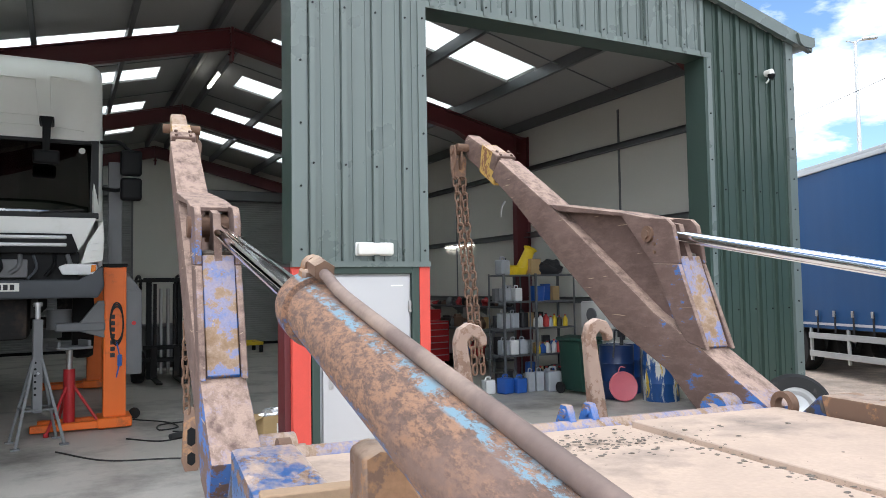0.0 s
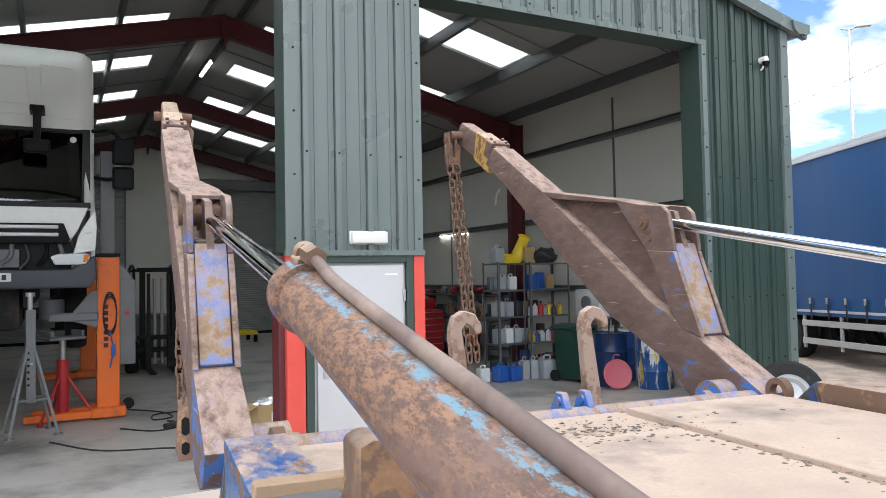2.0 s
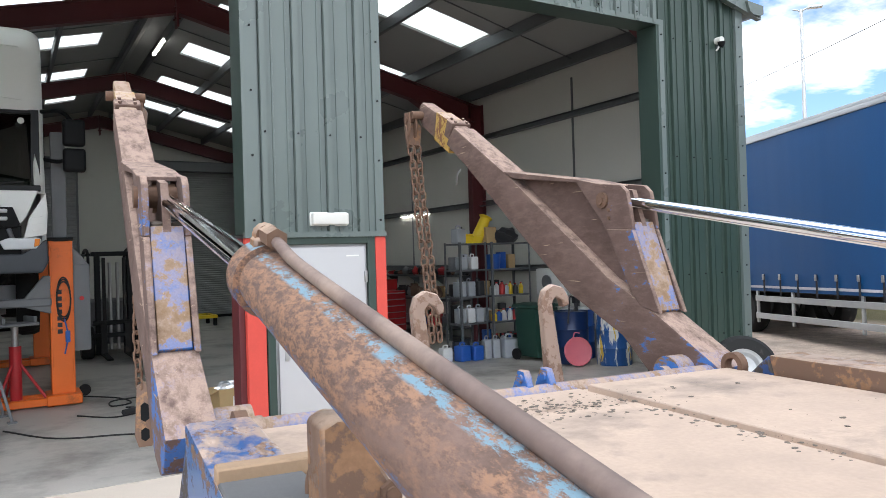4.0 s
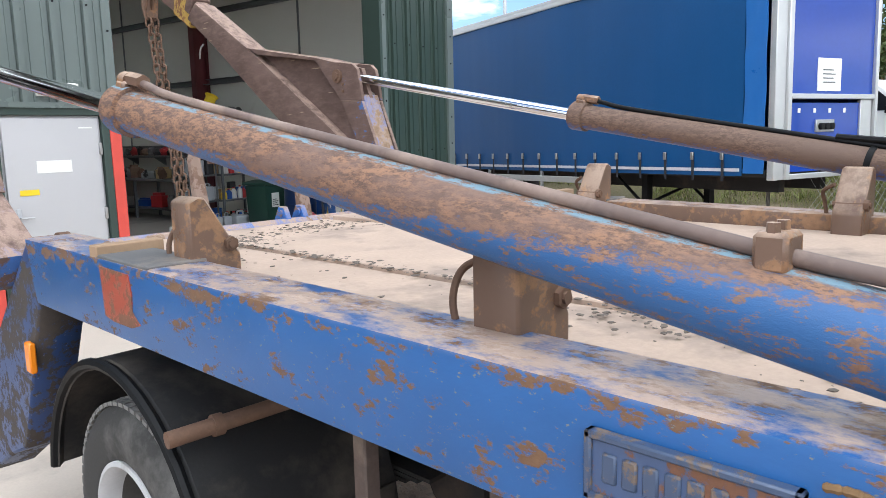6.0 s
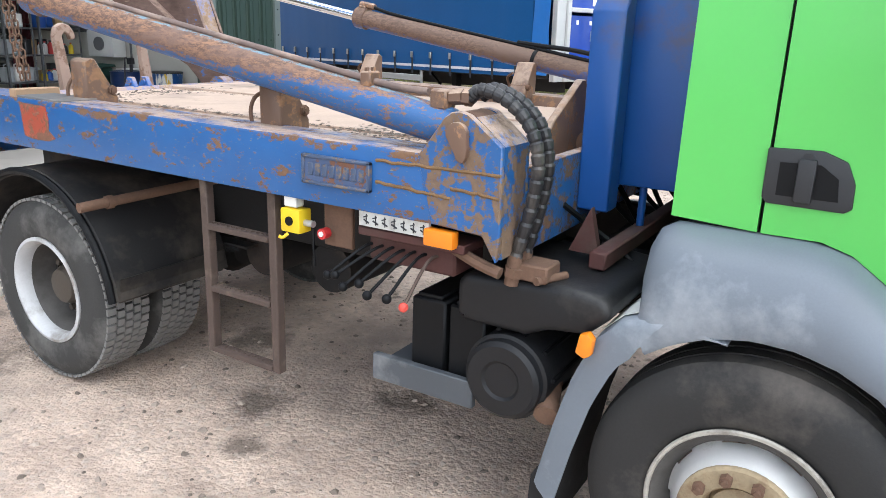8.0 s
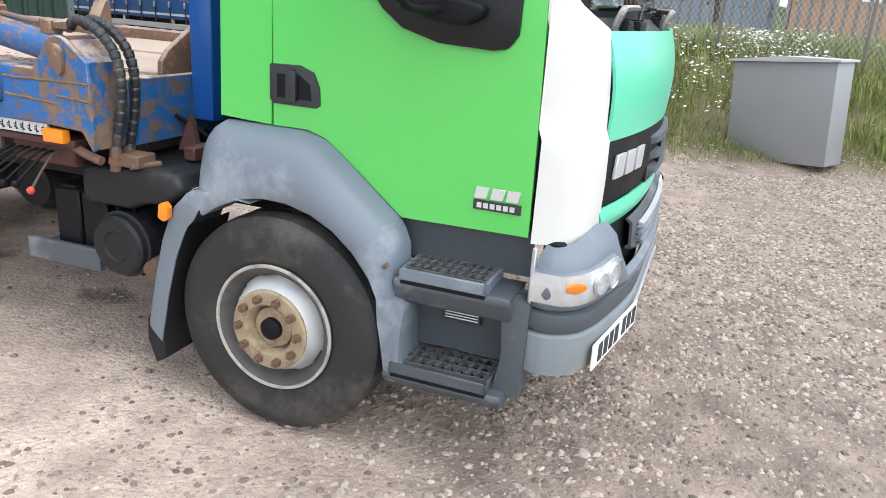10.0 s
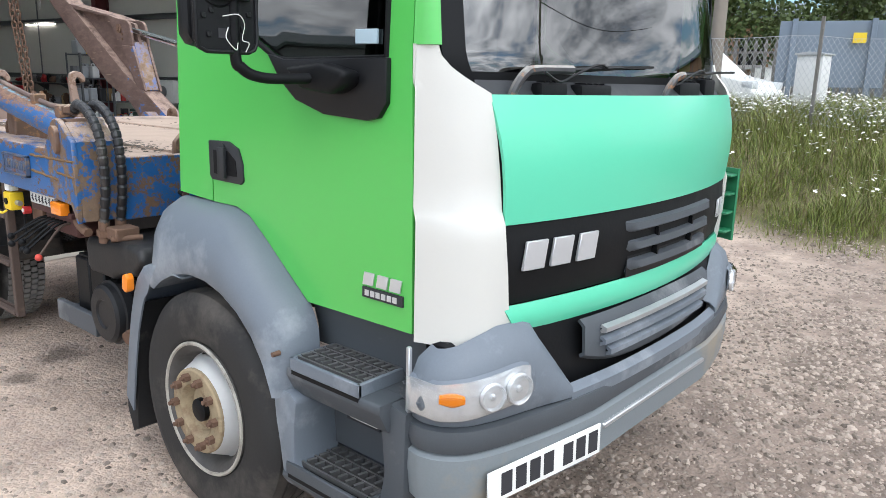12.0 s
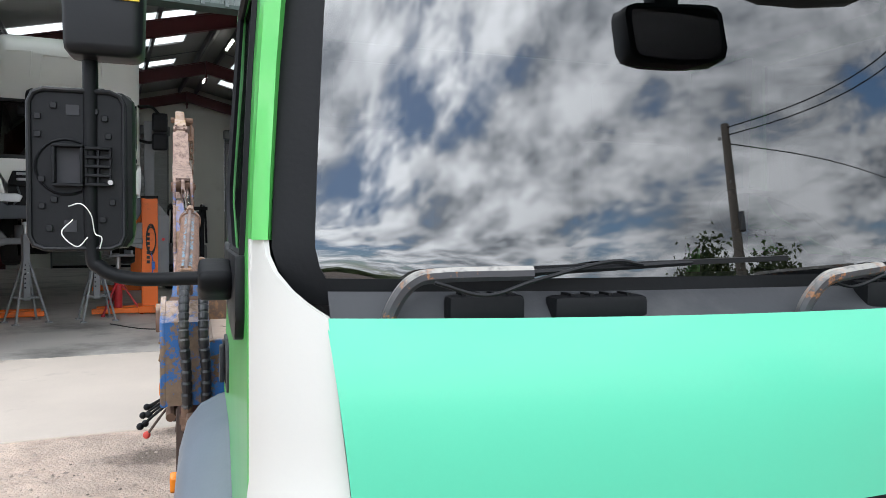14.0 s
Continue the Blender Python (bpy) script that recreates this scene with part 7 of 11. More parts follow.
# door mirrors
for s in (-1, 1):
    bm = B()
    if s > 0:
        tube(bm, [(1.03, -3.40, 1.772), (1.3, -3.37, 1.765), (1.62, -3.35, 1.765), (1.73, -3.34, 1.80), (1.75, -3.335, 1.86), (1.75, -3.335, 2.2), (1.75, -3.335, 2.56), (1.72, -3.34, 2.61), (1.62, -3.36, 2.63), (0.95, -3.45, 2.62)], 0.0165, 10)
    else:
        tube(bm, [(s * 1.06, -3.40, 1.772), (s * 1.15, -3.37, 1.765), (s * 1.27, -3.35, 1.765), (s * 1.335, -3.34, 1.79), (s * 1.355, -3.335, 1.85), (s * 1.355, -3.335, 2.2), (s * 1.355, -3.335, 2.45), (s * 1.33, -3.34, 2.53), (s * 1.2, -3.4, 2.55), (s * 0.97, -3.45, 2.55)], 0.0165, 10)
    ma = part("mirror_arm", bm, M_black, truck, "black tubular mirror arm")
    bm = B()
    if s < 0:
        # bare backing tray with clips and ribs, the glass missing
        rim_x, rim_z, cut = 0.098, 0.178, 0.03
        plan = [(u * (rim_x - cut * (1 - c)), w * (rim_z - cut * (1 - d))) for u, w, c, d in
                ((-1, -1, 0, 1), (1, -1, 0, 1), (1, -1, 0.7, 0.7), (1, -1, 1, 0), (1, 1, 1, 0), (1, 1, 0.7, 0.7), (1, 1, 0, 1), (-1, 1, 0, 1), (-1, 1, 0.7, 0.7), (-1, 1, 1, 0), (-1, -1, 1, 0), (-1, -1, 0.7, 0.7))]
        prism(bm, [(-1.382 + u, 2.012 + w) for u, w in plan], "y", -3.340, -3.318, 0.004)
        hs = part("mirror_tray", bm, M_tray, ma, "bare black mirror tray without its glass")
        bm = B()
        tube(bm, [(-1.382 + u, -3.342, 2.012 + w) for u, w in plan + plan[:2]], 0.006, 8, curved=False)
        part("tray_lip", bm, M_black_satin, hs)
        for x0, x1, z0, z1 in ((-1.432, -1.368, 1.974, 1.981), (-1.432, -1.368, 2.062, 2.069), (-1.432, -1.425, 1.981, 2.062), (-1.375, -1.368, 1.981, 2.062)):
            bm = B()
            box(bm, x0, x1, -3.362, -3.339, z0, z1, 0.002)
            part("motor_frame", bm, M_tray, hs)
        for x0, x1, z0, z1 in ((-1.424, -1.376, 1.982, 2.061), (-1.405, -1.378, 2.135, 2.158), (-1.41, -1.385, 1.872, 1.898)):
            bm = B()
            box(bm, x0, x1, -3.3425, -3.339, z0, z1)
            part("opening", bm, M_ink, hs, "black opening in the tray")
        for k in range(5):
            bm = B()
            box(bm, -1.366, -1.312, -3.358, -3.339, 1.976 + 0.0205 * k, 1.983 + 0.0205 * k, 0.0015)
            part("rib", bm, M_tray, hs)
        for x in (-1.366, -1.341, -1.316):
            bm = B()
            box(bm, x, x + 0.005, -3.354, -3.339, 1.976, 2.065)
            part("rib", bm, M_tray, hs)
        for x, z in ((-1.462, 2.09), (-1.462, 2.13), (-1.455, 1.99), (-1.455, 1.93), (-1.44, 1.88), (-1.325, 2.13), (-1.318, 2.09), (-1.31, 1.94), (-1.345, 2.145), (-1.43, 2.155), (-1.33, 1.90), (-1.43, 1.945)):
            bm = B()
            box(bm, x - 0.007, x + 0.007, -3.346, -3.339, z - 0.007, z + 0.007, 0.0015)
            part("clip", bm, M_black_satin, hs)
        bm = B()
        lathe(bm, [(0.058, 0), (0.062, 0.005), (0.067, 0.0)], 28, Matrix.Translation((-1.405, -3.339, 2.018)) @ Matrix.Rotation(radians(90), 4, "X"))
        part("motor_ring", bm, M_tray, hs)
        bm = B()
        rod(bm, (-1.312, -3.34, 1.985), (-1.312, -3.362, 1.985), 0.006, 10)
        part("screw", bm, M_steel, hs)
        bm = B()
        tube(bm, [(-1.40, -3.35, 1.93), (-1.37, -3.38, 1.935), (-1.35, -3.38, 1.91), (-1.345, -3.36, 1.87), (-1.33, -3.37, 1.86), (-1.335, -3.36, 1.835)], 0.0014, 5)
        tube(bm, [(-1.39, -3.36, 1.9), (-1.41, -3.38, 1.87), (-1.38, -3.38, 1.84), (-1.36, -3.36, 1.86)], 0.0014, 5)
        part("loose_wire", bm, M_paper, hs, "loose thin wires")
        bm = B()
        prism(bm, [(-1.47, 1.85), (-1.28, 1.83), (-1.265, 1.86), (-1.265, 2.18), (-1.29, 2.20), (-1.46, 2.19), (-1.485, 2.16), (-1.485, 1.88)], "y", -3.31, -3.25, 0.02, 2)
        part("mirror_shell", bm, M_black_satin, ma)
    else:
        prism(bm, [(1.62, 2.20), (1.84, 2.22), (1.86, 2.18), (1.86, 1.88), (1.83, 1.84), (1.66, 1.83), (1.62, 1.88)], "y", -3.42, -3.30, 0.03, 3)
        part("mirror_housing", bm, M_black, ma, "black mirror housing")
    bm = B()
    x0 = -1.32 if s < 0 else 1.74
    if s > 0:
        prism(bm, [(1.57, 2.53), (1.84, 2.56), (1.86, 2.52), (1.85, 2.33), (1.82, 2.29), (1.66, 2.285), (1.60, 2.36)], "y", -3.43, -3.30, 0.03, 3)
    else:
        prism(bm, [(x0 - 0.08, 2.26), (x0 + 0.08, 2.26), (x0 + 0.085, 2.44), (x0 + 0.06, 2.48), (x0 - 0.07, 2.47), (x0 - 0.085, 2.43)], "y", -3.42, -3.30, 0.025, 3)
    wm = part("wide_angle_mirror", bm, M_black_satin, ma, "black upper mirror housing")
    if s < 0:
        bm = B()
        box(bm, -1.30, -1.245, -3.425, -3.418, 2.38, 2.45, m=Matrix.Translation((0, 0.0, 0)) )
        part("sticker", bm, M_yellow, wm, "yellow sticker")

# grey wheel arch, steps, bumper
M_patch = plain("peeling_pale_film", (0.55, 0.57, 0.54), 0.6, vary=0.15, scale=12, relief=0.3, dirt=(0.3, 0.31, 0.33), dirty=0.25)
for s in (-1, 1):
    bm = B()
    c = (-2.756, 0.482)
    inner = [(c[0] + 0.515 * math.cos(radians(a)), c[1] + 0.545 * math.sin(radians(a))) for a in (158, 150, 138, 126, 114, 102, 90, 78, 66, 54, 46, 40)]
    inner = [(c[0] * 2 - y, z) for y, z in inner][::-1]
    outer = [(-2.385, 1.03), (-2.375, 1.18), (-2.40, 1.25), (-2.44, 1.285), (-2.82, 1.285), (-2.91, 1.262), (-2.99, 1.205), (-3.245, 0.995), (-3.285, 0.90), (-3.295, 0.70), (-3.27, 0.68)]
    poly = [(c[0] + 0.37, c[1] + 0.545 * math.sin(radians(50)) + 0.1)]
    arch = [(c[0] - 0.515 * math.cos(radians(a)), c[1] + 0.545 * math.sin(radians(a))) for a in (22, 34, 46, 58, 70, 82, 94, 106, 118, 128)]
    grid_o = outer[::-1]
    n = 26

    def resample(P, n):
        L = [0.0]
        for p, q in zip(P, P[1:]):
            L.append(L[-1] + math.dist(p, q))
        out = []
        for i in range(n + 1):
            d = L[-1] * i / n
            k = max(j for j in range(len(L) - 1) if L[j] <= d + 1e-9)
            f = (d - L[k]) / max(1e-9, L[k + 1] - L[k])
            out.append((P[k][0] + (P[k + 1][0] - P[k][0]) * f, P[k][1] + (P[k + 1][1] - P[k][1]) * f))
        return out
    O, I = resample(grid_o, n), resample(arch, n)
    rows = []
    for f, x in ((0.0, 1.02), (0.02, 1.05), (0.12, 1.115), (0.3, 1.16), (0.6, 1.185), (0.92, 1.195), (1.0, 1.185), (1.0, 1.0)):
        rows.append([(s * x, O[i][0] + (I[i][0] - O[i][0]) * f, O[i][1] + (I[i][1] - O[i][1]) * f) for i in range(n + 1)])
    sheet(bm, rows, 0.008)
    part("wheel_arch", bm, M_greyp, truck, "weathered grey plastic wheel arch", angle=50)
    bm = B()
    P = [(-2.66, 1.0), (-2.5, 1.035), (-2.36, 1.0), (-2.28, 0.92), (-2.22, 0.78), (-2.17, 0.60), (-2.13, 0.42), (-2.12, 0.37)]
    P2 = resample(P, 22)
    sheet(bm, [[(s * x, y + dy * min(1.0, i / 8), z + dz * min(1.0, i / 8)) for i, (y, z) in enumerate(P2)] for x, dy, dz in ((0.80, 0, 0), (1.14, 0, 0.0), (1.178, -0.003, -0.004), (1.19, -0.02, -0.018), (1.19, -0.075, -0.075))], 0.008)
    sg = part("splash_guard", bm, M_greyp, truck, "grey front splash guard", angle=50)
    bm = B()
    prism(bm, [(-2.15, 0.46), (-2.105, 0.38), (-2.10, 0.28), (-2.14, 0.17), (-2.19, 0.2), (-2.2, 0.35), (-2.24, 0.60), (-2.30, 0.82), (-2.26, 0.80), (-2.19, 0.58)], "x", *sorted((s * 1.17, s * 0.82)), 0.003)
    part("rubber_flap", bm, M_rubber, sg, "black rubber mud flap")
    bm = B()
    sheet(bm, [[(s * (x + 0.008 * math.sin(9 * i + 40 * x)), y, z + 0.007) for i, (y, z) in enumerate(P2[5:10])] for x in (0.90, 0.98, 1.06, 1.13)], 0.002)
    part("pale_patch", bm, M_patch, sg, "peeling pale patch")
    bm = B()
    prism(bm, [(-2.27, 0.865), (-2.29, 0.88), (-2.295, 0.93), (-2.275, 0.95), (-2.25, 0.94), (-2.24, 0.88)], "x", *sorted((s * 1.19, s * 1.225)), 0.008, 2)
    part("arch_marker", bm, M_amber, sg, "amber side repeater")
    bm = B()
    rod(bm, (s * 1.17, -3.255, 0.85), (s * 1.20, -3.255, 0.85), 0.009, 10)
    part("arch_screw", bm, M_rust, truck)
    # step well
    bm = B()
    sheet(bm, [[(s * x, y, z) for y in (-3.22, -3.40, -3.60, -3.76)] for x, z in ((1.0, 1.02), (0.97, 0.90), (0.965, 0.83))], 0.01)
    sheet(bm, [[(s * x, y, z) for y in (-3.20, -3.40, -3.60, -3.76)] for x, z in ((1.06, 0.80), (1.03, 0.70), (0.985, 0.60), (0.975, 0.47))], 0.01)
    st = part("step_well", bm, M_greyd, truck, "dark grey step panels", angle=50)
    for prof, y0, y1, mt in (([(0.94, 0.802), (1.158, 0.802), (1.163, 0.775), (1.125, 0.700), (1.04, 0.685), (0.95, 0.69)], -3.735, -3.275, M_greyd),
                             ([(0.92, 0.412), (1.168, 0.412), (1.174, 0.388), (1.15, 0.352), (1.05, 0.34), (0.93, 0.345)], -3.735, -3.25, M_greyd)):
        bm = B()
        prism(bm, [(s * x, z) for x, z in prof], "y", y0, y1, 0.010, 2)
        part("step_body", bm, mt, st, "moulded grey step body", angle=50)
    bm = B()
    prism(bm, [(-3.205, 0.715), (-3.30, 0.715), (-3.335, 0.69), (-3.32, 0.58), (-3.318, 0.46), (-3.35, 0.40), (-3.30, 0.362), (-3.255, 0.37), (-3.235, 0.50), (-3.215, 0.60)], "x", *sorted((s * 0.96, s * 1.168)), 0.016, 2)
    part("arch_tail", bm, M_greyp, st, "weathered grey panel below the wheel arch", angle=50)
    for z, y0, y1, xo in ((0.845, -3.645, -3.30, 1.165), (0.455, -3.68, -3.28, 1.175)):
        bm = B()
        for a, b, e, f in ((0.95, xo, y0, y0 + 0.015), (0.95, xo, y1 - 0.015, y1), (xo - 0.015, xo, y0, y1), (0.95, 0.965, y0, y1)):
            box(bm, *sorted((s * a, s * b)), e, f, z - 0.045, z, 0.003)
        tr = part("step_frame", bm, M_greyp if z > 0.6 else M_greyd, st)
        bm = B()
        box(bm, *sorted((s * 0.952, s * (xo - 0.002))), y0 + 0.002, y1 - 0.002, z - 0.065, z - 0.04, 0.006)
        part("step_tray", bm, M_black, st)
        bm = B()
        n = 10
        for k in range(n):
            y = y0 + 0.02 + (y1 - y0 - 0.04) * k / (n - 1)
            for x in (0.995, 1.05, 1.105):
                box(bm, s * x - 0.018, s * x + 0.018, -0.0065, 0.0065, z - 0.02, z + 0.003, m=Matrix.Translation((0, y, 0)) @ Matrix.Translation((s * x, 0, 0)) @ Matrix.Rotation(radians(14 * s), 4, "Z") @ Matrix.Translation((-s * x, 0, 0)))
        for x in (0.97, 1.022, 1.078, 1.135):
            box(bm, s * x - 0.004, s * x + 0.004, y0 + 0.01, y1 - 0.01, z - 0.018, z + 0.001)
        part("step_grating", bm, M_grating, tr, "grey slotted metal step grating")
    bm = B()
    box(bm, *sorted((s * 1.0, s * 1.02)), -3.59, -3.43, 0.615, 0.73)
    vp = part("warning_label", bm, M_ink, st, "black printed label plate")
    bm = B()
    for k in range(9):
        box(bm, *sorted((s * 1.0195, s * 1.0215)), -3.58, -3.445, 0.625 + 0.0115 * k, 0.629 + 0.0115 * k)
    part("printed_lines", bm, M_paper, vp)

PLAN = [(1.09, -3.79), (1.10, -3.82), (1.103, -3.86), (1.08, -3.92), (1.03, -3.972), (0.95, -4.008), (0.85, -4.035), (0.65, -4.075), (0.4, -4.105), (0.2, -4.115)]
PLAN = [(-x, y) for x, y in PLAN] + [(0.0, -4.118)] + PLAN[::-1]
DENSE = [(p.x, p.y) for p in smooth_path([(x, y, 0.0) for x, y in PLAN], 6)]


def bumper_piece(zb, zt, keep, prof, thick=0.012):
    """A piece of the bumper: zb and zt give its edges at each x, prof lists (share of height, outset)."""
    P = [p for p in DENSE if keep(p[0])]
    rows = []
    for f, o in prof:
        row = []
        for i, p in enumerate(P):
            q, r = P[max(0, i - 1)], P[min(len(P) - 1, i + 1)]
            dx, dy = r[0] - q[0], r[1] - q[1]
            l = math.hypot(dx, dy)
            z0, z1 = zb(abs(p[0])), zt(abs(p[0]))
            row.append((p[0] + dy / l * o, p[1] - dx / l * o, z0 + (z1 - z0) * f))
        rows.append(row)
    bm = B()
    sheet(bm, rows, thick)
    return bm


M_bumplow = plain("faded_lower_bumper_plastic", (0.19, 0.215, 0.228), 0.5, vary=0.14, scale=3, grain=120, relief=0.15, dirt=(0.33, 0.26, 0.17), dirty=0.14)
lip = lambda x: 0.50 - 0.015 * (1 - x / 1.1)
bmp = part("bumper_lower", bumper_piece(lip, lambda x: 0.677, lambda x: abs(x) > 0.46, [(0, -0.03), (0.05, -0.004), (0.6, 0.008), (0.92, 0.006), (1.0, -0.02)]), M_bumplow, truck, "scuffed faded grey lower bumper corner", angle=50)
part("bumper_valance", bumper_piece(lambda x: 0.50, lambda x: 0.60, lambda x: abs(x) < 0.47, [(0, -0.05), (0.3, -0.03), (1.0, -0.05)]), M_greyd, bmp, angle=50)
part("bumper_groove", bumper_piece(lambda x: 0.668, lambda x: 0.762, lambda x: abs(x) > 0.44, [(0, -0.035), (0.12, -0.004), (0.5, 0.008), (0.9, 0.0), (1, -0.03)]), M_greyd, bmp, "darker grey bumper band", angle=50)
part("grille_sill", bumper_piece(lambda x: 0.725, lambda x: 0.80, lambda x: abs(x) < 0.62, [(0, -0.04), (0.15, -0.006), (0.7, -0.004), (1, -0.03)]), M_greyp, bmp, angle=50)
for side in (-1, 1):
    part("bumper_upper", bumper_piece(lambda x: 0.755, lambda x: min(1.045, 0.985 + 0.30 * (1.1 - x) if x > 0.77 else 0.80 + 0.245 * (x - 0.59) / 0.18), lambda x: side * x > 0.60,
                                      [(0, -0.03), (0.06, -0.008), (0.3, 0.0), (0.62, -0.006), (0.86, -0.03), (1, -0.075)]), M_greyp, bmp, "grey upper bumper corner", angle=50)
    bm = B()
    box(bm, *sorted((side * 1.02, side * 0.93)), -3.88, -3.80, 0.95, 1.0, 0.01)
    part("bumper_gap", bm, M_black, bmp)
part("grille_recess", bumper_piece(lambda x: 0.74, lambda x: 1.03, lambda x: abs(x) < 0.80, [(0, -0.075), (0.5, -0.07), (1, -0.085)]), M_black, bmp, angle=50)
part("grille_panel", bumper_piece(lambda x: 0.80 + 0.10 * (x / 0.6) ** 3, lambda x: 1.0, lambda x: abs(x) < 0.56, [(0, -0.05), (0.1, -0.03), (0.85, -0.035), (1, -0.06)]), M_greyd, bmp, "dark grey lower grille panel", angle=50)
for z, mt, h, w in ((0.955, M_galv, 0.016, 0.46), (0.912, M_greyp, 0.018, 0.45), (0.868, M_greyp, 0.018, 0.43)):
    part("grille_bar", bumper_piece(lambda x: z - h, lambda x: z + h, lambda x: abs(x) < w, [(0, -0.03), (0.25, -0.008), (0.75, -0.008), (1, -0.03)]), mt, bmp, angle=60)
part("tow_recess", bumper_piece(lambda x: 0.58, lambda x: 0.735, lambda x: abs(x) < 0.46, [(0, -0.09), (1, -0.09)]), M_black, bmp)
bm = B()
box(bm, -0.44, 0.44, -4.115, -4.03, 0.598, 0.618, 0.004)
strip = part("tread_strip", bm, M_galv, bmp, "pale ribbed step strip")
bm = B()
for k in range(30):
    for q in range(3):
        x, y = -0.42 + 0.029 * k, -4.10 + 0.022 * q
        rod(bm, (x, y, 0.616), (x, y, 0.622), 0.006, 6)
part("tread_stud", bm, M_galv, strip)["kind"] = "stuff"
# headlamps
for s in (-1, 1):
    def lamp_edge(x):
        """Lower and upper edge of the lamp at that distance from the middle."""
        g = min(1.0, max(0.0, (1.104 - x) / 0.304))
        mid_, half = 0.846 + 0.042 * g, 0.060 * (1 - abs(2 * g - 0.85) ** 6 * 0.28)
        return mid_ - half, mid_ + half
    keep = lambda x: 0.80 < s * x < 1.092
    P_ok = lambda x: keep(x)
    bm = bumper_piece(lambda x: lamp_edge(x)[0] - 0.007, lambda x: lamp_edge(x)[1] + 0.007, P_ok, [(0, -0.002), (0.1, 0.008), (0.9, 0.006), (1, -0.006)], 0.004)
    sur = part("lamp_surround", bm, M_greyp, truck)
    bm = bumper_piece(lambda x: lamp_edge(x)[0], lambda x: lamp_edge(x)[1], P_ok, [(0, 0.009), (0.12, 0.0105), (0.88, 0.0105), (1, 0.009)], 0.002)
    bowl = part("lamp_bowl", bm, M_bowl, sur, "silver reflector")
    for xc, r in ((0.862, 0.049), (0.965, 0.043)):
        i = min(range(len(DENSE)), key=lambda j: abs(DENSE[j][0] - s * xc))
        px, py = DENSE[i]
        q, r2 = DENSE[i - 1], DENSE[i + 1]
        dx, dy = r2[0] - q[0], r2[1] - q[1]
        ang = math.atan2(dy, dx)
        bm = B()
        lathe(bm, [(r * 1.03, 0.0), (r, 0.014), (r * 0.92, 0.015), (r * 0.8, 0.004), (r * 0.5, 0.001), (r * 0.24, 0.001), (r * 0.2, 0.010), (0.002, 0.012)], 28, Matrix.Translation((px, py, 0.866 if xc < 0.9 else 0.86)) @ Matrix.Rotation(ang, 4, "Z") @ Matrix.Rotation(radians(90), 4, "X") @ Matrix.Translation((0, 0, 0.012)))
        part("reflector", bm, M_bowl, bowl)
    bm = bumper_piece(lambda x: 0.838 + 2.0 * abs(x - 1.065) ** 1.4, lambda x: 0.884 - 2.0 * abs(x - 1.065) ** 1.4, lambda x: 1.038 < s * x < 1.09, [(0, 0.011), (0.2, 0.021), (0.8, 0.021), (1, 0.011)], 0.002)
    part("indicator_bulb", bm, M_amber, bowl, "amber indicator")
    bm = bumper_piece(lambda x: lamp_edge(x)[0], lambda x: lamp_edge(x)[1], P_ok, [(0, 0.012), (0.15, 0.030), (0.5, 0.034), (0.85, 0.030), (1, 0.012)], 0.0)
    hl = part("headlamp_lens", bm, M_lamp, sur, "clear headlamp lens", angle=60)
    hl.visible_shadow = False
    bm = B()
    box(bm, s * 1.09 - 0.008, s * 1.09 + 0.008, -3.795, -3.78, 0.76, 0.99, 0.003)
    part("bumper_bracket", bm, M_galv, truck)
    # dark side skirt between bumper and steps
    bm = B()
    prism(bm, [(-3.80, 0.78), (-3.715, 0.80), (-3.69, 0.72), (-3.705, 0.55), (-3.68, 0.42), (-3.66, 0.365), (-3.79, 0.40)], "x", *sorted((s * 1.115, s * 0.99)), 0.014, 2)
    part("side_skirt", bm, M_greyd, truck)
# number plate with plain bars
bm = B()
box(bm, -0.26, 0.26, -0.004, 0.004, -0.056, 0.056, 0.003)
M_plate = Matrix.Translation((-0.735, -4.072, 0.575)) @ Matrix.Rotation(math.atan2(-0.085, 0.457), 4, "Z") @ Matrix.Rotation(radians(-2), 4, "Y")
bm.transform(M_plate)
np_ = part("number_plate", bm, M_paper, truck, "white front number plate with plain dark bars")
for k in range(7):
    x = -0.205 + 0.062 * k + (0.03 if k > 3 else 0)
    bm = B()
    box(bm, x, x + 0.045, -0.006, -0.0035, -0.038, 0.038)
    bm.transform(M_plate)
    part("plate_bar", bm, M_ink, np_)


# ---- inside the workshop ----
def at_shed(u, v, z=0.016, turn=0):
    return SHED @ Matrix.Translation((u, v, z)) @ Matrix.Rotation(radians(turn), 4, "Z")


M_vanwhite = plain("dusty_white_cab_paint", (0.86, 0.86, 0.82), 0.32, vary=0.05, scale=2, relief=0.03, dirt=(0.70, 0.68, 0.62), dirty=0.10, coat=0.3)
M_plastic_d = plain("charcoal_bumper_plastic", (0.055, 0.062, 0.072), 0.55, vary=0.15, scale=4, relief=0.15)
M_castgrey = plain("grey_hammer_paint", (0.16, 0.165, 0.17), 0.55, vary=0.2, scale=6, relief=0.2)
M_toolred = plain("red_tool_enamel", (0.42, 0.02, 0.025), 0.35, vary=0.12, scale=5, relief=0.06)
M_card = plain("brown_cardboard", (0.48, 0.33, 0.16), 0.85, vary=0.1, scale=6, relief=0.15)
M_can_grey = plain("grey_can_plastic", (0.36, 0.38, 0.40), 0.5, vary=0.1, scale=6)
M_can_blue = plain("blue_can_plastic", (0.02, 0.10, 0.40), 0.4, vary=0.12, scale=6)
M_can_white = plain("white_can_plastic", (0.72, 0.72, 0.70), 0.5, vary=0.08, scale=6)
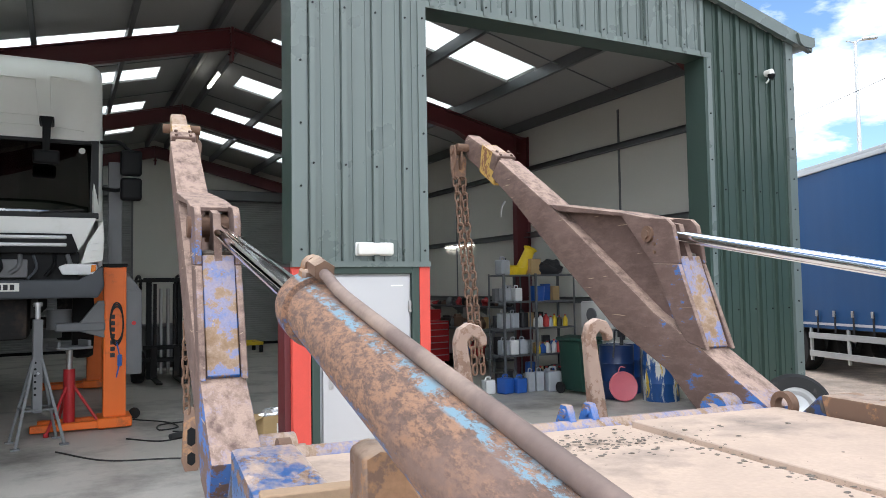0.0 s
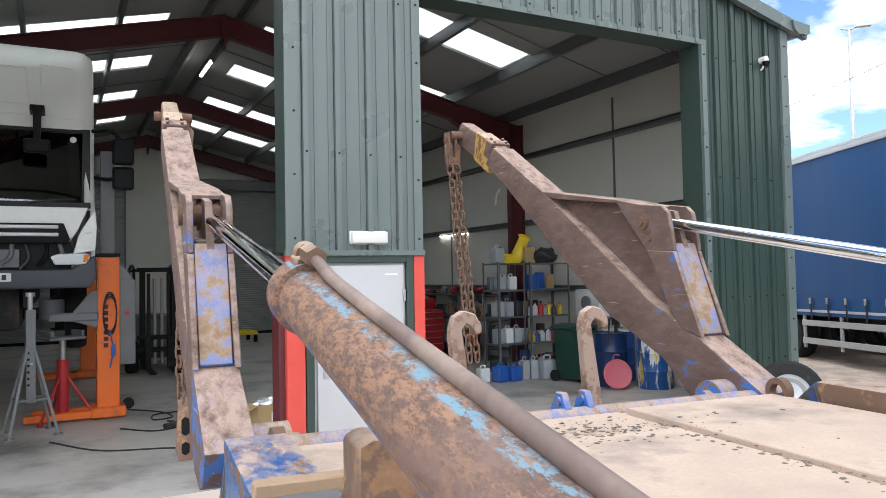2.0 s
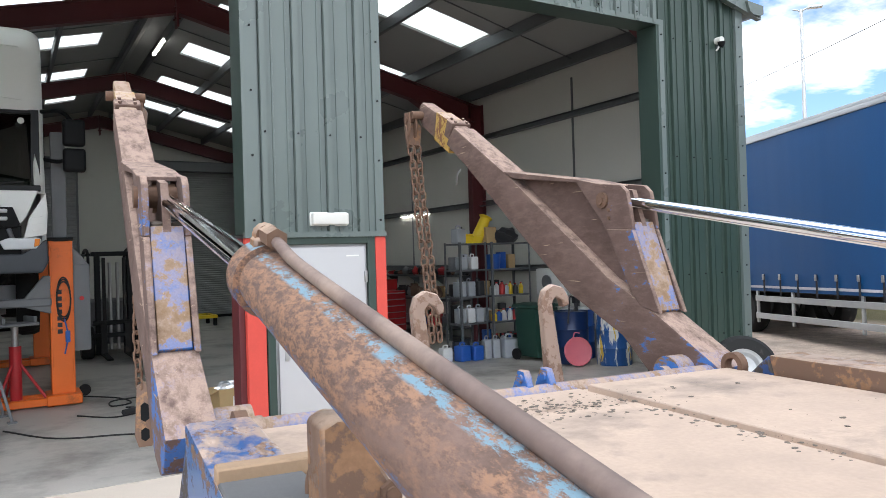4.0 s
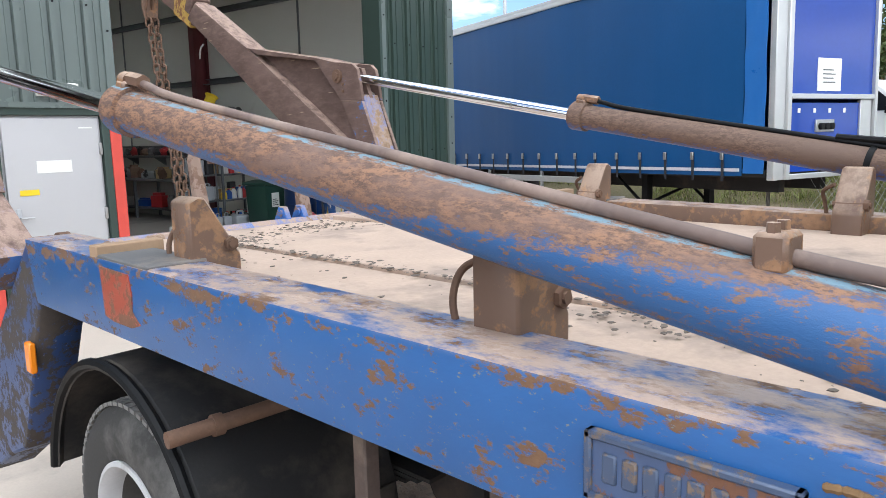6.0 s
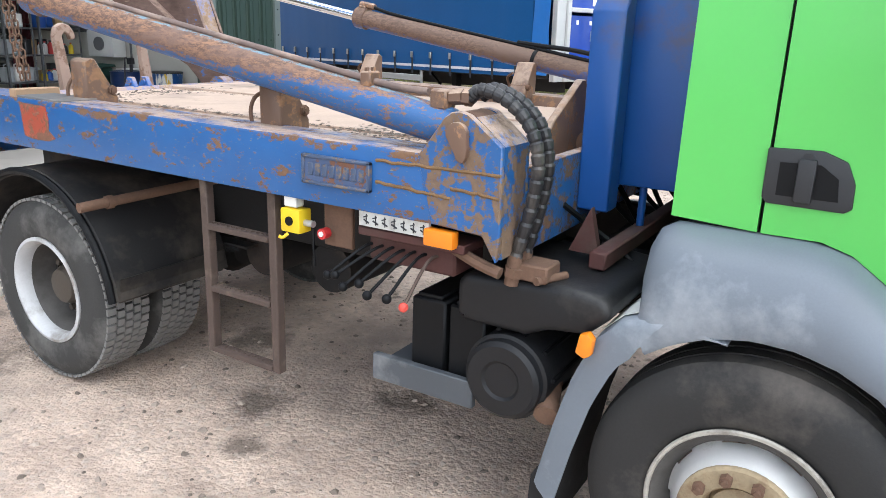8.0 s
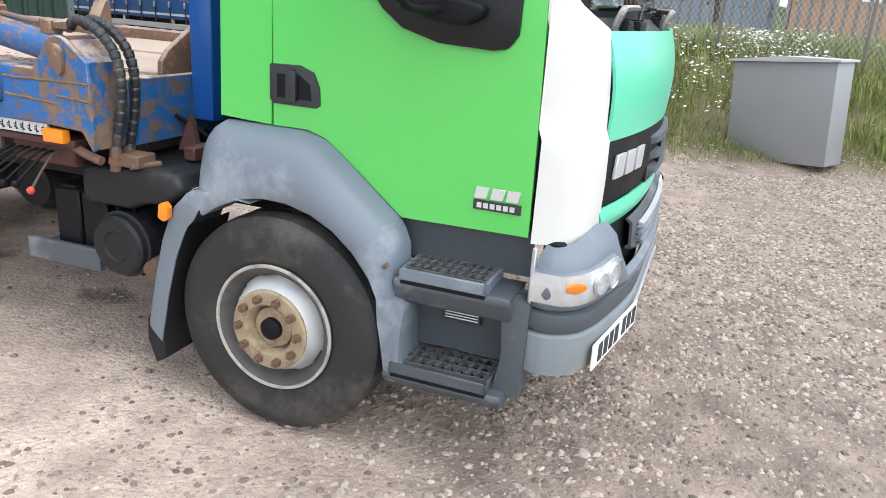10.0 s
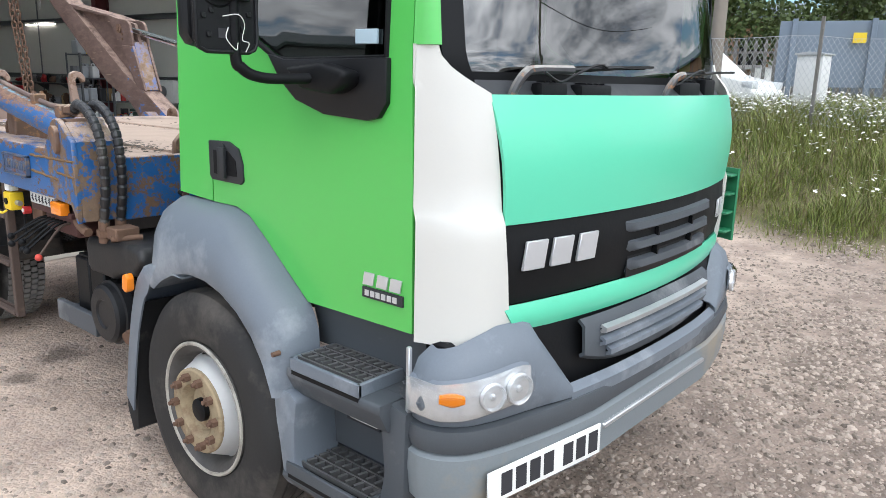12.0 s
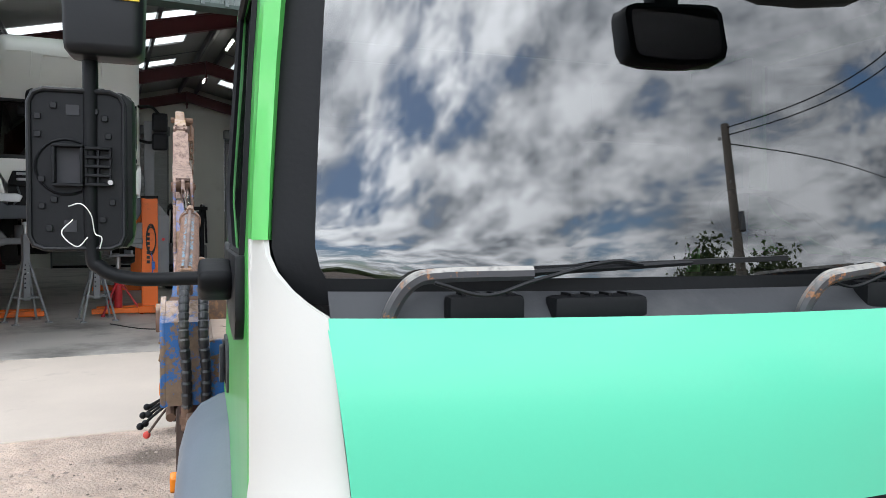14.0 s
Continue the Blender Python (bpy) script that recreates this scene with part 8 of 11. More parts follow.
M_can_black = plain("black_can_plastic", (0.03, 0.03, 0.033), 0.5, vary=0.2, scale=6)
M_drum = plain("navy_drum_enamel", (0.006, 0.024, 0.09), 0.35, vary=0.2, scale=4, relief=0.08, dirt=(0.05, 0.05, 0.05), dirty=0.2)
M_pink = plain("faded_red_plastic", (0.55, 0.13, 0.16), 0.55, vary=0.12, scale=8)
M_bin = plain("dark_green_bin_plastic", (0.012, 0.05, 0.035), 0.5, vary=0.15, scale=5)
M_shelf = plain("dull_grey_shelf_steel", (0.13, 0.135, 0.14), 0.55, 0.2, vary=0.2, scale=4, relief=0.1)
M_led = glowing("led_batten_diffuser", (1.0, 0.98, 0.92), 14.0)
M_cable = plain("black_cable_rubber", (0.02, 0.02, 0.02), 0.6, vary=0.2, scale=8, relief=0.0)


def white_lorry():
    """Facing -v; origin under the middle of its front."""
    t = thing("white_lorry", "white lorry raised on stands, front grille open for repair", "lorry", at_shed(-4.10, 4.0, 0.04))
    # cab shell with a hole for the windscreen
    bm = B()
    side = [(0.38, 2.9), (0.30, 2.2), (0.30, 2.0), (1.9, 1.95), (2.0, 5.08), (1.15, 5.17), (0.88, 5.08), (0.70, 4.8), (0.57, 4.0)]
    for s in (-1, 1):
        x0, x1 = sorted((s * 1.25, s * 1.19))
        prism(bm, side, "x", x0, x1, 0.02, 2)

    def setback(x):
        d = max(0.0, abs(x) - 0.99)
        return 0.26 - math.sqrt(max(0.0, 0.0676 - d * d))
    cols = [0.99 * i / 6 for i in range(6)] + [0.99, 1.04, 1.09, 1.14, 1.18, 1.21, 1.235, 1.248, 1.25]
    cols = [-c for c in cols[:0:-1]] + cols
    roofline = [(0.30, 3.98), (0.345, 4.25), (0.39, 4.52), (0.44, 4.78), (0.50, 4.95), (0.60, 5.10), (0.74, 5.19), (0.95, 5.25), (1.5, 5.21), (2.0, 5.16)]
    sheet(bm, [[(x, min(2.0, y + setback(x)), z - 0.35 * setback(x) * (z > 5.0)) for x in cols] for y, z in roofline], 0.03)
    for s in (-1, 1):
        sheet(bm, [[(s * x, y + setback(x), z) for x in (1.13, 1.17, 1.21, 1.235, 1.248, 1.25)] for y, z in ((0.10, 2.86), (0.14, 3.0), (0.21, 3.4), (0.29, 3.98))], 0.03)
    box(bm, -1.2, 1.2, 1.94, 2.0, 1.95, 4.98)
    part("cab_shell", bm, M_vanwhite, t)
    bm = B()
    for loop in ([(-0.45, 4.30), (-0.40, 4.82), (0.40, 4.82), (0.45, 4.30), (-0.45, 4.30)], [(0.60, 4.40), (0.58, 4.88), (0.98, 4.86)], [(-0.60, 4.40), (-0.58, 4.88), (-0.98, 4.86)], [(1.0, 4.12), (0.6, 4.16), (-0.6, 4.16), (-1.0, 4.12)]):
        tube(bm, [(x, 0.30 + 0.172 * (z - 3.98) - 0.001, z) for x, z in loop], 0.009, 6, curved=False)
    part("pressed_rib", bm, M_vanwhite, t)
    # screen and black surround
    bm = B()
    sheet(bm, [[(x, 0.16 + 0.10 * (abs(x) / 1.2) ** 3 + 0.17 * f, 2.93 + 1.05 * f) for x in [-1.17 + 0.195 * i for i in range(13)]] for f in (0, 0.5, 1)], 0.008)
    part("windscreen", bm, M_screen, t).visible_shadow = False
    bm = B()
    box(bm, -1.19, 1.19, 0.13, 0.20, 2.88, 2.96, 0.01)
    box(bm, -1.19, 1.19, 0.31, 0.37, 3.93, 3.99, 0.01)
    for s in (-1, 1):
        prism(bm, [(s * 1.19, 2.9), (s * 1.08, 2.9), (s * 1.10, 3.98), (s * 1.19, 3.98)], "y", 0.25, 0.37)
    part("screen_surround", bm, M_black_satin, t)
    bm = B()
    rod(bm, (0.98, 0.262, 3.83), (0.98, 0.27, 3.83), 0.042, 20)
    part("window_sticker", bm, M_paper, t, "small round white sticker")
    bm = B()
    box(bm, -1.0, 0.62, 0.36, 0.62, 2.95, 3.16, 0.07, 3)
    part("dash_cover", bm, M_castgrey, t, "grey dashboard moulding")
    bm = B()
    prism(bm, [(0.60, 2.97), (0.72, 3.04), (0.86, 3.06), (0.96, 3.13), (1.04, 3.10), (0.98, 3.0), (0.90, 2.96)], "y", 0.30, 0.36, 0.015, 2)
    part("cloth", bm, M_paper, t, "crumpled white cloth on the dashboard")
    bm = B()
    box(bm, -1.1, 1.1, 0.3, 0.75, 2.8, 2.95, 0.03, 2)
    box(bm, -0.95, -0.2, 0.9, 1.5, 2.5, 3.7, 0.12, 3)
    box(bm, 0.2, 0.95, 0.9, 1.5, 2.5, 3.7, 0.12, 3)
    part("cab_interior", bm, M_seat, t, "dark dashboard and seats")
    for x in (-0.55, 0.45):
        bm = B()
        tube(bm, [(x, 0.08, 2.90), (x + 0.06, 0.10, 2.95), (x + 0.55, 0.125, 3.0)], 0.012, 6)
        part("wiper", bm, M_black_satin, t)
    # bonnet flap: grille raised, open engine bay
    bm = B()
    prism(bm, [(-1.16, 2.88), (1.16, 2.88), (1.02, 2.55), (0.93, 2.42), (-0.93, 2.42), (-1.02, 2.55)], "y", 0.02, 0.08, 0.02, 2)
    part("front_flap", bm, M_vanwhite, t)
    bm = B()
    prism(bm, [(-0.86, 2.66), (0.86, 2.66), (0.94, 2.44), (0.90, 2.40), (-0.90, 2.40), (-0.94, 2.44)], "y", -0.02, 0.03, 0.012, 2)
    part("grille_panel", bm, M_black, t)
    for k in range(2):
        bm = B()
        box(bm, -0.80, 0.80, -0.045, 0.0, 2.585 - 0.10 * k, 2.635 - 0.10 * k, 0.018, 2)
        part("grille_slat", bm, M_galv, t, "silver grille slat")
    bm = B()
    box(bm, -0.95, 0.95, 0.10, 0.9, 1.98, 2.42)
    part("engine_bay", bm, M_black, t, "dark open engine bay")
    for k in range(9):
        bm = B()
        x = -0.85 + 0.2 * k
        tube(bm, [(x, 0.02, 2.06 + 0.04 * (k % 3)), (x + 0.10, 0.0, 2.20 + 0.03 * (k % 2)), (x + 0.06 + 0.05 * (k % 2), 0.06, 2.38)], 0.018 + 0.006 * (k % 3), 8)
        part("engine_hose", bm, (M_greyd, M_black, M_castgrey)[k % 3], t)
    bm = B()
    box(bm, -0.5, 0.35, 0.04, 0.12, 2.08, 2.32, 0.02, 2)
    part("radiator", bm, M_castgrey, t)
    for s in (-1, 1):
        bm = B()
        prism(bm, [(s * 1.24, 2.86), (s * 1.04, 2.52), (s * 0.97, 2.25), (s * 1.24, 2.30), (s * 1.26, 2.6)], "y", 0.0, 0.10, 0.02, 2)
        for k in range(3):
            prism(bm, [(s * 1.08, 2.55 - 0.09 * k), (s * 1.20, 2.57 - 0.09 * k), (s * 1.20, 2.54 - 0.09 * k), (s * 1.08, 2.52 - 0.09 * k)], "y", -0.025, 0.02)
        part("corner_deflector", bm, M_vanwhite, t)
        bm = B()
        prism(bm, [(s * 0.70, 2.22), (s * 0.80, 2.26), (s * 1.16, 2.26), (s * 1.18, 2.20), (s * 1.12, 2.11), (s * 0.75, 2.11)], "y", -0.035, 0.05, 0.025, 3)
        lamp = part("headlamp", bm, M_lens, t)
        bm = B()
        prism(bm, [(s * 1.10, 2.245), (s * 1.16, 2.245), (s * 1.15, 2.16), (s * 1.09, 2.14)], "y", -0.045, -0.03, 0.006)
        part("indicator_lens", bm, M_amber, lamp)
        # mirrors
        bm = B()
        tube(bm, [(s * 1.22, 0.45, 4.0), (s * 1.45, 0.25, 3.98), (s * 1.58, 0.2, 3.85)], 0.028, 8)
        part("mirror_arm", bm, M_black, t)
        bm = B()
        tube(bm, [(s * 1.22, 0.45, 3.35), (s * 1.42, 0.25, 3.30), (s * 1.56, 0.2, 3.35)], 0.028, 8)
        arm_ = part("mirror_arm", bm, M_black, t)
        for z0, z1 in ((3.50, 3.86), (3.15, 3.47)):
            bm = B()
            box(bm, s * 1.60 - 0.14, s * 1.60 + 0.14, 0.08, 0.24, z0, z1, 0.05, 3)
            part("mirror_housing", bm, M_black, arm_)
        # doors
        bm = B()
        prism(bm, [(0.42, 3.02), (0.56, 3.9), (1.55, 3.9), (1.55, 2.95)], "x", s * 1.252, s * 1.258)
        part("side_window", bm, M_glass, t)
        bm = B()
        lathe(bm, [(0.34, -0.13), (0.49, -0.14), (0.52, -0.08), (0.52, 0.08), (0.49, 0.14), (0.34, 0.13)], 32, Matrix.Translation((s * 1.03, 1.35, 1.42)) @ Matrix.Rotation(radians(90), 4, "Y"))
        part("front_tyre", bm, M_rubber, t)
    bm = B()
    tube(bm, [(-0.55, 0.10, 4.12), (-0.60, -0.14, 4.02), (-0.60, -0.18, 3.80)], 0.035, 8)
    box(bm, -0.76, -0.46, -0.24, -0.10, 3.62, 3.80, 0.05, 3)
    part("kerb_mirror", bm, M_black, t)
    bm = B()
    prism(bm, [(0.46, 4.22), (0.64, 4.22), (0.60, 4.08), (0.59, 3.74), (0.50, 3.74), (0.50, 4.08)], "y", -0.03, 0.06, 0.02, 2)
    box(bm, 0.46, 0.64, 0.0, 0.34, 4.14, 4.22, 0.02, 2)
    box(bm, 0.39, 0.71, -0.09, 0.02, 3.58, 3.76, 0.04, 3)
    part("front_mirror", bm, M_black, t)
    bm = B()
    prism(bm, [(-1.24, 2.24), (-0.95, 2.05), (0.95, 2.05), (1.24, 2.24), (1.26, 1.95), (1.18, 1.80), (-1.18, 1.80), (-1.26, 1.95)], "y", -0.03, 0.30, 0.035, 3)
    part("bumper", bm, M_plastic_d, t)
    bm = B()
    box(bm, -0.26, 0.26, -0.045, -0.028, 1.90, 2.01, 0.004)
    plate = part("number_plate", bm, M_paper, t)
    for k in range(6):
        bm = B()
        box(bm, -0.215 + 0.074 * k, -0.165 + 0.074 * k, -0.050, -0.044, 1.92, 1.99)
        part("plate_bar", bm, M_ink, plate)
    # box body and chassis behind
    bm = B()
    box(bm, -1.25, 1.25, 2.15, 8.3, 2.15, 5.0, 0.03)
    part("load_body", bm, M_vanwhite, t, "white box body")
    bm = B()
    for s in (-1, 1):
        box(bm, s * 0.42 - 0.04, s * 0.42 + 0.04, 0.3, 8.0, 1.55, 1.80)
    box(bm, -1.0, 1.0, 1.25, 1.45, 1.36, 1.52, 0.03)
    box(bm, -0.35, 0.35, 0.35, 1.6, 1.25, 1.9, 0.08, 2)
    part("chassis", bm, M_chassis, t)
    for x, y, z in ((-0.75, 0.7, 1.55), (0.72, 0.8, 1.5), (0.6, 2.4, 1.3), (-0.6, 2.3, 1.35)):
        bm = B()
        rod(bm, (x, y, z - 0.14), (x, y, z + 0.14), 0.16, 16)
        part("air_tank", bm, M_castgrey, t)
    for s in (-1, 1):
        bm = B()
        lathe(bm, [(0.30, -0.28), (0.49, -0.28), (0.52, -0.2), (0.52, 0.2), (0.49, 0.28), (0.30, 0.28)], 32, Matrix.Translation((s * 0.95, 6.0, 1.42)) @ Matrix.Rotation(radians(90), 4, "Y"))
        part("rear_tyre", bm, M_rubber, t)


white_lorry()


def axle_stand(u, v, h, turn):
    t = thing("axle_stand", "grey steel tripod axle stand under the white lorry", "axle stand", at_shed(u, v, 0.016, turn), "axle stands")
    for k in range(4):
        a = radians(45 + 90 * k)
        bm = B()
        rod(bm, (0.05 * math.cos(a), 0.05 * math.sin(a), h * 0.62), (0.38 * math.cos(a), 0.38 * math.sin(a), 0.02), 0.022, 4)
        box(bm, 0.38 * math.cos(a) - 0.05, 0.38 * math.cos(a) + 0.05, 0.38 * math.sin(a) - 0.05, 0.38 * math.sin(a) + 0.05, 0.0, 0.02)
        part("leg", bm, M_castgrey, t)
    bm = B()
    box(bm, -0.055, 0.055, -0.055, 0.055, 0.22 * h, 0.88 * h, 0.006)
    part("column", bm, M_castgrey, t)
    bm = B()
    for k in range(4):
        a = radians(45 + 90 * k)
        b = radians(135 + 90 * k)
        rod(bm, (0.25 * math.cos(a), 0.25 * math.sin(a), 0.25 * h), (0.25 * math.cos(b), 0.25 * math.sin(b), 0.25 * h), 0.015, 6)
    part("brace", bm, M_castgrey, t)
    bm = B()
    rod(bm, (0, 0, 0.8 * h), (0, 0, h - 0.05), 0.032, 12)
    rod(bm, (0, 0, h - 0.05), (0, 0, h), 0.055, 12)
    part("screw_head", bm, M_galv, t, "bare steel threaded head")
    for k in range(6):
        bm = B()
        rod(bm, (-0.03, -0.057, 0.35 * h + 0.08 * k), (-0.03, -0.0555, 0.35 * h + 0.08 * k), 0.016, 10)
        part("pin_hole", bm, M_black, t)
    bm = B()
    tube(bm, [(0.0, -0.10, 0.50 * h), (0.0, 0.0, 0.50 * h), (0.0, 0.12, 0.50 * h)], 0.014, 8)
    part("pin", bm, M_galv, t)


axle_stand(-3.62, 3.72, 1.78, 10)
axle_stand(-4.75, 3.75, 1.78, 25)


def red_jack(u, v):
    t = thing("transmission_jack", "red telescopic workshop jack with splayed legs", "jack", at_shed(u, v, 0.016, 20))
    for k in range(3):
        a = radians(90 + 120 * k)
        bm = B()
        rod(bm, (0.05 * math.cos(a), 0.05 * math.sin(a), 0.62), (0.42 * math.cos(a), 0.42 * math.sin(a), 0.03), 0.02, 8)
        rod(bm, (0.42 * math.cos(a), 0.42 * math.sin(a), 0.0), (0.42 * math.cos(a), 0.42 * math.sin(a), 0.05), 0.035, 10)
        part("leg", bm, M_toolred, t)
    bm = B()
    rod(bm, (0, 0, 0.1), (0, 0, 0.85), 0.075, 20)
    part("cylinder", bm, M_toolred, t)
    bm = B()
    rod(bm, (0, 0, 0.85), (0, 0, 1.12), 0.045, 16)
    part("piston", bm, M_steel, t)
    bm = B()
    box(bm, -0.24, 0.24, -0.2, 0.2, 1.12, 1.16, 0.01)
    for s in (-1, 1):
        box(bm, s * 0.2 - 0.02, s * 0.2 + 0.02, -0.18, 0.18, 1.16, 1.24, 0.005)
    part("saddle", bm, M_castgrey, t)


red_jack(-3.25, 4.45)


def column_lift(u, v, s, coil):
    """A mobile lifting column; s is the side of the lorry it stands on."""
    t = thing("column_lift", "orange mobile lifting column with grey mast and cable", "vehicle lift", at_shed(u, v), "lifting columns")
    bm = B()
    for w in (-0.16, 0.16):
        box(bm, -0.035 + w * 0.7, 0.035 + w * 0.7, -0.14, 0.14, 0.10, 2.26, 0.008)
    box(bm, -0.12, 0.12, 0.06, 0.14, 0.12, 2.25)
    box(bm, -0.125, 0.125, -0.145, -0.09, 0.10, 2.245, 0.006)
    part("column", bm, M_orange, t)
    bm = B()
    box(bm, -0.09, 0.09, -0.06, 0.10, 2.2, 3.76, 0.006)
    box(bm, -0.06, 0.06, -0.075, -0.06, 2.2, 3.70)
    part("mast", bm, M_castgrey, t, "dark grey steel mast")
    bm = B()
    box(bm, -0.16, 0.16, -0.15, 0.15, 2.25, 2.30, 0.008)
    part("cap_plate", bm, M_black, t)
    bm = B()
    for w in (-0.20, 0.20):
        box(bm, w * s * 0.2 - 0.9 * s * 0.5 - 0.55, w * s * 0.2 - 0.9 * s * 0.5 + 0.55, w - 0.05, w + 0.05, 0.03, 0.13, 0.01)
    box(bm, -0.22, 0.22, -0.28, 0.28, 0.02, 0.16, 0.015)
    part("base", bm, M_orange, t)
    bm = B()
    box(bm, 0.13 * s if s > 0 else -0.36, 0.36 if s > 0 else -0.13, -0.08, 0.26, 0.72, 1.92, 0.02, 2)
    prism(bm, [(0.13, 1.9), (0.36, 1.9), (0.26, 2.05), (0.13, 2.2)] if s > 0 else [(-0.13, 1.9), (-0.13, 2.2), (-0.26, 2.05), (-0.36, 1.9)], "y", -0.06, 0.24, 0.015)
    cover = part("motor_cover", bm, M_castgrey, t, "grey motor and control cover")
    bm = B()
    rod(bm, (0.25 * s, -0.085, 1.45), (0.25 * s, -0.11, 1.45), 0.03, 12)
    part("stop_button", bm, M_red, cover)
    for z in (0.25, 0.45):
        bm = B()
        rod(bm, (0.30 * s, 0.35, 0.10), (0.30 * s, 0.41, 0.10), 0.08, 14)
        part("wheel", bm, M_rubber, t)
        break
    bm = B()
    box(bm, -1.0 * s - 0.25, -0.12 * s, -0.16, -0.02, 1.36, 1.48, 0.02) if s < 0 else box(bm, -0.75, -0.12, -0.16, -0.02, 1.36, 1.48, 0.02)
    prism(bm, [(-0.12 * s, 1.25), (-0.12 * s, 1.78), (-0.22 * s, 1.78), (-0.45 * s, 1.48), (-0.45 * s, 1.36)], "y", -0.14, -0.04, 0.01)
    part("lifting_fork", bm, M_castgrey, t)
    if coil:
        for k in range(3):
            bm = B()
            pts = [(0.02 + 0.085 * math.cos(a), -0.17 - 0.012 * k, 1.45 + (0.30 - 0.03 * k) * math.sin(a)) for a in [2 * math.pi * i / 14 for i in range(15)]]
            tube(bm, pts, 0.011, 6)
            part("cable_loop", bm, M_cable, t)
        bm = B()
        tube(bm, [(0.02, -0.18, 1.2), (0.06, -0.19, 0.95), (0.02, -0.17, 0.70)], 0.010, 6)
        box(bm, 0.03, 0.09, -0.21, -0.16, 0.86, 1.02, 0.015, 2)
        part("cable_plug", bm, M_can_blue, t, "blue plug on a black cable")
        # worn lettering on the column face, drawn as bars
        for k in range(7):
            bm = B()
            box(bm, -0.06, 0.0, -0.149, -0.1445, 0.98 + 0.09 * k, 1.04 + 0.09 * k)
            part("lettering_bar", bm, M_ink, t)


column_lift(-2.68, 4.55, 1, True)
column_lift(-5.55, 4.55, -1, False)
column_lift(-2.75, 9.4, 1, False)


def forklift(u, v):
    t = thing("forklift", "black forklift truck parked facing the doors", "forklift", at_shed(u, v))
    for s in (-1, 1):
        bm = B()
        box(bm, s * 0.30 - 0.05, s * 0.30 + 0.05, -0.05, 0.12, 0.1, 2.15, 0.008)
        part("mast_rail", bm, M_black, t)
        bm = B()
        box(bm, s * 0.19 - 0.03, s * 0.19 + 0.03, -0.12, -0.02, 0.1, 2.05, 0.006)
        part("inner_rail", bm, M_chassis, t)
        bm = B()
        box(bm, s * 0.22 - 0.06, s * 0.22 + 0.06, -1.15, -0.12, 0.10, 0.14, 0.008)
        box(bm, s * 0.22 - 0.06, s * 0.22 + 0.06, -0.20, -0.15, 0.10, 0.75, 0.008)
        part("fork", bm, M_chassis, t)
        bm = B()
        lathe(bm, [(0.15, -0.12), (0.30, -0.12), (0.33, -0.08), (0.33, 0.08), (0.30, 0.12), (0.15, 0.12)], 28, Matrix.Translation((s * 0.48, 0.35, 0.33)) @ Matrix.Rotation(radians(90), 4, "Y"))
        part("wheel", bm, M_rubber, t)
        bm = B()
        tube(bm, [(s * 0.45, 0.35, 1.2), (s * 0.42, 0.5, 2.12), (s * 0.42, 1.6, 2.12), (s * 0.45, 1.9, 1.2)], 0.03, 8)
        part("cage_post", bm, M_black, t)
        bm = B()
        rod(bm, (s * 0.07, 0.0, 0.2), (s * 0.07, 0.0, 1.95), 0.035, 12)
        part("lift_ram", bm, M_steel, t)
    bm = B()
    for z in (0.45, 0.70, 2.08):
        bm = B()
        box(bm, -0.42, 0.42, -0.15, -0.08, z, z + 0.09, 0.006)
        part("carriage_bar", bm, M_black, t)
    bm = B()
    box(bm, -0.5, 0.5, 0.55, 2.0, 0.25, 1.15, 0.08, 2)
    part("body", bm, M_castgrey, t)
    bm = B()
    box(bm, -0.46, 0.46, 0.45, 1.7, 2.1, 2.15, 0.01)
    part("cage_roof", bm, M_black, t)


forklift(-1.45, 9.3)


def small_box(bm, w, d, h):
    box(bm, -w / 2, w / 2, -d / 2, d / 2, 0, h, 0.004)


def carton():
    t = thing("cardboard_box", "open brown cardboard box holding crumpled clear plastic", "box", at_shed(-0.92, 2.55, 0.016, 12))
    bm = B()
    for a, b, c, d in ((-0.2, 0.2, -0.15, -0.143), (-0.2, 0.2, 0.143, 0.15), (-0.2, -0.193, -0.143, 0.143), (0.193, 0.2, -0.143, 0.143)):
        box(bm, a, b, c, d, 0.0, 0.30)
    box(bm, -0.193, 0.193, -0.143, 0.143, 0.0, 0.006)
    part("carton", bm, M_card, t)
    for x0, sx in ((-0.2, -1), (0.2, 1)):
        bm = B()
        prism(bm, [(x0, 0.295), (x0, 0.302), (x0 + sx * 0.11, 0.26), (x0 + sx * 0.11, 0.252)], "y", -0.14, 0.14)
        part("flap", bm, M_card, t)
    bm = B()
    box(bm, -0.02, 0.12, -0.154, -0.1505, 0.04, 0.20)
    part("label", bm, M_paper, t, "white paper label")
    bm = B()
    tm = bmesh.new()
    bmesh.ops.create_icosphere(tm, subdivisions=3, radius=0.15)
    for v in tm.verts:
        v.co = Vector((v.co.x * 1.1, v.co.y * 0.85, v.co.z * 0.75)) * (1 + 0.35 * noise.noise(v.co * 22))
    add(bm, tm, Matrix.Translation((0, 0, 0.27)))
    part("plastic_wrap", bm, M_bowl, t, "crumpled clear plastic wrap", smooth=False)


carton()


def floor_cable(pts, label):
    bm = B()
    tube(bm, [(u, v, 0.028) for u, v in pts], 0.010, 6)
    solo("power_cable", bm, M_cable, label, "cable", SHED)


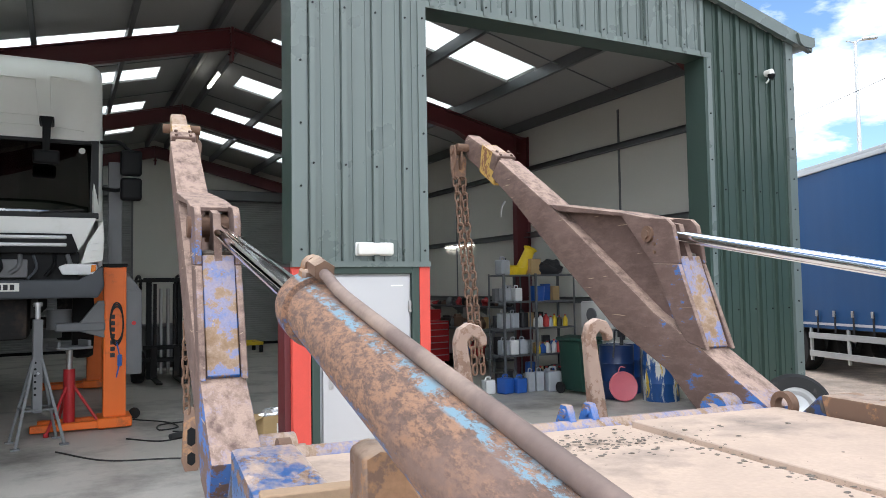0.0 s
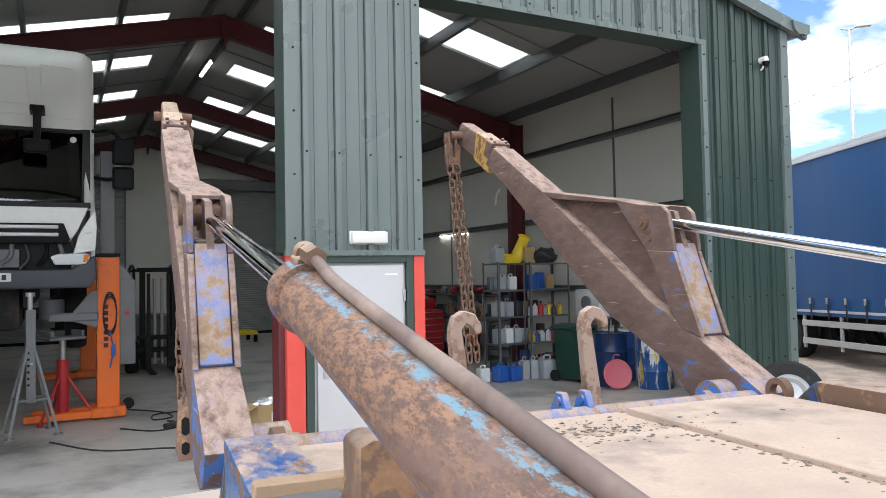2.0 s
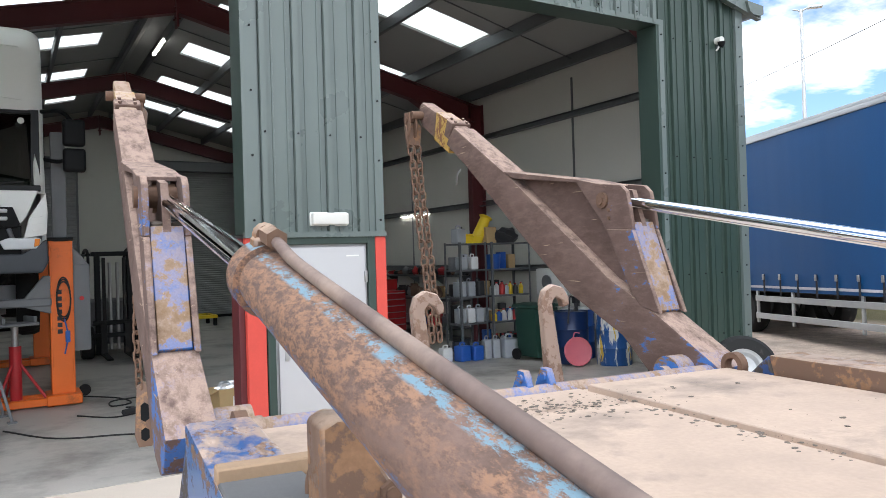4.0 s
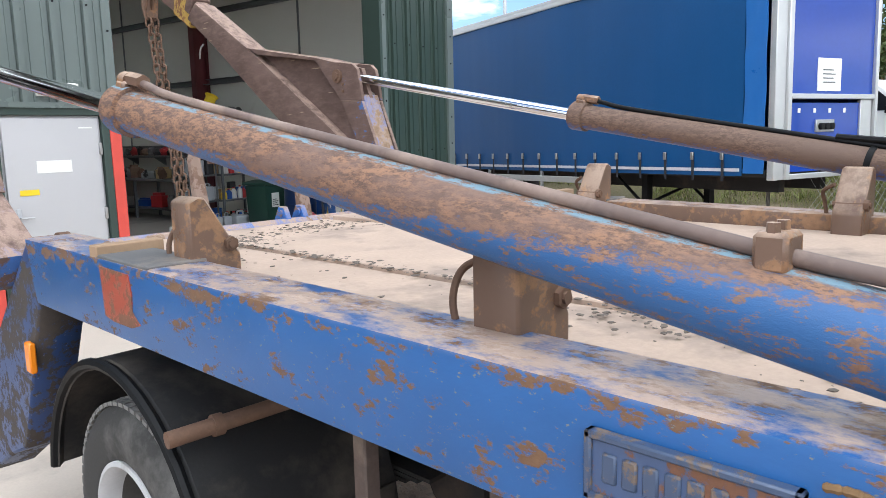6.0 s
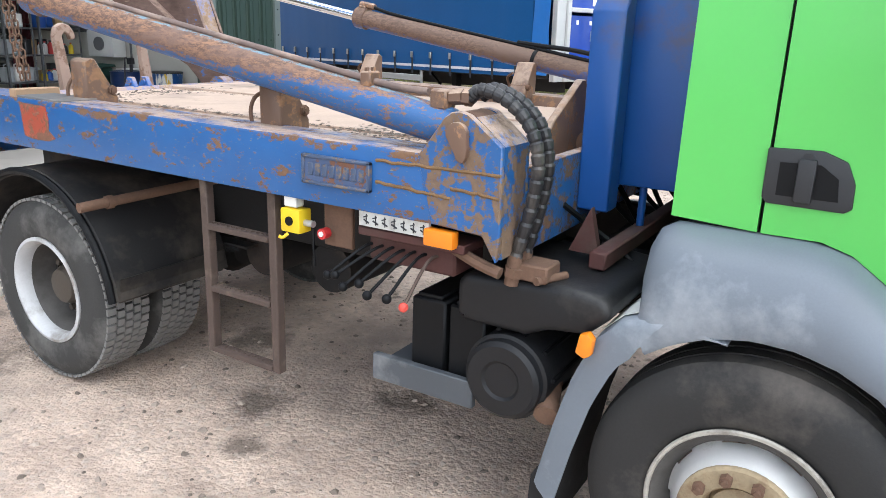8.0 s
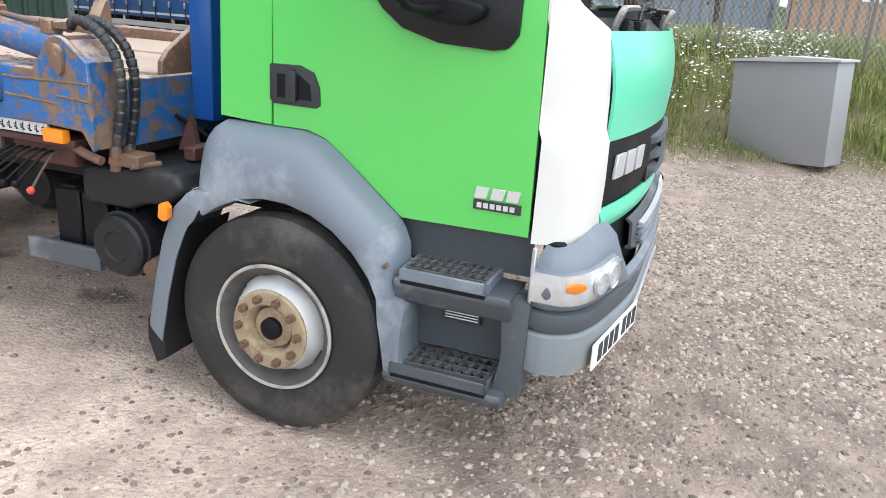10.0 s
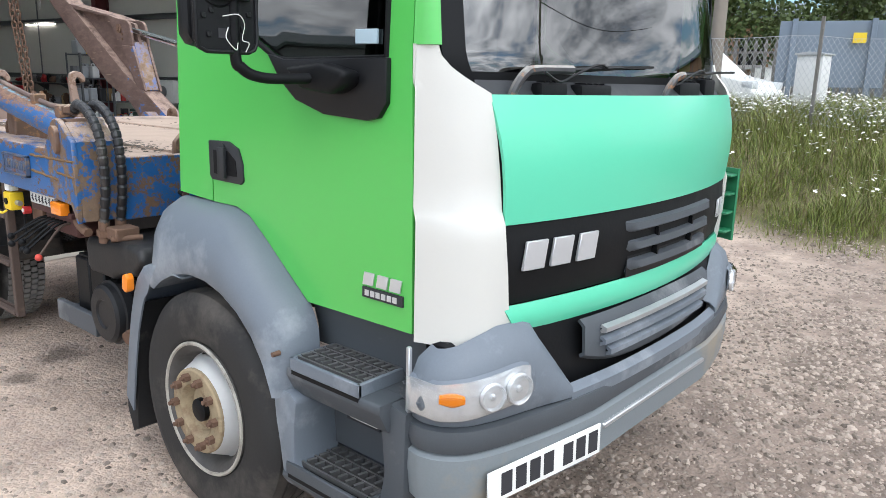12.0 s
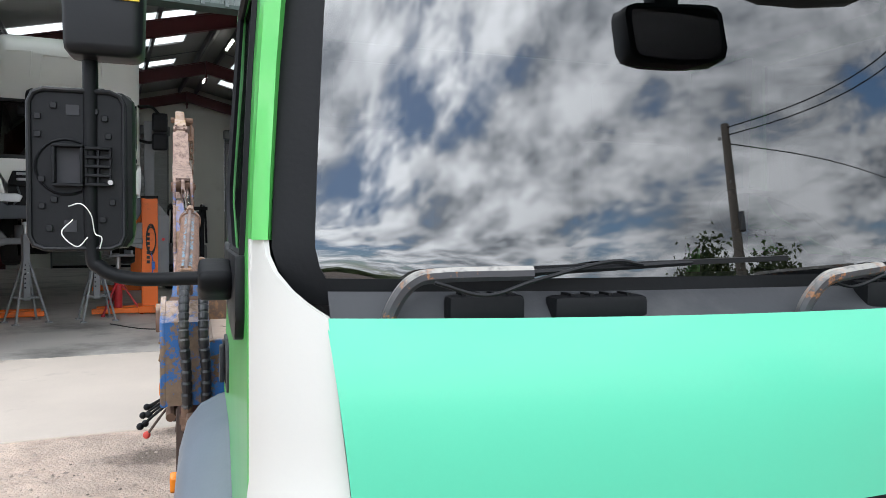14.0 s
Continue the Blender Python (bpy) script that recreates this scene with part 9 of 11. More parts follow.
floor_cable([(-3.4, 3.0), (-2.9, 2.2), (-2.2, 1.9), (-1.6, 1.5), (-1.2, 1.6), (-0.9, 1.2)], "thin black power cable trailing over the workshop floor")
floor_cable([(-2.4, 4.9), (-2.0, 4.4), (-1.9, 3.9), (-2.15, 3.8), (-2.1, 4.2), (-1.7, 4.3)], "black lift cable curled on the workshop floor")
floor_cable([(-2.6, 3.4), (-2.2, 3.0), (-1.75, 3.3), (-2.0, 3.6), (-1.4, 3.1), (-1.2, 2.9)], "black cable in a loose curl on the floor")


def angle_grinder():
    t = thing("angle_grinder", "dark angle grinder lying on the workshop floor", "power tool", at_shed(-1.98, 3.1, 0.03, 35))
    bm = B()
    rod(bm, (-0.16, 0, 0.04), (0.08, 0, 0.04), 0.035, 14, 0.042)
    part("body", bm, M_can_black, t)
    bm = B()
    rod(bm, (0.11, 0, 0.01), (0.11, 0, 0.07), 0.04, 14)
    part("gear_head", bm, M_steel, t)
    bm = B()
    rod(bm, (0.11, 0, 0.0), (0.11, 0, 0.01), 0.065, 20)
    part("disc", bm, M_rust, t)


angle_grinder()

# a yellow steel frame low on the floor near the back shutter
t = thing("floor_frame", "yellow steel lifting frame on the floor by the shutter", "lifting frame", at_shed(1.2, 15.5, 0.016))
for a, b, c, d, z in ((-1.5, 0.9, -0.06, 0.06, 0.32), (-1.5, 0.9, 0.9, 1.02, 0.32), (-1.5, -1.38, 0.06, 0.9, 0.32), (0.78, 0.9, 0.06, 0.9, 0.32)):
    bm = B()
    box(bm, a, b, c, d, z - 0.1, z, 0.01)
    part("beam", bm, M_yellow, t)
for x in (-1.44, 0.84):
    for y in (0.0, 0.96):
        bm = B()
        box(bm, x - 0.05, x + 0.05, y - 0.05, y + 0.05, 0.0, 0.22, 0.006)
        part("foot", bm, M_black, t)


# ---- shelves and stores along the east wall ----
def jerrycan(u, v, z, mat, w=0.18, d=0.14, h=0.30, turn=0, label="", kind_="jerrycan", group="cans and bottles"):
    t = thing(kind_, label, "can", at_shed(u, v, z, turn), group)
    bm = B()
    box(bm, -w / 2, w / 2, -d / 2, d / 2, 0, h * 0.82, min(w, d) * 0.16, 3)
    part("can_body", bm, mat, t)
    bm = B()
    tube(bm, [(-w * 0.28, 0, h * 0.80), (-w * 0.2, 0, h * 0.96), (w * 0.16, 0, h * 0.96), (w * 0.22, 0, h * 0.80)], w * 0.07, 6)
    part("handle", bm, mat, t)
    bm = B()
    rod(bm, (w * 0.32, 0, h * 0.80), (w * 0.32, 0, h * 0.92), w * 0.11, 12)
    part("cap", bm, M_can_black, t)
    return t


def bottle(u, v, z, mat, r=0.045, h=0.24, label="", capm=None):
    t = thing("bottle", label, "bottle", at_shed(u, v, z), "cans and bottles")
    bm = B()
    lathe(bm, [(0.001, 0), (r, 0.0), (r, h * 0.62), (r * 0.8, h * 0.74), (r * 0.36, h * 0.84), (r * 0.36, h * 0.92), (0.001, h * 0.92)], 16)
    part("bottle_body", bm, mat, t)
    bm = B()
    rod(bm, (0, 0, h * 0.90), (0, 0, h), r * 0.42, 12)
    part("cap", bm, capm or M_red, t)


def shelf_unit(u, v, w, d, h, n, turn):
    t = thing("shelving_unit", "grey bolted steel shelving crowded with cans and bottles", "shelf", at_shed(u, v, 0.016, turn), "shelving units")
    for x in (-w / 2, w / 2):
        for y in (-d / 2, d / 2):
            bm = B()
            sx, sy = (1 if x < 0 else -1), (1 if y < 0 else -1)
            box(bm, min(x, x + sx * 0.04), max(x, x + sx * 0.04), min(y, y + sy * 0.004), max(y, y + sy * 0.004), 0, h)
            box(bm, min(x, x + sx * 0.004), max(x, x + sx * 0.004), min(y, y + sy * 0.04), max(y, y + sy * 0.04), 0, h)
            part("post", bm, M_shelf, t)
    for k in range(n):
        z = 0.12 + (h - 0.14) * k / (n - 1)
        bm = B()
        box(bm, -w / 2 + 0.005, w / 2 - 0.005, -d / 2 + 0.005, d / 2 - 0.005, z - 0.03, z, 0.003)
        part("shelf", bm, M_shelf, t)
    return [0.12 + (h - 0.14) * k / (n - 1) + 0.016 for k in range(n)]


# the units stand in a row near the wall, open towards the yard
SU = [(4.15, 4.55), (5.0, 4.45)]
lev = shelf_unit(4.12, 4.75, 0.62, 0.5, 2.12, 5, 4)
shelf_unit(4.95, 4.70, 0.95, 0.5, 2.12, 5, 4)
grey_l, blue_l, white_l, yel_l = "dented grey metal oil can", "blue plastic fluid can", "white plastic fluid bottle", "yellow plastic container"
for k in range(3):
    jerrycan(3.92 + 0.2 * k, 4.66, lev[2], (M_can_grey, M_can_grey, M_can_black)[k], 0.17, 0.22, 0.34, 8 * k, "grey plastic fluid can on the shelf")
for k in range(3):
    jerrycan(3.93 + 0.2 * k, 4.68, lev[1], (M_can_grey, M_can_white, M_can_grey)[k], 0.17, 0.2, 0.33, -6, "pale plastic oil can on the shelf")
for k in range(2):
    jerrycan(4.0 + 0.24 * k, 4.7, lev[3], M_can_white if k else M_can_grey, 0.16, 0.2, 0.30, 0, "pale plastic oil can on the shelf")
jerrycan(3.95, 4.7, lev[4], M_can_grey, 0.22, 0.2, 0.34, 10, "grey jerrycan on the top shelf")
bm = B()
prism(bm, [(-0.16, 0), (0.10, 0), (0.16, 0.12), (-0.10, 0.14)], "y", -0.15, 0.15, 0.012, 2)
solo("wheel_chock", bm, M_yellow, "yellow plastic wheel chock on the top shelf", "wheel chock", at_shed(4.22, 4.66, lev[4], 15), "wheel chocks")
bm = B()
prism(bm, [(-0.13, 0), (0.13, 0), (0.05, 0.16), (-0.08, 0.18)], "y", -0.12, 0.12, 0.012, 2)
solo("wheel_chock", bm, M_yellow, "small yellow plastic wheel chock on the top shelf", "wheel chock", at_shed(4.18, 4.8, lev[4] + 0.002, 95), "wheel chocks")
bm = B()
lathe(bm, [(0.001, 0), (0.11, 0.0), (0.12, 0.03), (0.10, 0.46), (0.135, 0.50), (0.13, 0.505), (0.001, 0.49)], 24, Matrix.Rotation(radians(28), 4, "Y"))
solo("yellow_bucket", bm, M_yellow, "yellow plastic tub leaning on the top shelf", "tub", at_shed(4.40, 4.78, lev[4] + 0.055))
bm = B()
small_box(bm, 0.24, 0.3, 0.30)
solo("carton", bm, M_card, "brown cardboard carton on the top shelf", "box", at_shed(4.62, 4.75, lev[4], 5))
bm = B()
tm = bmesh.new()
bmesh.ops.create_icosphere(tm, subdivisions=3, radius=0.2)
for v in tm.verts:
    v.co = Vector((v.co.x * 1.6, v.co.y * 0.9, v.co.z * 0.8 + 0.12)) * (1 + 0.3 * noise.noise(v.co * 9))
    v.co.z = max(v.co.z, 0)
add(bm, tm)
solo("tarpaulin", bm, M_can_black, "crumpled black sheeting on the top shelf", "sheet", at_shed(5.0, 4.7, lev[4]), smooth=False)
bm = B()
lathe(bm, [(0.001, 0), (0.13, 0), (0.15, 0.27), (0.155, 0.28), (0.001, 0.28)], 24)
solo("bucket", bm, M_can_blue, "blue plastic tub on the shelf", "tub", at_shed(4.70, 4.68, lev[3]))
specs = [(4.62, 3 - 1, M_can_white, 0.06, 0.22), (4.72, 2, M_can_white, 0.05, 0.24), (4.86, 2, M_red, 0.06, 0.26), (4.95, 2, M_can_grey, 0.05, 0.20), (5.04, 2, M_yellow, 0.045, 0.24), (5.16, 2, M_can_black, 0.05, 0.2), (5.28, 2, M_yellow, 0.045, 0.22),
         (4.64, 1, M_yellow, 0.06, 0.18), (4.76, 1, M_can_blue, 0.06, 0.2), (4.88, 1, M_can_white, 0.06, 0.22), (5.0, 1, M_can_white, 0.05, 0.25), (5.1, 1, M_red, 0.045, 0.22), (5.22, 1, M_can_white, 0.05, 0.24),
         (4.7, 0, M_can_black, 0.06, 0.25), (4.84, 0, M_can_grey, 0.06, 0.24), (5.0, 0, M_can_blue, 0.06, 0.26), (5.15, 0, M_can_black, 0.07, 0.22)]
for u, k, mt, r, h in specs:
    nm = {M_can_white.name: "white", M_red.name: "red", M_yellow.name: "yellow", M_can_black.name: "black", M_can_blue.name: "blue", M_can_grey.name: "grey"}[mt.name]
    bottle(u, 4.58 + 0.06 * RNG.random(), lev[k], mt, r, h, nm + " plastic fluid bottle on the steel shelf", M_can_black if nm == "red" else M_red)
bm = B()
small_box(bm, 0.34, 0.2, 0.19)
solo("carton", bm, M_card, "brown cardboard carton on the shelf", "box", at_shed(4.82, 4.82, lev[1], 3))
bm = B()
small_box(bm, 0.4, 0.2, 0.16)
solo("carton", bm, M_card, "flattened brown carton on the shelf", "box", at_shed(5.1, 4.82, lev[2], -4))
# cans on the floor before the shelves
for u, v, mt, w, h, lb in ((3.62, 4.15, M_can_blue, 0.24, 0.34, "blue plastic drum can on the floor"), (3.88, 4.1, M_can_blue, 0.22, 0.32, "blue plastic drum can on the floor"),
                           (4.12, 4.12, M_can_grey, 0.15, 0.42, "tall grey metal oil can on the floor"), (4.30, 4.1, M_can_grey, 0.15, 0.42, "tall grey metal oil can on the floor"),
                           (4.50, 3.95, M_can_grey, 0.27, 0.44, "large grey oil can on the floor"), (3.36, 4.3, M_can_white, 0.2, 0.3, "pale fluid can on the floor")):
    jerrycan(u, v, 0.016, mt, w, w * 0.9, h, RNG.uniform(-12, 12), lb)


def drum(u, v, mat, label, top):
    t = thing("oil_drum", label, "drum", at_shed(u, v), "oil drums")
    bm = B()
    prof = [(0.001, 0.012), (0.27, 0.012), (0.285, 0.0), (0.29, 0.012)]
    for z in (0.29, 0.58):
        prof += [(0.286, z - 0.02), (0.295, z), (0.286, z + 0.02)]
    prof += [(0.286, 0.86), (0.292, 0.875), (0.28, 0.88), (0.275, 0.865), (0.001, 0.865)]
    lathe(bm, prof, 36)
    part("drum_body", bm, mat, t)
    bm = B()
    if top == "pump":
        rod(bm, (0.12, 0, 0.86), (0.12, 0, 1.06), 0.03, 12)
        box(bm, 0.07, 0.17, -0.05, 0.05, 1.0, 1.12, 0.015, 2)
        tube(bm, [(0.12, 0, 1.08), (-0.05, -0.05, 1.12), (-0.2, -0.2, 1.0), (-0.28, -0.25, 0.7)], 0.014, 8)
        part("drum_pump", bm, M_can_black, t, "black hand pump")
    else:
        lathe(bm, [(0.001, 0.90), (0.29, 0.89), (0.295, 0.87), (0.293, 0.862), (0.001, 0.868)], 36)
        part("lid", bm, M_can_white if top == "white" else M_can_black, t, "pale drum lid")


def splashed_paint():
    """Blue enamel under runs of white and yellow paint."""
    m, nt, p = nodes_of("splashed_drum_enamel")
    v = coords(nt)
    mp = nt.nodes.new("ShaderNodeMapping")
    mp.inputs["Scale"].default_value = (1.0, 1.0, 0.22)
    nt.links.new(v, mp.inputs["Vector"])
    n1, n2 = noise_node(nt, mp.outputs[0], 6.5, 7, 0.6), noise_node(nt, mp.outputs[0], 9.0, 5, 0.6)
    col = mixc(nt, n2, (0.008, 0.04, 0.14), (0.012, 0.11, 0.36))
    col = mixc(nt, ramp(nt, n1, 0.53, 0.57), col, (0.62, 0.62, 0.58))
    col = mixc(nt, ramp(nt, n2, 0.60, 0.63), col, (0.60, 0.40, 0.04))
    nt.links.new(col, p.inputs["Base Color"])
    p.inputs["Roughness"].default_value = 0.42
    return m


drum(4.95, 2.75, M_drum, "navy blue steel oil drum with a hand pump", "pump")
drum(5.35, 2.15, splashed_paint(), "navy blue steel oil drum splashed with pale paint", "black")
drum(5.45, 3.15, M_can_blue, "bright blue plastic drum", "white")
t = thing("round_lid", "faded red round plastic lid leaning on the drums", "lid", at_shed(4.72, 2.35, 0.016, -20))
bm = B()
lathe(bm, [(0.001, 0.0), (0.20, 0.0), (0.235, 0.02), (0.24, 0.05), (0.225, 0.055), (0.19, 0.03), (0.001, 0.035)], 32, Matrix.Translation((0, 0, 0.24)) @ Matrix.Rotation(radians(78), 4, "X"))
part("lid_disc", bm, M_pink, t)
bm = B()
tube(bm, [(-0.08, -0.02, 0.46), (-0.05, -0.05, 0.56), (0.03, -0.05, 0.55)], 0.010, 8)
part("handle", bm, M_pink, t)


def wheelie_bin(u, v, turn):
    t = thing("wheelie_bin", "dark green wheelie bin with a white notice", "bin", at_shed(u, v, 0.016, turn))
    bm = B()
    prism(bm, [(-0.22, 0.06), (0.22, 0.06), (0.29, 0.92), (-0.29, 0.92)], "y", -0.26, 0.26, 0.03, 2)
    part("bin_body", bm, M_bin, t)
    bm = B()
    prism(bm, [(-0.32, 0.93), (0.32, 0.93), (0.30, 0.98), (0.0, 1.01), (-0.30, 0.98)], "y", -0.31, 0.31, 0.015, 2)
    part("lid", bm, M_bin, t)
    for s in (-1, 1):
        bm = B()
        rod(bm, (s * 0.25, 0.24, 0.10), (s * 0.30, 0.24, 0.10), 0.10, 18)
        part("wheel", bm, M_rubber, t)
    bm = B()
    box(bm, -0.13, 0.05, -0.268, -0.2605, 0.52, 0.78)
    note = part("notice", bm, M_paper, t, "white paper notice")
    for k in range(4):
        bm = B()
        box(bm, -0.11, 0.02 - 0.03 * (k % 2), -0.270, -0.268, 0.55 + 0.035 * k, 0.563 + 0.035 * k)
        part("notice_bar", bm, M_ink, note)


wheelie_bin(4.75, 3.45, 5)


def bench(u, v, length):
    """Runs along the wall (v direction)."""
    t = thing("workbench", "long grey workbench crowded with parts along the wall", "workbench", at_shed(u, v))
    bm = B()
    box(bm, -0.35, 0.35, 0, length, 0.86, 0.92, 0.006)
    part("benchtop", bm, M_shelf, t)
    for k in range(4):
        for x in (-0.3, 0.3):
            bm = B()
            box(bm, x - 0.03, x + 0.03, 0.05 + (length - 0.16) * k / 3, 0.11 + (length - 0.16) * k / 3, 0, 0.86, 0.004)
            part("leg", bm, M_shelf, t)
    bm = B()
    box(bm, -0.3, 0.3, 0.1, length - 0.1, 0.22, 0.25, 0.004)
    part("lower_shelf", bm, M_shelf, t)


bench(5.4, 6.9, 5.2)
clut = [M_can_black, M_castgrey, M_card, M_toolred, M_can_grey, M_can_blue, M_rust, M_can_white]
names = {"black_can_plastic": "black", "grey_hammer_paint": "grey steel", "brown_cardboard": "brown cardboard", "red_tool_enamel": "red", "grey_can_plastic": "pale grey", "blue_can_plastic": "blue", "brown_rust": "rusty", "white_can_plastic": "white"}
for k in range(16):
    mt = clut[k % 8]
    w, d, h = RNG.uniform(0.14, 0.34), RNG.uniform(0.14, 0.34), RNG.uniform(0.10, 0.34)
    z, u = ((0.936, 5.32), (0.266, 5.35))[k % 2]
    bm = B()
    box(bm, -w / 2, w / 2, -d / 2, d / 2, 0, h * 0.8, 0.012, 2)
    box(bm, -w * 0.35, w * 0.35, -d * 0.4, d * 0.4, h * 0.78, h, 0.01)
    solo("parts_bin", bm, mt, names[mt.name] + " parts box on the workbench", "box", at_shed(u, 7.15 + 0.31 * k, z, RNG.uniform(-20, 20)), "boxes on the bench")


# parts along a wall ledge above the bench
t = thing("wall_ledge", "long dark steel ledge on the workshop wall", "shelf", at_shed(5.6, 6.9, 1.40))
bm = B()
box(bm, -0.18, 0.18, 0.0, 4.2, 0.0, 0.03, 0.004)
part("board", bm, M_shelf, t)
for k in range(4):
    bm = B()
    prism(bm, [(-0.16, 0.0), (0.18, 0.0), (0.18, -0.22)], "y", 0.2 + 1.2 * k, 0.23 + 1.2 * k)
    part("bracket", bm, M_shelf, t)


def lump(u, v, z, size, mt, label, kind_):
    tm = bmesh.new()
    bmesh.ops.create_icosphere(tm, subdivisions=2, radius=0.5)
    q = Vector((u * 7, v * 7, z))
    for w in tm.verts:
        f = 1 + 0.55 * noise.noise(w.co * 3 + q)
        w.co = Vector((w.co.x * size[0] * f, w.co.y * size[1] * f, max(0.0, (w.co.z * f + 0.4) * size[2])))
    bm = B()
    add(bm, tm)
    box(bm, -0.2 * size[0], 0.2 * size[0], -0.4 * size[1], 0.4 * size[1], 0.0, 0.55 * size[2], 0.006)
    solo(kind_, bm, mt, label, "machine part", at_shed(u, v, z, RNG.uniform(0, 90)), "loose machine parts", smooth=False)


for k in range(15):
    mt = (M_can_black, M_castgrey, M_rust, M_chassis, M_toolred)[k % 5]
    lump(5.58, 7.05 + 0.26 * k, 1.446, (RNG.uniform(0.12, 0.26), RNG.uniform(0.12, 0.3), RNG.uniform(0.09, 0.24)), mt, "greasy machine part lying on the wall ledge", "machine_part")
for k in range(14):
    mt = (M_castgrey, M_can_black, M_rust)[k % 3]
    lump(5.22 + 0.1 * (k % 2), 7.0 + 0.34 * k, 0.936, (RNG.uniform(0.1, 0.2), RNG.uniform(0.1, 0.22), RNG.uniform(0.1, 0.3)), mt, "greasy machine part lying on the workbench", "machine_part")
# a crowded second row on the shelving
for k in range(4):
    for j in range(6):
        u = (3.93, 4.12, 4.62, 4.82, 5.02, 5.22)[j] + RNG.uniform(-0.02, 0.02)
        w, h = RNG.uniform(0.13, 0.18), RNG.uniform(0.14, 0.34)
        mt = (M_can_black, M_castgrey, M_card, M_can_black, M_can_grey, M_chassis, M_can_blue)[(k * 5 + j * 3) % 7]
        if (k, j) in ((1, 3), (2, 4), (3, 2)):
            continue
        bm = B()
        box(bm, -w / 2, w / 2, -0.06, 0.06, 0.0, h, 0.008, 2)
        box(bm, -w * 0.3, w * 0.3, -0.064, 0.05, h * 0.3, h * 0.7, 0.002)
        solo("storage_box", bm, mt, "dark box at the back of the steel shelf", "box", at_shed(u, 4.86, lev[k], RNG.uniform(-6, 6)), "boxes on the shelving")


def tool_chest(u, v, turn):
    t = thing("tool_chest", "red steel roller tool chest with drawers", "tool chest", at_shed(u, v, 0.016, turn))
    bm = B()
    box(bm, -0.34, 0.34, -0.23, 0.23, 0.12, 1.08, 0.012, 2)
    part("cabinet", bm, M_toolred, t)
    for k in range(6):
        bm = B()
        z = 0.16 + 0.15 * k
        box(bm, -0.31, 0.31, -0.248, -0.232, z, z + 0.135, 0.005)
        dr = part("drawer", bm, M_toolred, t)
        bm = B()
        box(bm, -0.29, 0.29, -0.262, -0.249, z + 0.105, z + 0.128, 0.003)
        part("drawer_handle", bm, M_galv, dr)
    for x in (-0.28, 0.28):
        for y in (-0.18, 0.18):
            bm = B()
            rod(bm, (x - 0.02, y, 0.06), (x + 0.02, y, 0.06), 0.06, 14)
            part("castor", bm, M_rubber, t)


tool_chest(4.55, 8.9, 8)
tool_chest(4.55, 9.75, 2)
bm = B()
box(bm, -0.4, 0.4, -0.22, 0.22, 0, 0.26, 0.03, 2)
box(bm, -0.3, 0.1, -0.18, 0.18, 0.25, 0.36, 0.05, 2)
solo("engine_block", bm, M_toolred, "dark red engine part on the tool chest", "engine part", at_shed(4.5, 9.3, 1.10, 12))
bm = B()
prism(bm, [(-0.3, 0), (0.3, 0), (0.2, 0.22), (-0.1, 0.28)], "y", -0.2, 0.2, 0.03, 2)
solo("machine_cover", bm, M_can_black, "black machine cover on the workbench", "cover", at_shed(5.35, 11.6, 0.936, 30))

# white storage heater under the wall and a pale box
t = thing("storage_heater", "dusty white heater box against the workshop wall", "heater", at_shed(5.55, 3.9, 0.5))
bm = B()
box(bm, -0.16, 0.16, -0.35, 0.35, 0.6, 1.1, 0.03, 2)
part("heater_body", bm, M_can_white, t)
bm = B()
rod(bm, (-0.17, 0, 0.85), (-0.20, 0, 0.85), 0.13, 24)
part("fan_guard", bm, M_castgrey, t)


def batten(m, length):
    t = thing("batten_light", "lit white batten lamp", "lamp", m, "batten lamps")
    bm = B()
    box(bm, -length / 2, length / 2, -0.035, 0.035, 0.03, 0.06, 0.006)
    part("lamp_tray", bm, M_can_white, t)
    bm = B()
    box(bm, -length / 2 + 0.01, length / 2 - 0.01, -0.032, 0.032, -0.015, 0.029, 0.012, 2)
    part("diffuser", bm, M_led, t)


batten(at_shed(-0.35, 9.9, 6.62, 90), 1.3)
batten(at_shed(-0.35, 15.5, 6.62, 90), 1.3)
batten(at_shed(5.72, 9.6, 2.95, 90), 1.5)


# ---- low shed across the yard, mirrored in the cab's door glass ----
def low_shed(m):
    t = thing("low_shed", "long low grey shed with a dark open bay across the yard", "shed", m)
    for x0, x1, z0 in ((-12.0, -1.6, 0.0), (-1.6, 4.4, 3.45)):
        bm = B()
        n = int((x1 - x0) / 0.25)
        rows = [[(x0 + (x1 - x0) * i / n, -0.035 * (i % 4 == 0), z) for i in range(n + 1)] for z in (z0, 4.1 + 0.0 * z0)]
        sheet(bm, rows, 0.06)
        part("wall", bm, M_clad, t, "ribbed grey cladding", smooth=False)
    bm = B()
    box(bm, -12.0, -11.9, 0.0, 8.0, 0.0, 4.1)
    box(bm, 4.3, 4.4, 0.06, 8.0, 0.0, 4.1)
    box(bm, -12.0, 4.4, 7.9, 8.0, 0.0, 4.1)
    part("side_and_rear_wall", bm, M_cladd, t)
    bm = B()
    prism(bm, [(-0.3, 4.1), (4.0, 4.9), (8.3, 4.1), (8.3, 4.2), (4.0, 5.0), (-0.3, 4.2)], "x", -12.3, 4.6)
    part("roof", bm, M_cladd, t)


low_shed(Matrix.Translation((-12.7, 15.4, 0.0)) @ Matrix.Rotation(radians(32), 4, "Z"))


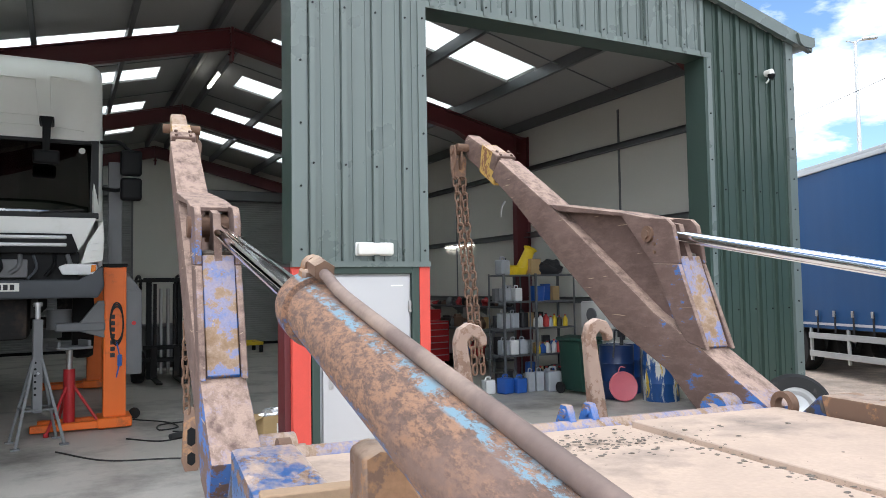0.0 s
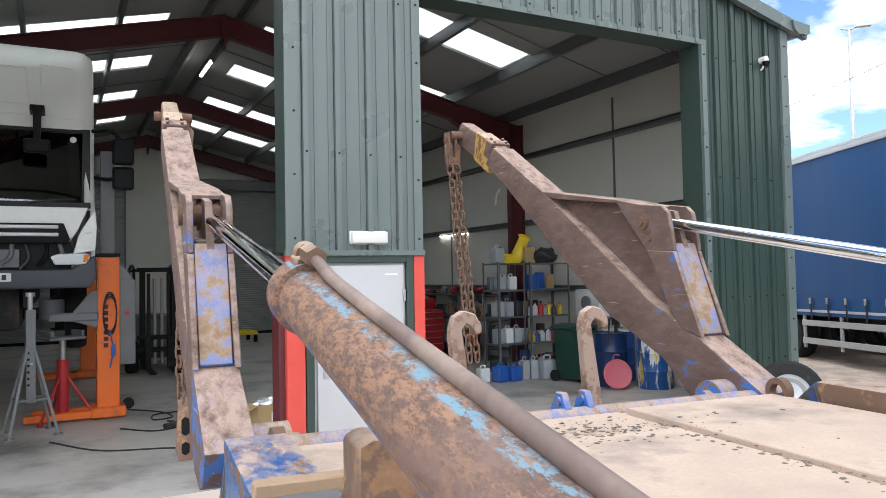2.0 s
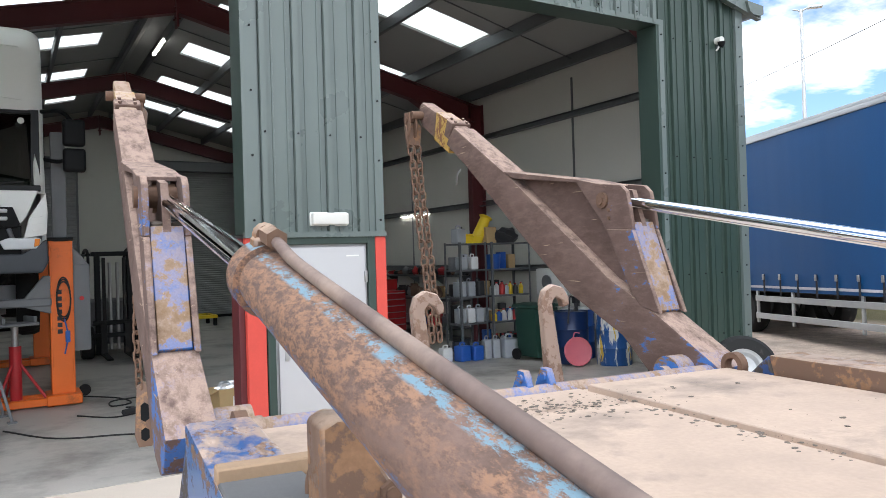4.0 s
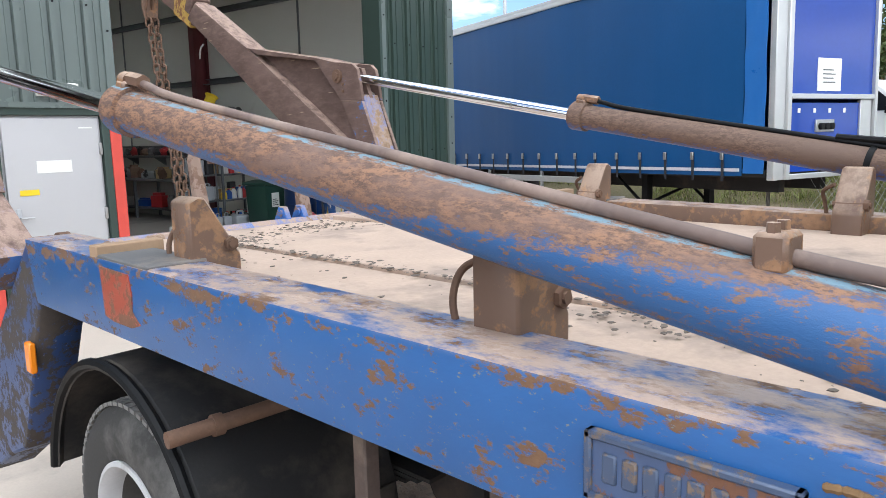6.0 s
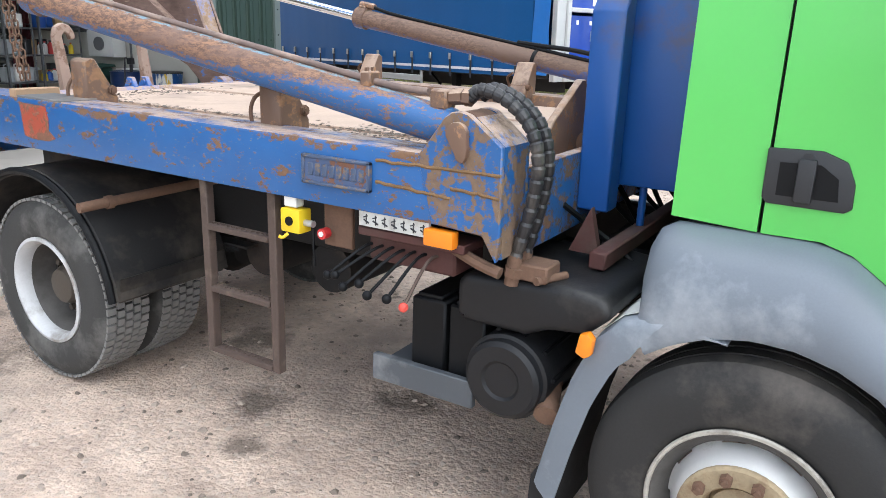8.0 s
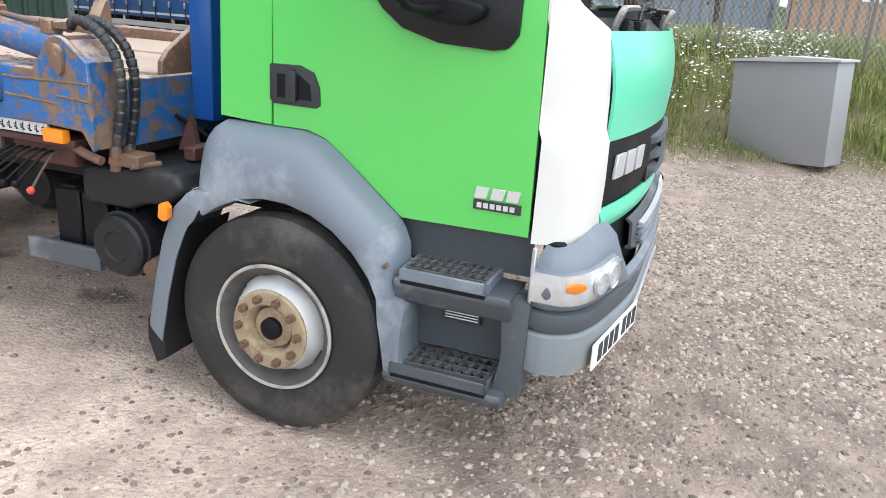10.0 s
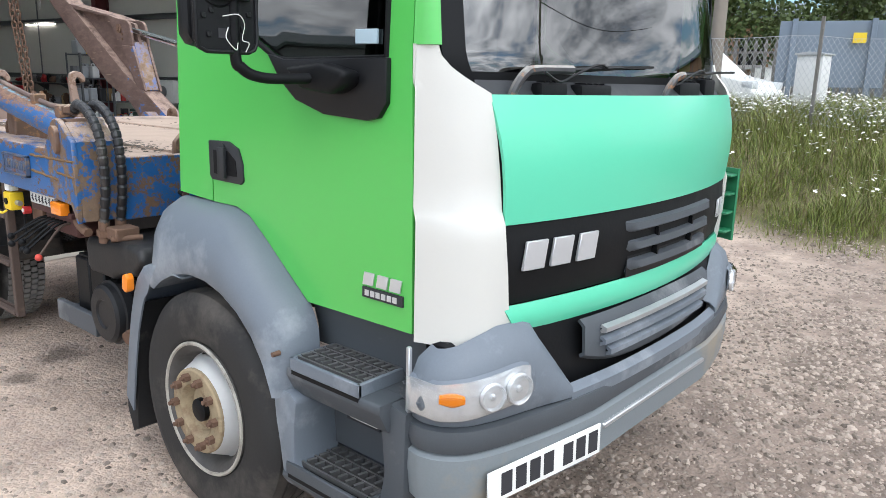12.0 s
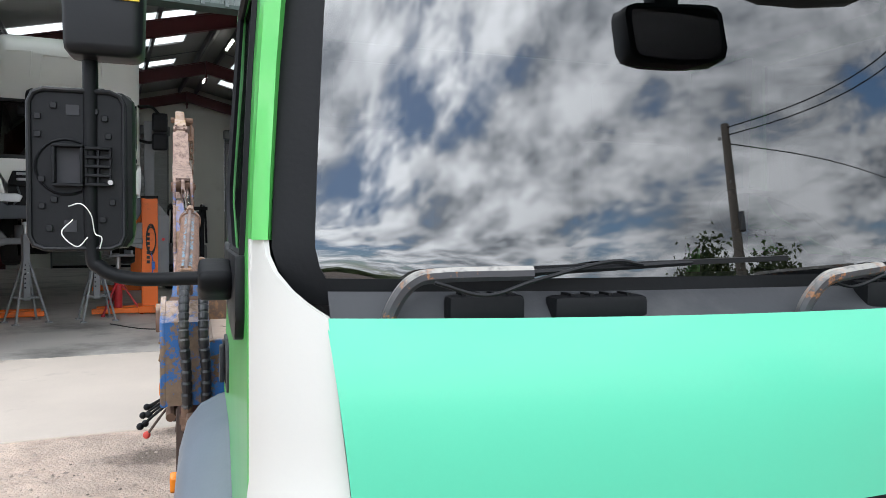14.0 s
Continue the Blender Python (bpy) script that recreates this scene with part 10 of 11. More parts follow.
# ---- hanging chains ----
def chain_link(w, l, r):
    bm = B()
    pts = []
    for i in range(16):
        a = 2 * math.pi * i / 16
        pts.append((math.cos(a) * w / 2, 0, math.sin(a) * w / 2 + (l / 2 - w / 2) * (1 if math.sin(a) >= 0 else -1)))
    tube(bm, pts + [pts[0], pts[1]], r, 8, False)
    return finish("chain_link", bm, M_rust)


def hang_chain(x, y, z1, z0, label, hook, lean_by=(0.0, 0.0)):
    t = thing("lifting_chain", label, "chain", Matrix.Translation((x, y, z0)), "lifting chains")
    me = chain_link(0.052, 0.088, 0.0085)
    n = int((z1 - z0) / 0.068)
    for j, dx in enumerate((-0.036, 0.036)):
        for k in range(n):
            ob = new("chain_link", me)
            ob.parent = t
            sway = 0.006 * math.sin(k * 0.5 + j)
            ob.matrix_local = Matrix.Translation((dx + sway + lean_by[0] * k / n, 0.02 * j + sway + lean_by[1] * k / n, z1 - z0 - 0.044 - 0.068 * k)) @ Matrix.Rotation(radians(90 * (k % 2) + 35 + 9 * math.sin(k)), 4, "Z")
    bm = B()
    prism(bm, [(-0.06, -0.10), (0.06, -0.10), (0.075, 0.06), (0.03, 0.12), (-0.03, 0.12), (-0.075, 0.06)], "y", -0.02, 0.02, 0.012, 2, m=Matrix.Translation((0, 0.01, z1 - z0 + 0.03)))
    part("shackle", bm, M_bracket, t, "brown cast shackle")
    if hook:
        bm = B()
        prism(bm, [(-0.05, 0.06), (0.0, 0.09), (0.05, 0.06), (0.07, -0.30), (0.045, -0.38), (-0.045, -0.38), (-0.07, -0.30)], "y", -0.012, 0.012, 0.006, 2)
        part("slotted_plate", bm, M_bracket, t, "rusty slotted hook plate")
        for z0, z1 in ((-0.20, -0.06), (-0.34, -0.24)):
            bm = B()
            for yy in (-0.0145, 0.0125):
                prism(bm, [(-0.028, z0 + 0.02), (-0.028, z1 - 0.02), (0.0, z1), (0.028, z1 - 0.02), (0.028, z0 + 0.02), (0.0, z0)], "y", yy, yy + 0.002)
            part("slot", bm, M_black, t)


hang_chain(0.965, 4.73, 2.93, 1.22, "rusty double lifting chain hanging from the far arm", False, (-0.02, -0.42))
hang_chain(-1.225, 4.67, 2.93, 0.98, "rusty double lifting chain hanging from the near arm", True)


# ---- the blue trailer beside the workshop ----
TRAILER = Matrix.Translation((8.78, 2.25, 0)) @ Matrix.Rotation(radians(-17), 4, "Z") @ Matrix.Rotation(radians(-0.9), 4, "X")
M_strap = plain("black_webbing", (0.02, 0.022, 0.03), 0.8, vary=0.2, scale=20)
M_reflect = plain("dirty_white_marking_tape", (0.52, 0.55, 0.60), 0.5, vary=0.2, scale=9, relief=0.1)


def curtain_trailer():
    """x across (0 is the near side), y along from its headboard, z up."""
    t = thing("curtain_trailer", "blue curtain-sided trailer on landing legs beside the workshop", "trailer", TRAILER)
    L, W, Z0, Z1 = 13.6, 2.5, 1.22, 4.28
    # curtain, hanging with shallow folds
    for s, x0 in ((-1, 0.0), (1, W)):
        bm = B()
        rows = []
        for j in range(9):
            f = j / 8
            z = Z0 - 0.14 + (Z1 - Z0 + 0.12) * f
            rows.append([(x0 + s * (0.012 + 0.022 * noise.noise(Vector((y * 0.9, f * 0.8, 2))) + 0.005 * noise.noise(Vector((y * 4.5, f * 0.7, 5)))), y, z) for y in [0.42 + (L - 0.5) * i / 150 for i in range(151)]])
        sheet(bm, rows, 0.006)
        cur = part("curtain", bm, M_curtain, t, "deep blue vinyl curtain", angle=80)
        if s < 0:
            bm = B()
            sheet(bm, [[(-0.012 - 0.012 * math.sin(z * 7 + y * 20), y, z) for y in (0.04, 0.12, 0.2, 0.3, 0.40)] for z in [Z0 - 0.1 + (Z1 - Z0 + 0.05) * i / 30 for i in range(31)]], 0.008)
            part("curtain_end", bm, M_curtain_l, t, "paler blue wrinkled curtain end", angle=80)
            bm = B()
            sheet(bm, [[(-0.03, y, z) for y in (0.45, L - 0.2)] for z in (Z0 - 0.075, Z0 - 0.025)], 0.003)
            part("marking_tape", bm, M_reflect, t, "dirty white marking tape")
            for k in range(22):
                y = 0.75 + 0.58 * k
                bm = B()
                box(bm, -0.048, -0.036, y - 0.022, y + 0.022, Z0 - 0.22, Z0 + 0.22)
                st = part("curtain_strap", bm, M_strap, t, "black curtain strap")
                bm = B()
                box(bm, -0.075, -0.048, y - 0.028, y + 0.028, Z0 + 0.10, Z0 + 0.22, 0.006)
                part("buckle", bm, M_steel, st, "steel buckle")
        else:
            bm = B()
            sheet(bm, [[(W + 0.012 + 0.012 * math.sin(z * 6 + y * 15), y, z) for y in (-0.04, 0.12, 0.3, 0.42)] for z in [Z0 - 0.1 + (Z1 - Z0 + 0.05) * i / 30 for i in range(31)]], 0.008)
            part("curtain_end", bm, M_curtain_l, t, "paler blue wrinkled curtain end", angle=80)
    # pale top rail and roof
    for x in (0.0, W):
        bm = B()
        box(bm, x - 0.05, x + 0.05, 0.0, L, Z1 - 0.02, Z1 + 0.07, 0.012, 2)
        box(bm, x - 0.035, x + 0.035, 0.0, L, Z1 + 0.07, Z1 + 0.14, 0.01, 2)
        part("roof_rail", bm, M_alu, t, "pale aluminium roof rail")
    bm = B()
    box(bm, 0.03, W - 0.03, 0.02, L, Z1 + 0.10, Z1 + 0.15, 0.01)
    part("roof", bm, M_can_white, t)
    # headboard: alloy frame, two glossy blue panels, couplings
    for a, b in ((0.02, 0.14), (0.30, 0.40), (W - 0.10, W - 0.02)):
        bm = B()
        box(bm, a, b, -0.09, 0.02, 1.02, Z1 + 0.08, 0.01)
        part("front_post", bm, M_alu, t)
    bm = B()
    box(bm, 0.14, 0.30, -0.05, 0.02, 1.02, Z1 + 0.05, 0.008)
    part("corner_board", bm, M_alu, t)
    for z in (1.02, 2.18, Z1 - 0.02):
        bm = B()
        box(bm, 0.40, W - 0.10, -0.085, 0.02, z, z + 0.075, 0.008)
        part("cross_rail", bm, M_alu, t)
    bm = B()
    box(bm, 0.40, W - 0.10, -0.035, 0.0, 2.255, Z1 - 0.02, 0.006)
    part("headboard_panel", bm, M_bluedoor, t, "glossy blue headboard panel")
    bm = B()
    box(bm, 0.46, W - 0.40, -0.02, 0.012, 1.12, 2.13, 0.006)
    lp = part("lower_panel", bm, M_bluedoor, t, "blue lower panel with couplings")
    bm = B()
    box(bm, W - 0.40, W - 0.12, -0.05, 0.01, 1.10, 2.18, 0.006)
    part("side_post", bm, M_alu, t)
    bm = B()
    box(bm, 1.02, 1.58, -0.046, -0.0355, 2.30, 2.78)
    nt_ = part("notice", bm, M_paper, t, "white paper notice")
    for k in range(4):
        bm = B()
        box(bm, 1.14, 1.44 - 0.05 * (k % 2), -0.049, -0.0465, 2.42 + 0.06 * k, 2.435 + 0.06 * k)
        part("notice_bar", bm, M_greyd, nt_)
    for k in range(3):
        bm = B()
        rod(bm, (1.12 + 0.12 * k, -0.02, 1.78), (1.12 + 0.12 * k, -0.10, 1.78), 0.05, 14)
        part("coupling", bm, M_black, lp)
    bm = B()
    box(bm, 1.02, 1.46, -0.05, -0.02, 1.70, 1.88, 0.006)
    part("coupling_plate", bm, M_galv, lp)
    for k in range(4):
        bm = B()
        box(bm, 0.62 + 0.36 * k, 0.68 + 0.36 * k, -0.024, -0.0205, 1.98, 2.05)
        part("marking", bm, M_paper, lp, "small white marking")
    # chassis, landing legs, side guard, axles
    for x in (0.75, 1.75):
        bm = B()
        box(bm, x - 0.07, x + 0.07, 0.3, L - 0.3, 0.80, 1.10)
        part("chassis_rail", bm, M_chassis, t)
    bm = B()
    box(bm, 0.02, W - 0.02, 0.05, L - 0.05, 1.06, 1.16, 0.006)
    part("deck", bm, M_chassis, t)
    for x in (0.45, W - 0.45):
        bm = B()
        box(bm, x - 0.07, x + 0.07, 2.75, 2.89, 0.10, 1.06, 0.006)
        leg = part("landing_leg", bm, M_black, t)
        bm = B()
        box(bm, x - 0.15, x + 0.15, 2.67, 2.97, -0.12, 0.12, 0.006)
        part("foot", bm, M_black, leg)
        bm = B()
        rod(bm, (x, 2.85, 0.45), (x, 3.6, 1.0), 0.03, 8)
        part("stay", bm, M_black, leg)
    bm = B()
    rod(bm, (0.45, 2.82, 0.5), (W - 0.45, 2.82, 0.95), 0.03, 8)
    part("cross_brace", bm, M_black, t)
    for z in (0.55, 0.92):
        bm = B()
        box(bm, -0.01, 0.03, 3.4, 8.7, z - 0.06, z + 0.06, 0.008)
        part("guard_rail", bm, M_galv, t, "galvanised side guard rail")
    for y in (3.43, 5.4, 7.4, 8.65):
        bm = B()
        box(bm, 0.0, 0.05, y - 0.03, y + 0.03, 0.40, 1.08, 0.006)
        part("guard_post", bm, M_galv, t)
    for y in (9.3, 10.6, 11.9):
        for x in (0.22, W - 0.22):
            bm = B()
            lathe(bm, [(0.28, -0.18), (0.50, -0.19), (0.53, -0.14), (0.53, 0.14), (0.50, 0.19), (0.28, 0.18)], 32, Matrix.Translation((x, y, 0.53 + 0.013 * y)) @ Matrix.Rotation(radians(90), 4, "Y"))
            wh = part("wheel", bm, M_rubber, t)
            bm = B()
            lathe(bm, [(0.001, 0.0), (0.14, 0.0), (0.16, 0.10), (0.285, 0.12), (0.285, 0.0)], 24, Matrix.Translation((x, y, 0.53 + 0.013 * y)) @ Matrix.Rotation(radians(-90 if x < 1 else 90), 4, "Y"))
            part("rim", bm, M_alu, wh)


curtain_trailer()


def lying_wheel(x, y, z, turn, label):
    t = thing("spare_wheel", label, "wheel", Matrix.Translation((x, y, z)) @ Matrix.Rotation(radians(turn), 4, "Z"), "loose wheels")
    m = Matrix.Rotation(radians(78), 4, "X")
    bm = B()
    lathe(bm, [(0.24, -0.10), (0.36, -0.12), (0.40, -0.08), (0.41, 0.0), (0.40, 0.08), (0.36, 0.12), (0.24, 0.10)], 36, m)
    part("tyre", bm, M_rubber, t)
    bm = B()
    lathe(bm, [(0.03, 0.0), (0.16, 0.02), (0.20, 0.07), (0.25, 0.08), (0.25, -0.08)], 28, m)
    part("rim", bm, M_galv, t)


lying_wheel(5.6, 5.6, 0.41, -35, "small black tyred wheel leaning by the workshop wall")


# ---- the grass bank and what stands behind it ----
def leaf_mat(name, a, b):
    m, nt, p = nodes_of(name)
    geo = nt.nodes.new("ShaderNodeNewGeometry")
    v = coords(nt)
    c = mixc(nt, geo.outputs["Random Per Island"], a, b)
    c = mixc(nt, ramp(nt, noise_node(nt, v, 0.9, 5), 0.35, 0.7), c, tuple(x * 0.62 for x in b))
    nt.links.new(c, p.inputs["Base Color"])
    p.inputs["Roughness"].default_value = 0.65
    p.inputs["Transmission Weight"].default_value = 0.0
    return m


M_grass = leaf_mat("meadow_grass", (0.045, 0.085, 0.018), (0.30, 0.34, 0.075))
M_dry = leaf_mat("dry_grass", (0.34, 0.27, 0.14), (0.20, 0.17, 0.08))
M_leaf = leaf_mat("broad_leaf", (0.035, 0.075, 0.02), (0.11, 0.15, 0.04))
M_bark = plain("grey_brown_bark", (0.11, 0.085, 0.065), 0.9, vary=0.3, scale=8, relief=0.8)
M_petal = plain("white_petal", (0.80, 0.79, 0.74), 0.7, vary=0.05, relief=0.0)
M_pole = plain("weathered_timber_pole", (0.25, 0.215, 0.18), 0.85, vary=0.2, scale=3, relief=0.4)
M_brick = plain("tan_brickwork", (0.36, 0.22, 0.13), 0.85, vary=0.15, scale=3, grain=18, relief=0.3)
M_slate = plain("blue_grey_sheet", (0.17, 0.21, 0.26), 0.5, vary=0.1, scale=2, relief=0.05)
M_palisade = plain("weathered_palisade", (0.17, 0.16, 0.145), 0.8, vary=0.25, scale=3, relief=0.3)


def blade_mesh(name, spots, material, label, category):
    """Curved three-sided blades: (x, y, z, height, width, heading, bend)."""
    V, F = [], []
    for x, y, z, h, w, a, b in spots:
        c, s = math.cos(a), math.sin(a)
        k = len(V)
        V += [(x - s * w, y + c * w, z), (x + s * w, y - c * w, z), (x + c * b * 0.35 * h + s * w * 0.7, y + s * b * 0.35 * h - c * w * 0.7, z + h * 0.62),
              (x + c * b * 0.35 * h - s * w * 0.7, y + s * b * 0.35 * h + c * w * 0.7, z + h * 0.62), (x + c * b * h, y + s * b * h, z + h)]
        F += [(k, k + 1, k + 2, k + 3), (k + 3, k + 2, k + 4)]
    me = bpy.data.meshes.new(name)
    me.from_pydata(V, [], F)
    me.materials.append(material)
    return tagged(new(name, me), label, category, kind="stuff")


def grass_spots(n, x0, x1, y0, y1, h0, h1, w, low=0.05, seed=3):
    r = random.Random(seed)
    out = []
    while len(out) < n:
        x, y = x0 + (x1 - x0) * r.random() ** 1.35, r.uniform(y0, y1)
        z = ground_height(x, y)
        if z < low or (z < 0.16 and r.random() < 0.6):
            continue
        clump = 0.5 + 0.5 * noise.noise(Vector((x * 1.1, y * 1.1, 7)))
        if r.random() > 0.25 + 0.9 * clump:
            continue
        h = (h0 + (h1 - h0) * r.random() ** 1.8) * (0.35 + 1.0 * clump) * min(1.0, 0.35 + z * 0.9)
        out.append((x, y, z - 0.02, h, w * r.uniform(0.6, 1.4), r.uniform(0, 6.283), r.uniform(0.2, 1.25)))
    return out


blade_mesh("meadow_grass", grass_spots(90000, 5.5, 15.5, -9.0, 7.0, 0.07, 0.46, 0.0055), M_grass, "tall uncut green meadow grass on the bank", "grass")
blade_mesh("dry_grass", grass_spots(20000, 5.5, 15.5, -9.0, 7.0, 0.10, 0.60, 0.004, seed=8), M_dry, "straw-coloured dry grass stalks on the bank", "grass")
blade_mesh("far_grass", grass_spots(16000, 15.0, 26.0, -8.0, 14.0, 0.2, 0.5, 0.018, seed=5), M_grass, "rough grass round the parked vans", "grass")


def daisies():
    r = random.Random(21)
    V, F = [], []
    n = 0
    while n < 1700:
        x, y = r.uniform(6.5, 12.5), r.uniform(-7.0, 0.5)
        z = ground_height(x, y)
        if z < 0.25 or 0.5 + 0.5 * noise.noise(Vector((x * 0.7, y * 0.7, 40))) < 0.46 + 0.28 * r.random() - 0.12 * (z > 0.75):
            continue
        z += r.uniform(0.26, 0.46)
        rad, tx, ty = r.uniform(0.018, 0.032), r.uniform(-0.5, 0.5), r.uniform(-0.5, 0.5)
        k = len(V)
        V.append((x, y, z + 0.004))
        for i in range(10):
            a = 2 * math.pi * i / 10
            q = rad * (1 if i % 2 == 0 else 0.72)
            V.append((x + q * math.cos(a), y + q * math.sin(a), z + q * (tx * math.cos(a) + ty * math.sin(a))))
        F += [(k, k + 1 + i, k + 1 + (i + 1) % 10) for i in range(10)]
        n += 1
    me = bpy.data.meshes.new("daisies")
    me.from_pydata(V, [], F)
    me.materials.append(M_petal)
    tagged(new("daisies", me), "scattered white ox-eye daisies in the grass", "flowers", kind="stuff")


daisies()


def tree(x, y, z, h, spread, seed, label, leaves=9000, leaf=0.16, bare=0.25):
    r = random.Random(seed)
    t = thing("tree", label, "tree", Matrix.Translation((x, y, z)), "trees")
    bm = B()
    tips = []
    trunk_top = Vector((0.3 * spread * r.uniform(-0.3, 0.3), 0.2, h * 0.45))
    tube(bm, [(0, 0, -0.3), (0.05, 0, h * 0.15), tuple(trunk_top * 0.7), tuple(trunk_top)], h * 0.030, 9, wave=lambda i: 1.25 - 0.022 * i)
    for k in range(9):
        a = 2 * math.pi * k / 9 + r.uniform(-0.3, 0.3)
        st = Vector((0, 0, h * r.uniform(bare, 0.45)))
        en = Vector((spread * r.uniform(0.5, 0.95) * math.cos(a), spread * r.uniform(0.5, 0.95) * math.sin(a), h * r.uniform(0.5, 0.96)))
        md = (st + en) / 2 + Vector((0, 0, h * r.uniform(-0.02, 0.08)))
        tube(bm, [tuple(st), tuple(md), tuple(en)], h * 0.011, 6, wave=lambda i: 1.3 - 0.07 * i)
        tips += [st.lerp(en, f) + Vector((r.gauss(0, 0.10), r.gauss(0, 0.10), r.gauss(0, 0.05))) * spread for f in (0.55, 0.7, 0.85, 1.0)]
    part("trunk", bm, M_bark, t)
    V, F = [], []
    for i in range(leaves):
        c = tips[r.randrange(len(tips))]
        s = spread * 0.19
        p = c + Vector((r.gauss(0, s), r.gauss(0, s), r.gauss(0, s * 0.8)))
        u = Vector((r.gauss(0, 1), r.gauss(0, 1), r.gauss(0, 1))).normalized()
        w = u.cross(Vector((r.gauss(0, 1), r.gauss(0, 1), r.gauss(0, 1)))).normalized()
        l = leaf * r.uniform(0.6, 1.3)
        k = len(V)
        V += [p, p + u * l * 0.5 + w * l * 0.32, p + u * l, p + u * l * 0.5 - w * l * 0.32]
        F.append((k, k + 1, k + 2, k + 3))
    me = bpy.data.meshes.new("crown")
    me.from_pydata([tuple(v) for v in V], [], F)
    me.materials.append(M_leaf)
    ob = new("crown", me)
    ob.parent = t
    ob["kind"] = "stuff"


tree(30.0, 9.2, 1.0, 7.6, 5.0, 4, "broad dark green tree behind the parked van", 15000, 0.24)
tree(33.0, 13.5, 0.8, 7.0, 4.2, 9, "dark green tree beside the brick building", 10000, 0.26)
tree(31.0, -3.5, 1.0, 6.6, 4.2, 14, "dark green leafy tree behind the fence", 11000, 0.26)
tree(36.0, 4.5, 1.0, 6.5, 3.0, 19, "bushy green tree beyond the car park", 7000, 0.24, 0.1)
tree(12.2, -18.4, 0.0, 4.9, 1.6, 23, "dense bushy tree round the foot of a utility pole", 9000, 0.15, 0.3)

# ---- chain-link fence along the top of the bank ----
FX, FY0, FY1 = 10.6, -9.0, 2.6


def fence_x(y):
    return FX - 0.02 * (y + 3)


def chain_fence():
    t = thing("chain_link_fence", "galvanised chain-link fence with slim notched steel posts", "fence")
    ys = [FY0 + 2.3 * k + 0.35 for k in range(6)]
    for y in ys:
        g = ground_height(fence_x(y), y)
        bm = B()
        box(bm, fence_x(y) - 0.025, fence_x(y) + 0.025, y - 0.025, y + 0.025, g - 0.2, g + 1.75, 0.004)
        for k in range(9):
            box(bm, fence_x(y) - 0.045, fence_x(y) - 0.025, y - 0.02, y + 0.02, g + 0.2 + 0.17 * k, g + 0.25 + 0.17 * k)
        part("post", bm, M_palisade, t)
    V, F = [], []
    pitch, hgt = 0.085, 1.45
    n = int((FY1 - FY0) / pitch)

    def seg(a, b, r=0.0024):
        a, b = Vector(a), Vector(b)
        d = (b - a).normalized()
        s = d.cross(Vector((1, 0, 0))).normalized() * r
        u = Vector((r, 0, 0))
        k = len(V)
        V.extend([tuple(a + u), tuple(a - u * 0.5 + s), tuple(a - u * 0.5 - s), tuple(b + u), tuple(b - u * 0.5 + s), tuple(b - u * 0.5 - s)])
        F.extend([(k, k + 1, k + 4, k + 3), (k + 1, k + 2, k + 5, k + 4), (k + 2, k, k + 3, k + 5)])
    for i in range(n):
        for d in (1, -1):
            y0 = FY0 + pitch * i
            y1 = y0 + d * hgt * 0.62
            if not FY0 < y1 < FY1:
                continue
            g0, g1 = ground_height(fence_x(y0), y0), ground_height(fence_x(y1), y1)
            seg((fence_x(y0), y0, g0 + 0.05), (fence_x(y1), y1, g1 + hgt))
    for z in (0.08, hgt):
        for i in range(24):
            y0, y1 = FY0 + (FY1 - FY0) * i / 24, FY0 + (FY1 - FY0) * (i + 1) / 24
            seg((fence_x(y0), y0, ground_height(fence_x(y0), y0) + z), (fence_x(y1), y1, ground_height(fence_x(y1), y1) + z), 0.004)
    me = bpy.data.meshes.new("wire_mesh")
    me.from_pydata(V, [], F)
    me.materials.append(M_galv)
    ob = new("wire_mesh", me)
    ob.parent = t
    ob["kind"] = "stuff"


chain_fence()


def utility_pole(x, y, z, h, label, turn=0):
    t = thing("utility_pole", label, "pole", Matrix.Translation((x, y, z)) @ Matrix.Rotation(radians(turn), 4, "Z"), "utility poles")
    bm = B()
    rod(bm, (0, 0, -0.4), (0, 0, h), 0.145, 16, 0.11)
    part("pole_shaft", bm, M_pole, t)
    for k in range(6):
        bm = B()
        s = 1 if k % 2 else -1
        rod(bm, (0, s * 0.1, h * 0.42 + 0.55 * k), (0, s * 0.26, h * 0.42 + 0.55 * k), 0.014, 6)
        part("climbing_peg", bm, M_galv, t)
    bm = B()
    rod(bm, (-0.12, 0, h - 0.35), (-0.22, 0, h - 0.35), 0.05, 10)
    part("insulator", bm, M_can_white, t)
    bm = B()
    box(bm, 0.09, 0.24, -0.12, 0.12, h * 0.62, h * 0.62 + 0.5, 0.02)
    part("junction_box", bm, M_castgrey, t)


utility_pole(12.95, 0.85, ground_height(12.95, 0.85), 7.2, "tall weathered timber utility pole on the bank")
utility_pole(11.7, -17.6, 0.0, 7.4, "timber utility pole with wires and climbing pegs", 40)


def wire(a, b, sag, r=0.012):
    bm = B()
    A, C = Vector(a), Vector(b)
    pts = [tuple(A.lerp(C, f) - Vector((0, 0, sag * 4 * f * (1 - f)))) for f in [i / 16 for i in range(17)]]
    tube(bm, pts, r, 5, False)
    solo("overhead_wire", bm, M_cable, "thin black overhead wire between poles", "wire", group="overhead wires")


